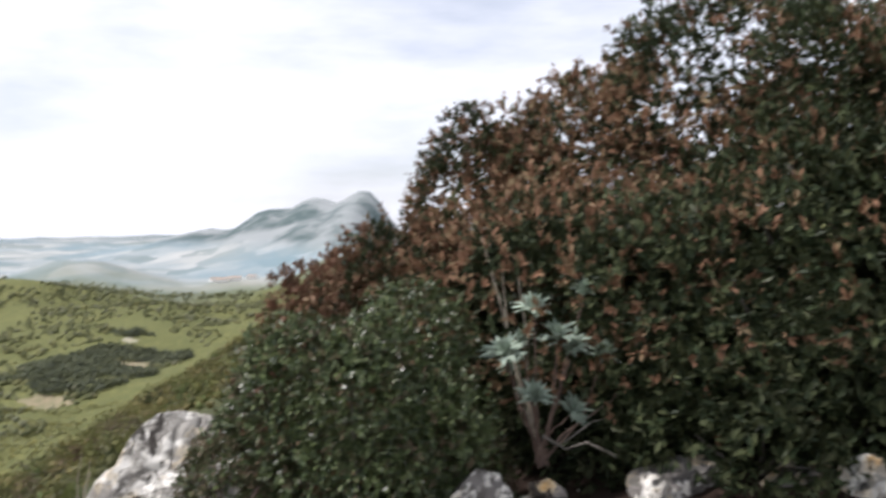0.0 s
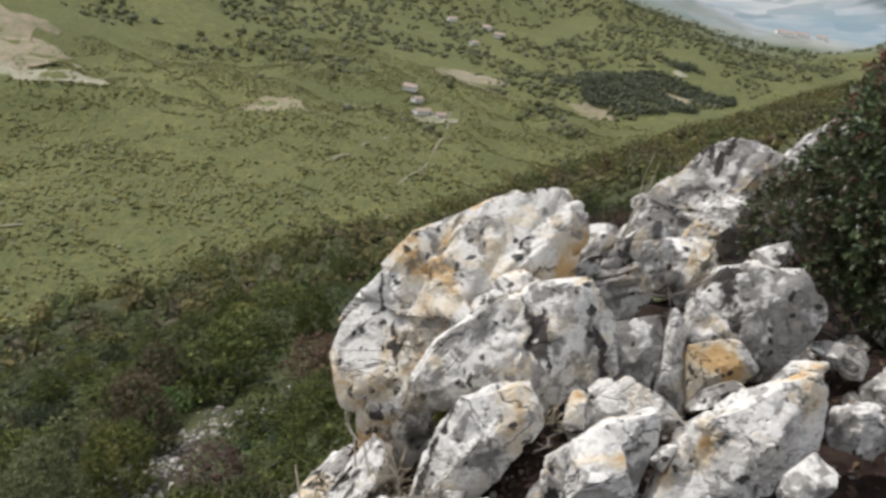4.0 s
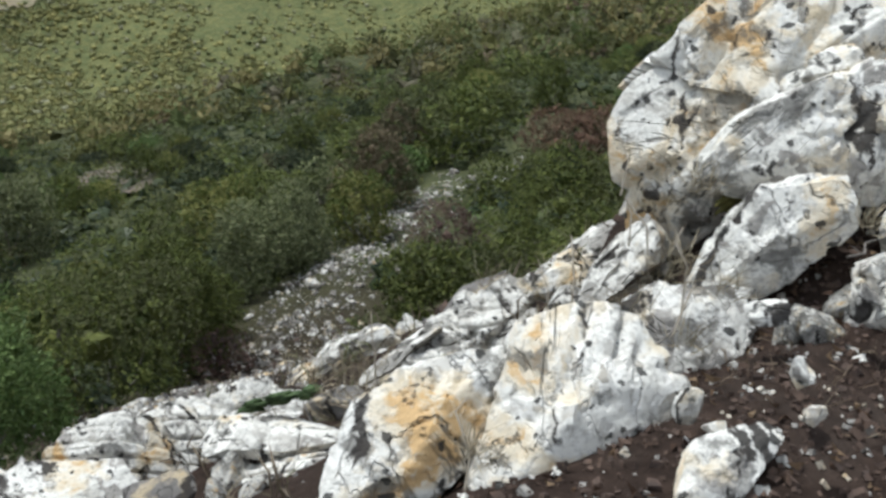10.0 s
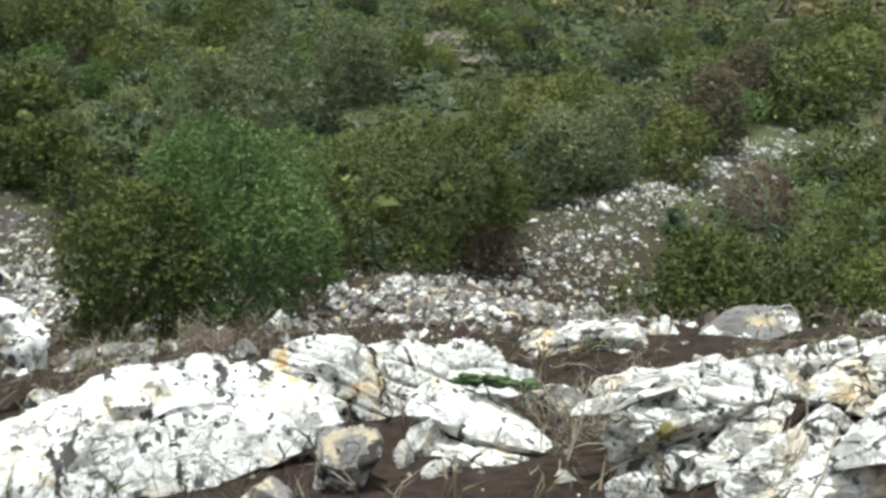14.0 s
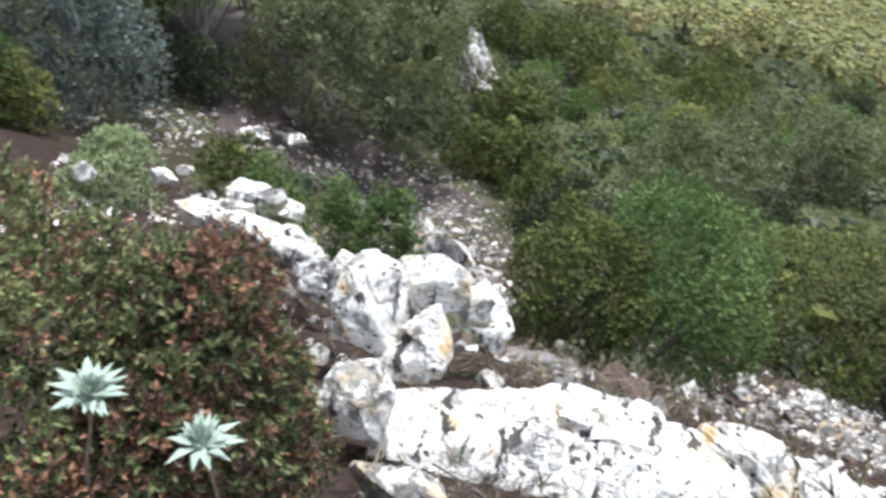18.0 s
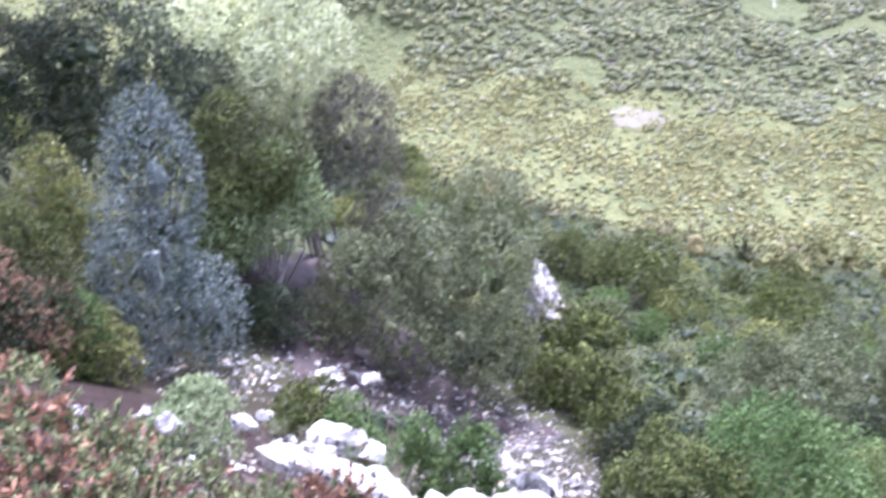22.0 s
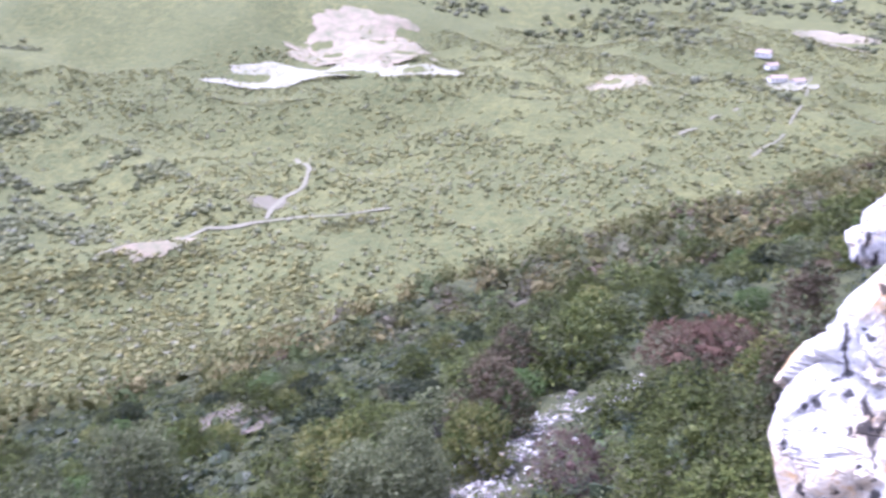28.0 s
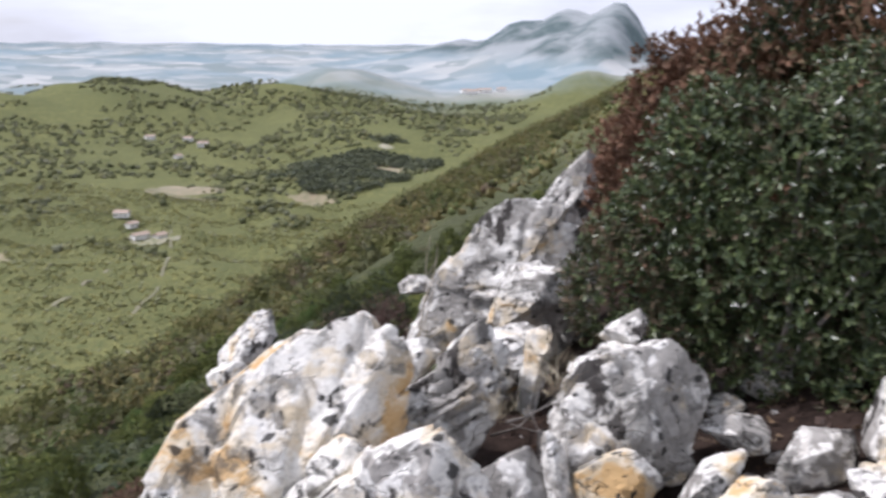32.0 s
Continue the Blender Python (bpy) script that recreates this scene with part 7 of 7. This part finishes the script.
tuft((-3.83, 0.46, -2.66), 0.20, 38, 113, dry_grass, "tuft of dry straw-coloured grass among rocks", 0.6)
tuft((-3.66, 0.00, -2.54), 0.20, 38, 114, dry_grass, "tuft of dry straw-coloured grass among rocks", 0.6)
tuft((-3.71, 0.73, -2.60), 0.20, 38, 115, dry_grass, "tuft of dry straw-coloured grass among rocks", 0.6)
tuft((-3.32, -0.21, -2.27), 0.18, 38, 116, dry_grass, "tuft of dry straw-coloured grass among rocks", 0.6)
tuft((-2.51, 2.07, -1.77), 0.18, 38, 117, dry_grass, "tuft of dry straw-coloured grass among rocks", 0.6)
tuft((-2.28, 1.88, -1.62), 0.16, 38, 118, dry_grass, "tuft of dry straw-coloured grass among rocks", 0.6)
tuft((-1.98, 0.19, -1.24), 0.10, 38, 119, dry_grass, "tuft of dry straw-coloured grass among rocks", 0.6)
tuft((-1.97, -0.19, -1.21), 0.10, 38, 120, dry_grass, "tuft of dry straw-coloured grass among rocks", 0.6)
tuft((-2.72, 2.39, -1.85), 0.16, 38, 121, dry_grass, "tuft of dry straw-coloured grass among rocks", 0.6)
tuft((-3.15, -0.85, -1.74), 0.14, 38, 122, dry_grass, "tuft of dry straw-coloured grass among rocks", 0.6)
tuft((-3.66, -1.52, -2.17), 0.16, 38, 123, dry_grass, "tuft of dry straw-coloured grass among rocks", 0.6)
tuft((-3.30, -0.65, -1.92), 0.16, 38, 124, dry_grass, "tuft of dry straw-coloured grass among rocks", 0.6)
tuft((-3.98, 0.04, -2.97), 0.20, 38, 125, dry_grass, "tuft of dry straw-coloured grass among rocks", 0.6)
tuft((-4.11, 0.35, -3.12), 0.20, 38, 126, dry_grass, "tuft of dry straw-coloured grass among rocks", 0.6)
tuft((-3.98, -0.19, -2.97), 0.16, 38, 127, dry_grass, "tuft of dry straw-coloured grass among rocks", 0.6)
tuft((-0.93, 2.85, 0.49), 0.10, 38, 128, dry_grass, "tuft of dry straw-coloured grass among rocks", 0.6)
tuft((-0.88, 2.34, 0.36), 0.08, 38, 129, dry_grass, "tuft of dry straw-coloured grass among rocks", 0.6)
tuft((-0.85, 2.09, 0.32), 0.08, 38, 130, dry_grass, "tuft of dry straw-coloured grass among rocks", 0.6)
tuft((-1.27, 2.04, 0.19), 0.11, 38, 131, dry_grass, "tuft of dry straw-coloured grass among rocks", 0.6)
tuft((-1.16, 2.39, 0.47), 0.08, 38, 132, dry_grass, "tuft of dry straw-coloured grass among rocks", 0.6)
tuft((-0.78, 2.92, 0.55), 0.10, 38, 133, dry_grass, "tuft of dry straw-coloured grass among rocks", 0.6)
tuft((-1.52, 4.13, 0.20), 0.12, 38, 134, dry_grass, "tuft of dry straw-coloured grass among rocks", 0.6)
tuft((-1.48, 3.42, 0.35), 0.08, 38, 135, dry_grass, "tuft of dry straw-coloured grass among rocks", 0.6)
tuft((-0.91, 3.75, 0.31), 0.10, 38, 136, dry_grass, "tuft of dry straw-coloured grass among rocks", 0.6)
tuft((-2.58, 1.95, -1.83), 0.16, 38, 137, dry_grass, "tuft of dry straw-coloured grass among rocks", 0.6)
tuft((-2.39, 2.15, -1.60), 0.16, 38, 138, dry_grass, "tuft of dry straw-coloured grass among rocks", 0.6)
tuft((-2.28, 1.93, -1.52), 0.14, 38, 139, dry_grass, "tuft of dry straw-coloured grass among rocks", 0.6)
tuft((-5.49, -3.27, -4.11), 0.24, 38, 140, dry_grass, "tuft of dry straw-coloured grass among rocks", 0.6)
tuft((-5.67, -3.76, -4.38), 0.24, 38, 141, dry_grass, "tuft of dry straw-coloured grass among rocks", 0.6)
tuft((-4.03, -1.81, -2.57), 0.18, 38, 142, dry_grass, "tuft of dry straw-coloured grass among rocks", 0.6)
tuft((-3.54, -0.72, -2.26), 0.16, 70, 200, LEAF["pale"][0], "tuft of fresh yellow-green grass among rocks", 0.6)
tuft((-3.72, -0.80, -2.36), 0.16, 70, 201, LEAF["pale"][0], "tuft of fresh yellow-green grass among rocks", 0.6)
tuft((-3.45, -0.73, -2.05), 0.16, 70, 202, LEAF["pale"][0], "tuft of fresh yellow-green grass among rocks", 0.6)
tuft((-3.35, -0.57, -2.03), 0.16, 70, 203, LEAF["pale"][0], "tuft of fresh yellow-green grass among rocks", 0.6)
tuft((-4.87, -2.23, -3.33), 0.16, 70, 204, LEAF["pale"][0], "tuft of fresh yellow-green grass among rocks", 0.6)
tuft((-5.02, -2.61, -3.58), 0.16, 70, 205, LEAF["pale"][0], "tuft of fresh yellow-green grass among rocks", 0.6)
tuft((-5.89, -3.83, -4.45), 0.16, 70, 206, LEAF["pale"][0], "tuft of fresh yellow-green grass among rocks", 0.6)
cushion((-2.64, 1.49, -1.57), 0.153, 0.084, 0.053, (-47, -0, 76), 1, moss, "cushion of green moss on furrowed limestone")
cushion((-2.60, 1.61, -1.55), 0.179, 0.098, 0.049, (-47, -0, 76), 21, moss, "cushion of green moss on furrowed limestone")
cushion((-2.55, 1.71, -1.53), 0.128, 0.070, 0.053, (-47, -0, 76), 31, moss, "cushion of green moss on furrowed limestone")
cushion((-1.90, 1.85, -0.87), 0.055, 0.030, 0.058, (-40, -11, 61), 2, moss_ochre, "ochre moss on grey limestone")
cushion((-1.31, 2.32, 0.06), 0.104, 0.057, 0.055, (-46, -29, 79), 3, moss_ochre, "ochre moss patch on limestone")
cushion((-1.96, 2.13, -1.08), 0.125, 0.069, 0.073, (-48, -10, 86), 4, moss_ochre, "ochre moss on grey limestone")
cushion((-2.06, 2.09, -1.25), 0.119, 0.065, 0.057, (-48, -10, 86), 5, moss, "green moss on grey limestone")
twig((-1.04, 3.27, 0.25), (-0.89, 3.53, 0.29), 0.0050, 1, "grey dead twig lying on the rocks", "dead_twig")
twig((-0.89, 2.77, 0.53), (-0.77, 2.93, 0.58), 0.0040, 2, "grey dead twig lying on the rocks", "dead_twig")
twig((-0.82, 1.96, 0.31), (-0.81, 2.10, 0.32), 0.0040, 3, "grey dead twig lying on the rocks", "dead_twig")
twig((-2.09, -0.33, -1.24), (-2.00, 0.13, -1.23), 0.0060, 4, "grey dead twig lying on the rocks", "dead_twig")
twig((-1.92, -0.04, -1.14), (-1.86, 0.40, -1.07), 0.0050, 5, "grey dead twig lying on the rocks", "dead_twig")
twig((-1.95, -0.46, -1.17), (-2.10, -0.07, -1.27), 0.0040, 6, "grey dead twig lying on the rocks", "dead_twig")
twig((-0.95, 1.48, 0.16), (-0.98, 1.64, 0.21), 0.0030, 7, "grey dead twig lying on the rocks", "dead_twig")
twig((0.60, 3.81, 0.84), (0.88, 3.66, 0.79), 0.0060, 8, "grey dead twig lying on the rocks", "dead_twig")
twig((-16.42, -12.53, -7.82), (-16.13, -11.83, -8.02), 0.0500, 9, "bare white forked dead tree among shrubs", "dead_tree")
twig((-14.98, -9.74, -10.63), (-16.34, -9.69, -9.46), 0.0600, 10, "bare pale forked dead tree among shrubs", "dead_tree")
twig((-15.09, -10.11, -9.84), (-15.73, -10.19, -9.49), 0.0400, 11, "bare pale dead tree among shrubs", "dead_tree")
twig((-17.84, -14.45, -8.78), (-19.01, -15.00, -7.09), 0.1000, 12, "bare grey dead tree among dark ones", "dead_tree")

# tangles of dead heather stems against the foot of the flat boulder
dead_stem = leafy("dead_stems", [(0.045, 0.032, 0.026), (0.09, 0.068, 0.055), (0.15, 0.12, 0.095)], 0.85)
rs = np.random.RandomState(404)
for k in range(11):
    x, y = -2.0 - 0.16 * rs.uniform(), -0.12 + 0.085 * k + 0.05 * rs.uniform()
    tuft((x, y, float(height(x, y)) - 0.01), rs.uniform(0.13, 0.22), 55, 410 + k, dead_stem, "tangle of dead brown heather stems below a boulder", 1.0, 0.003, "dead_tangle")

# crumbs of soil, leaf litter and gravel on the ledge and between the rocks
rs = np.random.RandomState(401)
pieces, index = [], []
for k in range(5200):
    x, y = (rs.uniform(-1.0, -0.1), rs.uniform(0.9, 2.6)) if k < 3600 else (rs.uniform(-2.9, 0.8), rs.uniform(-0.9, 4.2))
    s = min(0.016, rs.lognormal(-5.1, 0.5))
    g = GRIDS.setdefault(1, cube_grid(1))
    v = g[0] * rs.uniform(0.5, 1.0, (8, 3)) * np.array([1, 0.8, 0.55]) * s
    m = np.array(Euler(rs.uniform(-1, 1, 3).tolist()).to_matrix())
    pieces.append((v @ m.T + np.array([x, y, float(height(x, y)) + 0.2 * s]), g[1]))
    index += [0 if k % 23 == 0 else 1 if k % 9 == 0 else 2] * 6
v, q = joined(pieces)
litter = plain("leaf_litter", (0.025, 0.015, 0.011), (0.10, 0.062, 0.042), 18.0)
tagged(new("soil_crumbs", mesh_of("soil_crumbs", v, q, [stone_white, stone_grey, litter], index)), "dark soil crumbs, litter and gravel", "soil", kind="stuff")

# fallen leaves, rootlets and bits of bark lying on the dark soil
n = 1500
x, y = rs.uniform(-1.0, 0.9, n), rs.uniform(0.9, 3.6, n)
p = np.stack([x, y, height(x, y) + 0.006], -1)
d = rs.normal(size=(n, 3)) * np.array([1, 1, 0.22])
d /= np.linalg.norm(d, axis=1, keepdims=True)
v, q = leaves(p, d, 1, 0.03, 0.012, (0.0, 0.3), rs, curl=0.5, jitter=0.6)
fallen = leafy("fallen_leaf", [(0.05, 0.03, 0.02), (0.12, 0.075, 0.045), (0.2, 0.14, 0.085)], 0.8)
tagged(new("fallen_leaves", mesh_of("fallen_leaves", v, q, fallen)), "brown fallen leaves and bark on dark soil", "litter", kind="stuff")
n = 1100
x, y = rs.uniform(-1.0, 0.9, n), rs.uniform(0.9, 3.6, n)
keep = fbm(x / 0.35, y / 0.35, 3, 71) > 0.1
p = np.stack([x, y, height(x, y) - 0.004], -1)[keep]
d = rs.normal(size=p.shape) * np.array([1, 1, 0.5]) + np.array([0, 0, 0.35])
d /= np.linalg.norm(d, axis=1, keepdims=True)
v, q = leaves(p, d, 4, 0.07, 0.0025, (0.0, 0.8), rs, curl=0.5, jitter=0.5)
tagged(new("rootlets", mesh_of("rootlets", v, q, leafy("rootlet", [(0.08, 0.055, 0.04), (0.16, 0.12, 0.085), (0.24, 0.19, 0.13)], 0.85))), "thin dry rootlets and dead grass on dark soil", "grass", kind="stuff")

# dead grass, litter and chips of stone on the steep bank below the brink
n = 5200
x, y = -rs.uniform(1.6, 10.5, n), rs.uniform(-6.0, 8.5, n)
keep = (fbm(x / 1.1, y / 1.1, 3, 61) > -0.35) & ~near_scree(x, y, -0.45)
x, y = x[keep], y[keep]
p = np.stack([x, y, height(x, y)], -1)
d = rs.normal(size=p.shape) * np.array([0.75, 0.75, 0.2]) + np.array([-0.25, 0, 1.0])
d /= np.linalg.norm(d, axis=1, keepdims=True)
near_grass = leafy("dead_grass", [(0.10, 0.08, 0.06), (0.17, 0.135, 0.095), (0.24, 0.2, 0.14), (0.11, 0.115, 0.05)], 0.85)
v, q = leaves(p, d, 5, 0.15, 0.008, (0.05, 0.9), rs, curl=0.3, jitter=0.6)
tagged(new("dead_grass", mesh_of("dead_grass", v, q, near_grass)), "matted brown dead grass on the stony bank", "grass", kind="stuff")
pieces, index = [], []
for k in range(3800):
    x, y = -rs.uniform(1.6, 11.0), rs.uniform(-8.0, 8.5)
    s = min(0.16, rs.lognormal(-3.4, 0.6)) * (0.3 if x > -3.2 else 1.0)
    g = GRIDS.setdefault(1, cube_grid(1))
    v = g[0] * rs.uniform(0.5, 1.0, (8, 3)) * np.array([1, 0.75, 0.5]) * s
    m = np.array(Euler(rs.uniform(-0.7, 0.7, 2).tolist() + [rs.uniform(0, 6.3)]).to_matrix())
    pieces.append((v @ m.T + np.array([x, y, float(height(x, y)) + 0.2 * s]), g[1]))
    index += [(2, 3, 3, 1, 0, 3, 2)[k % 7]] * 6
v, q = joined(pieces)
tagged(new("stone_chips", mesh_of("stone_chips", v, q, [stone_grey, stone_scree, stone_dirty_shaded, litter], index)), "stone chips and litter on the bank", "gravel", kind="stuff")
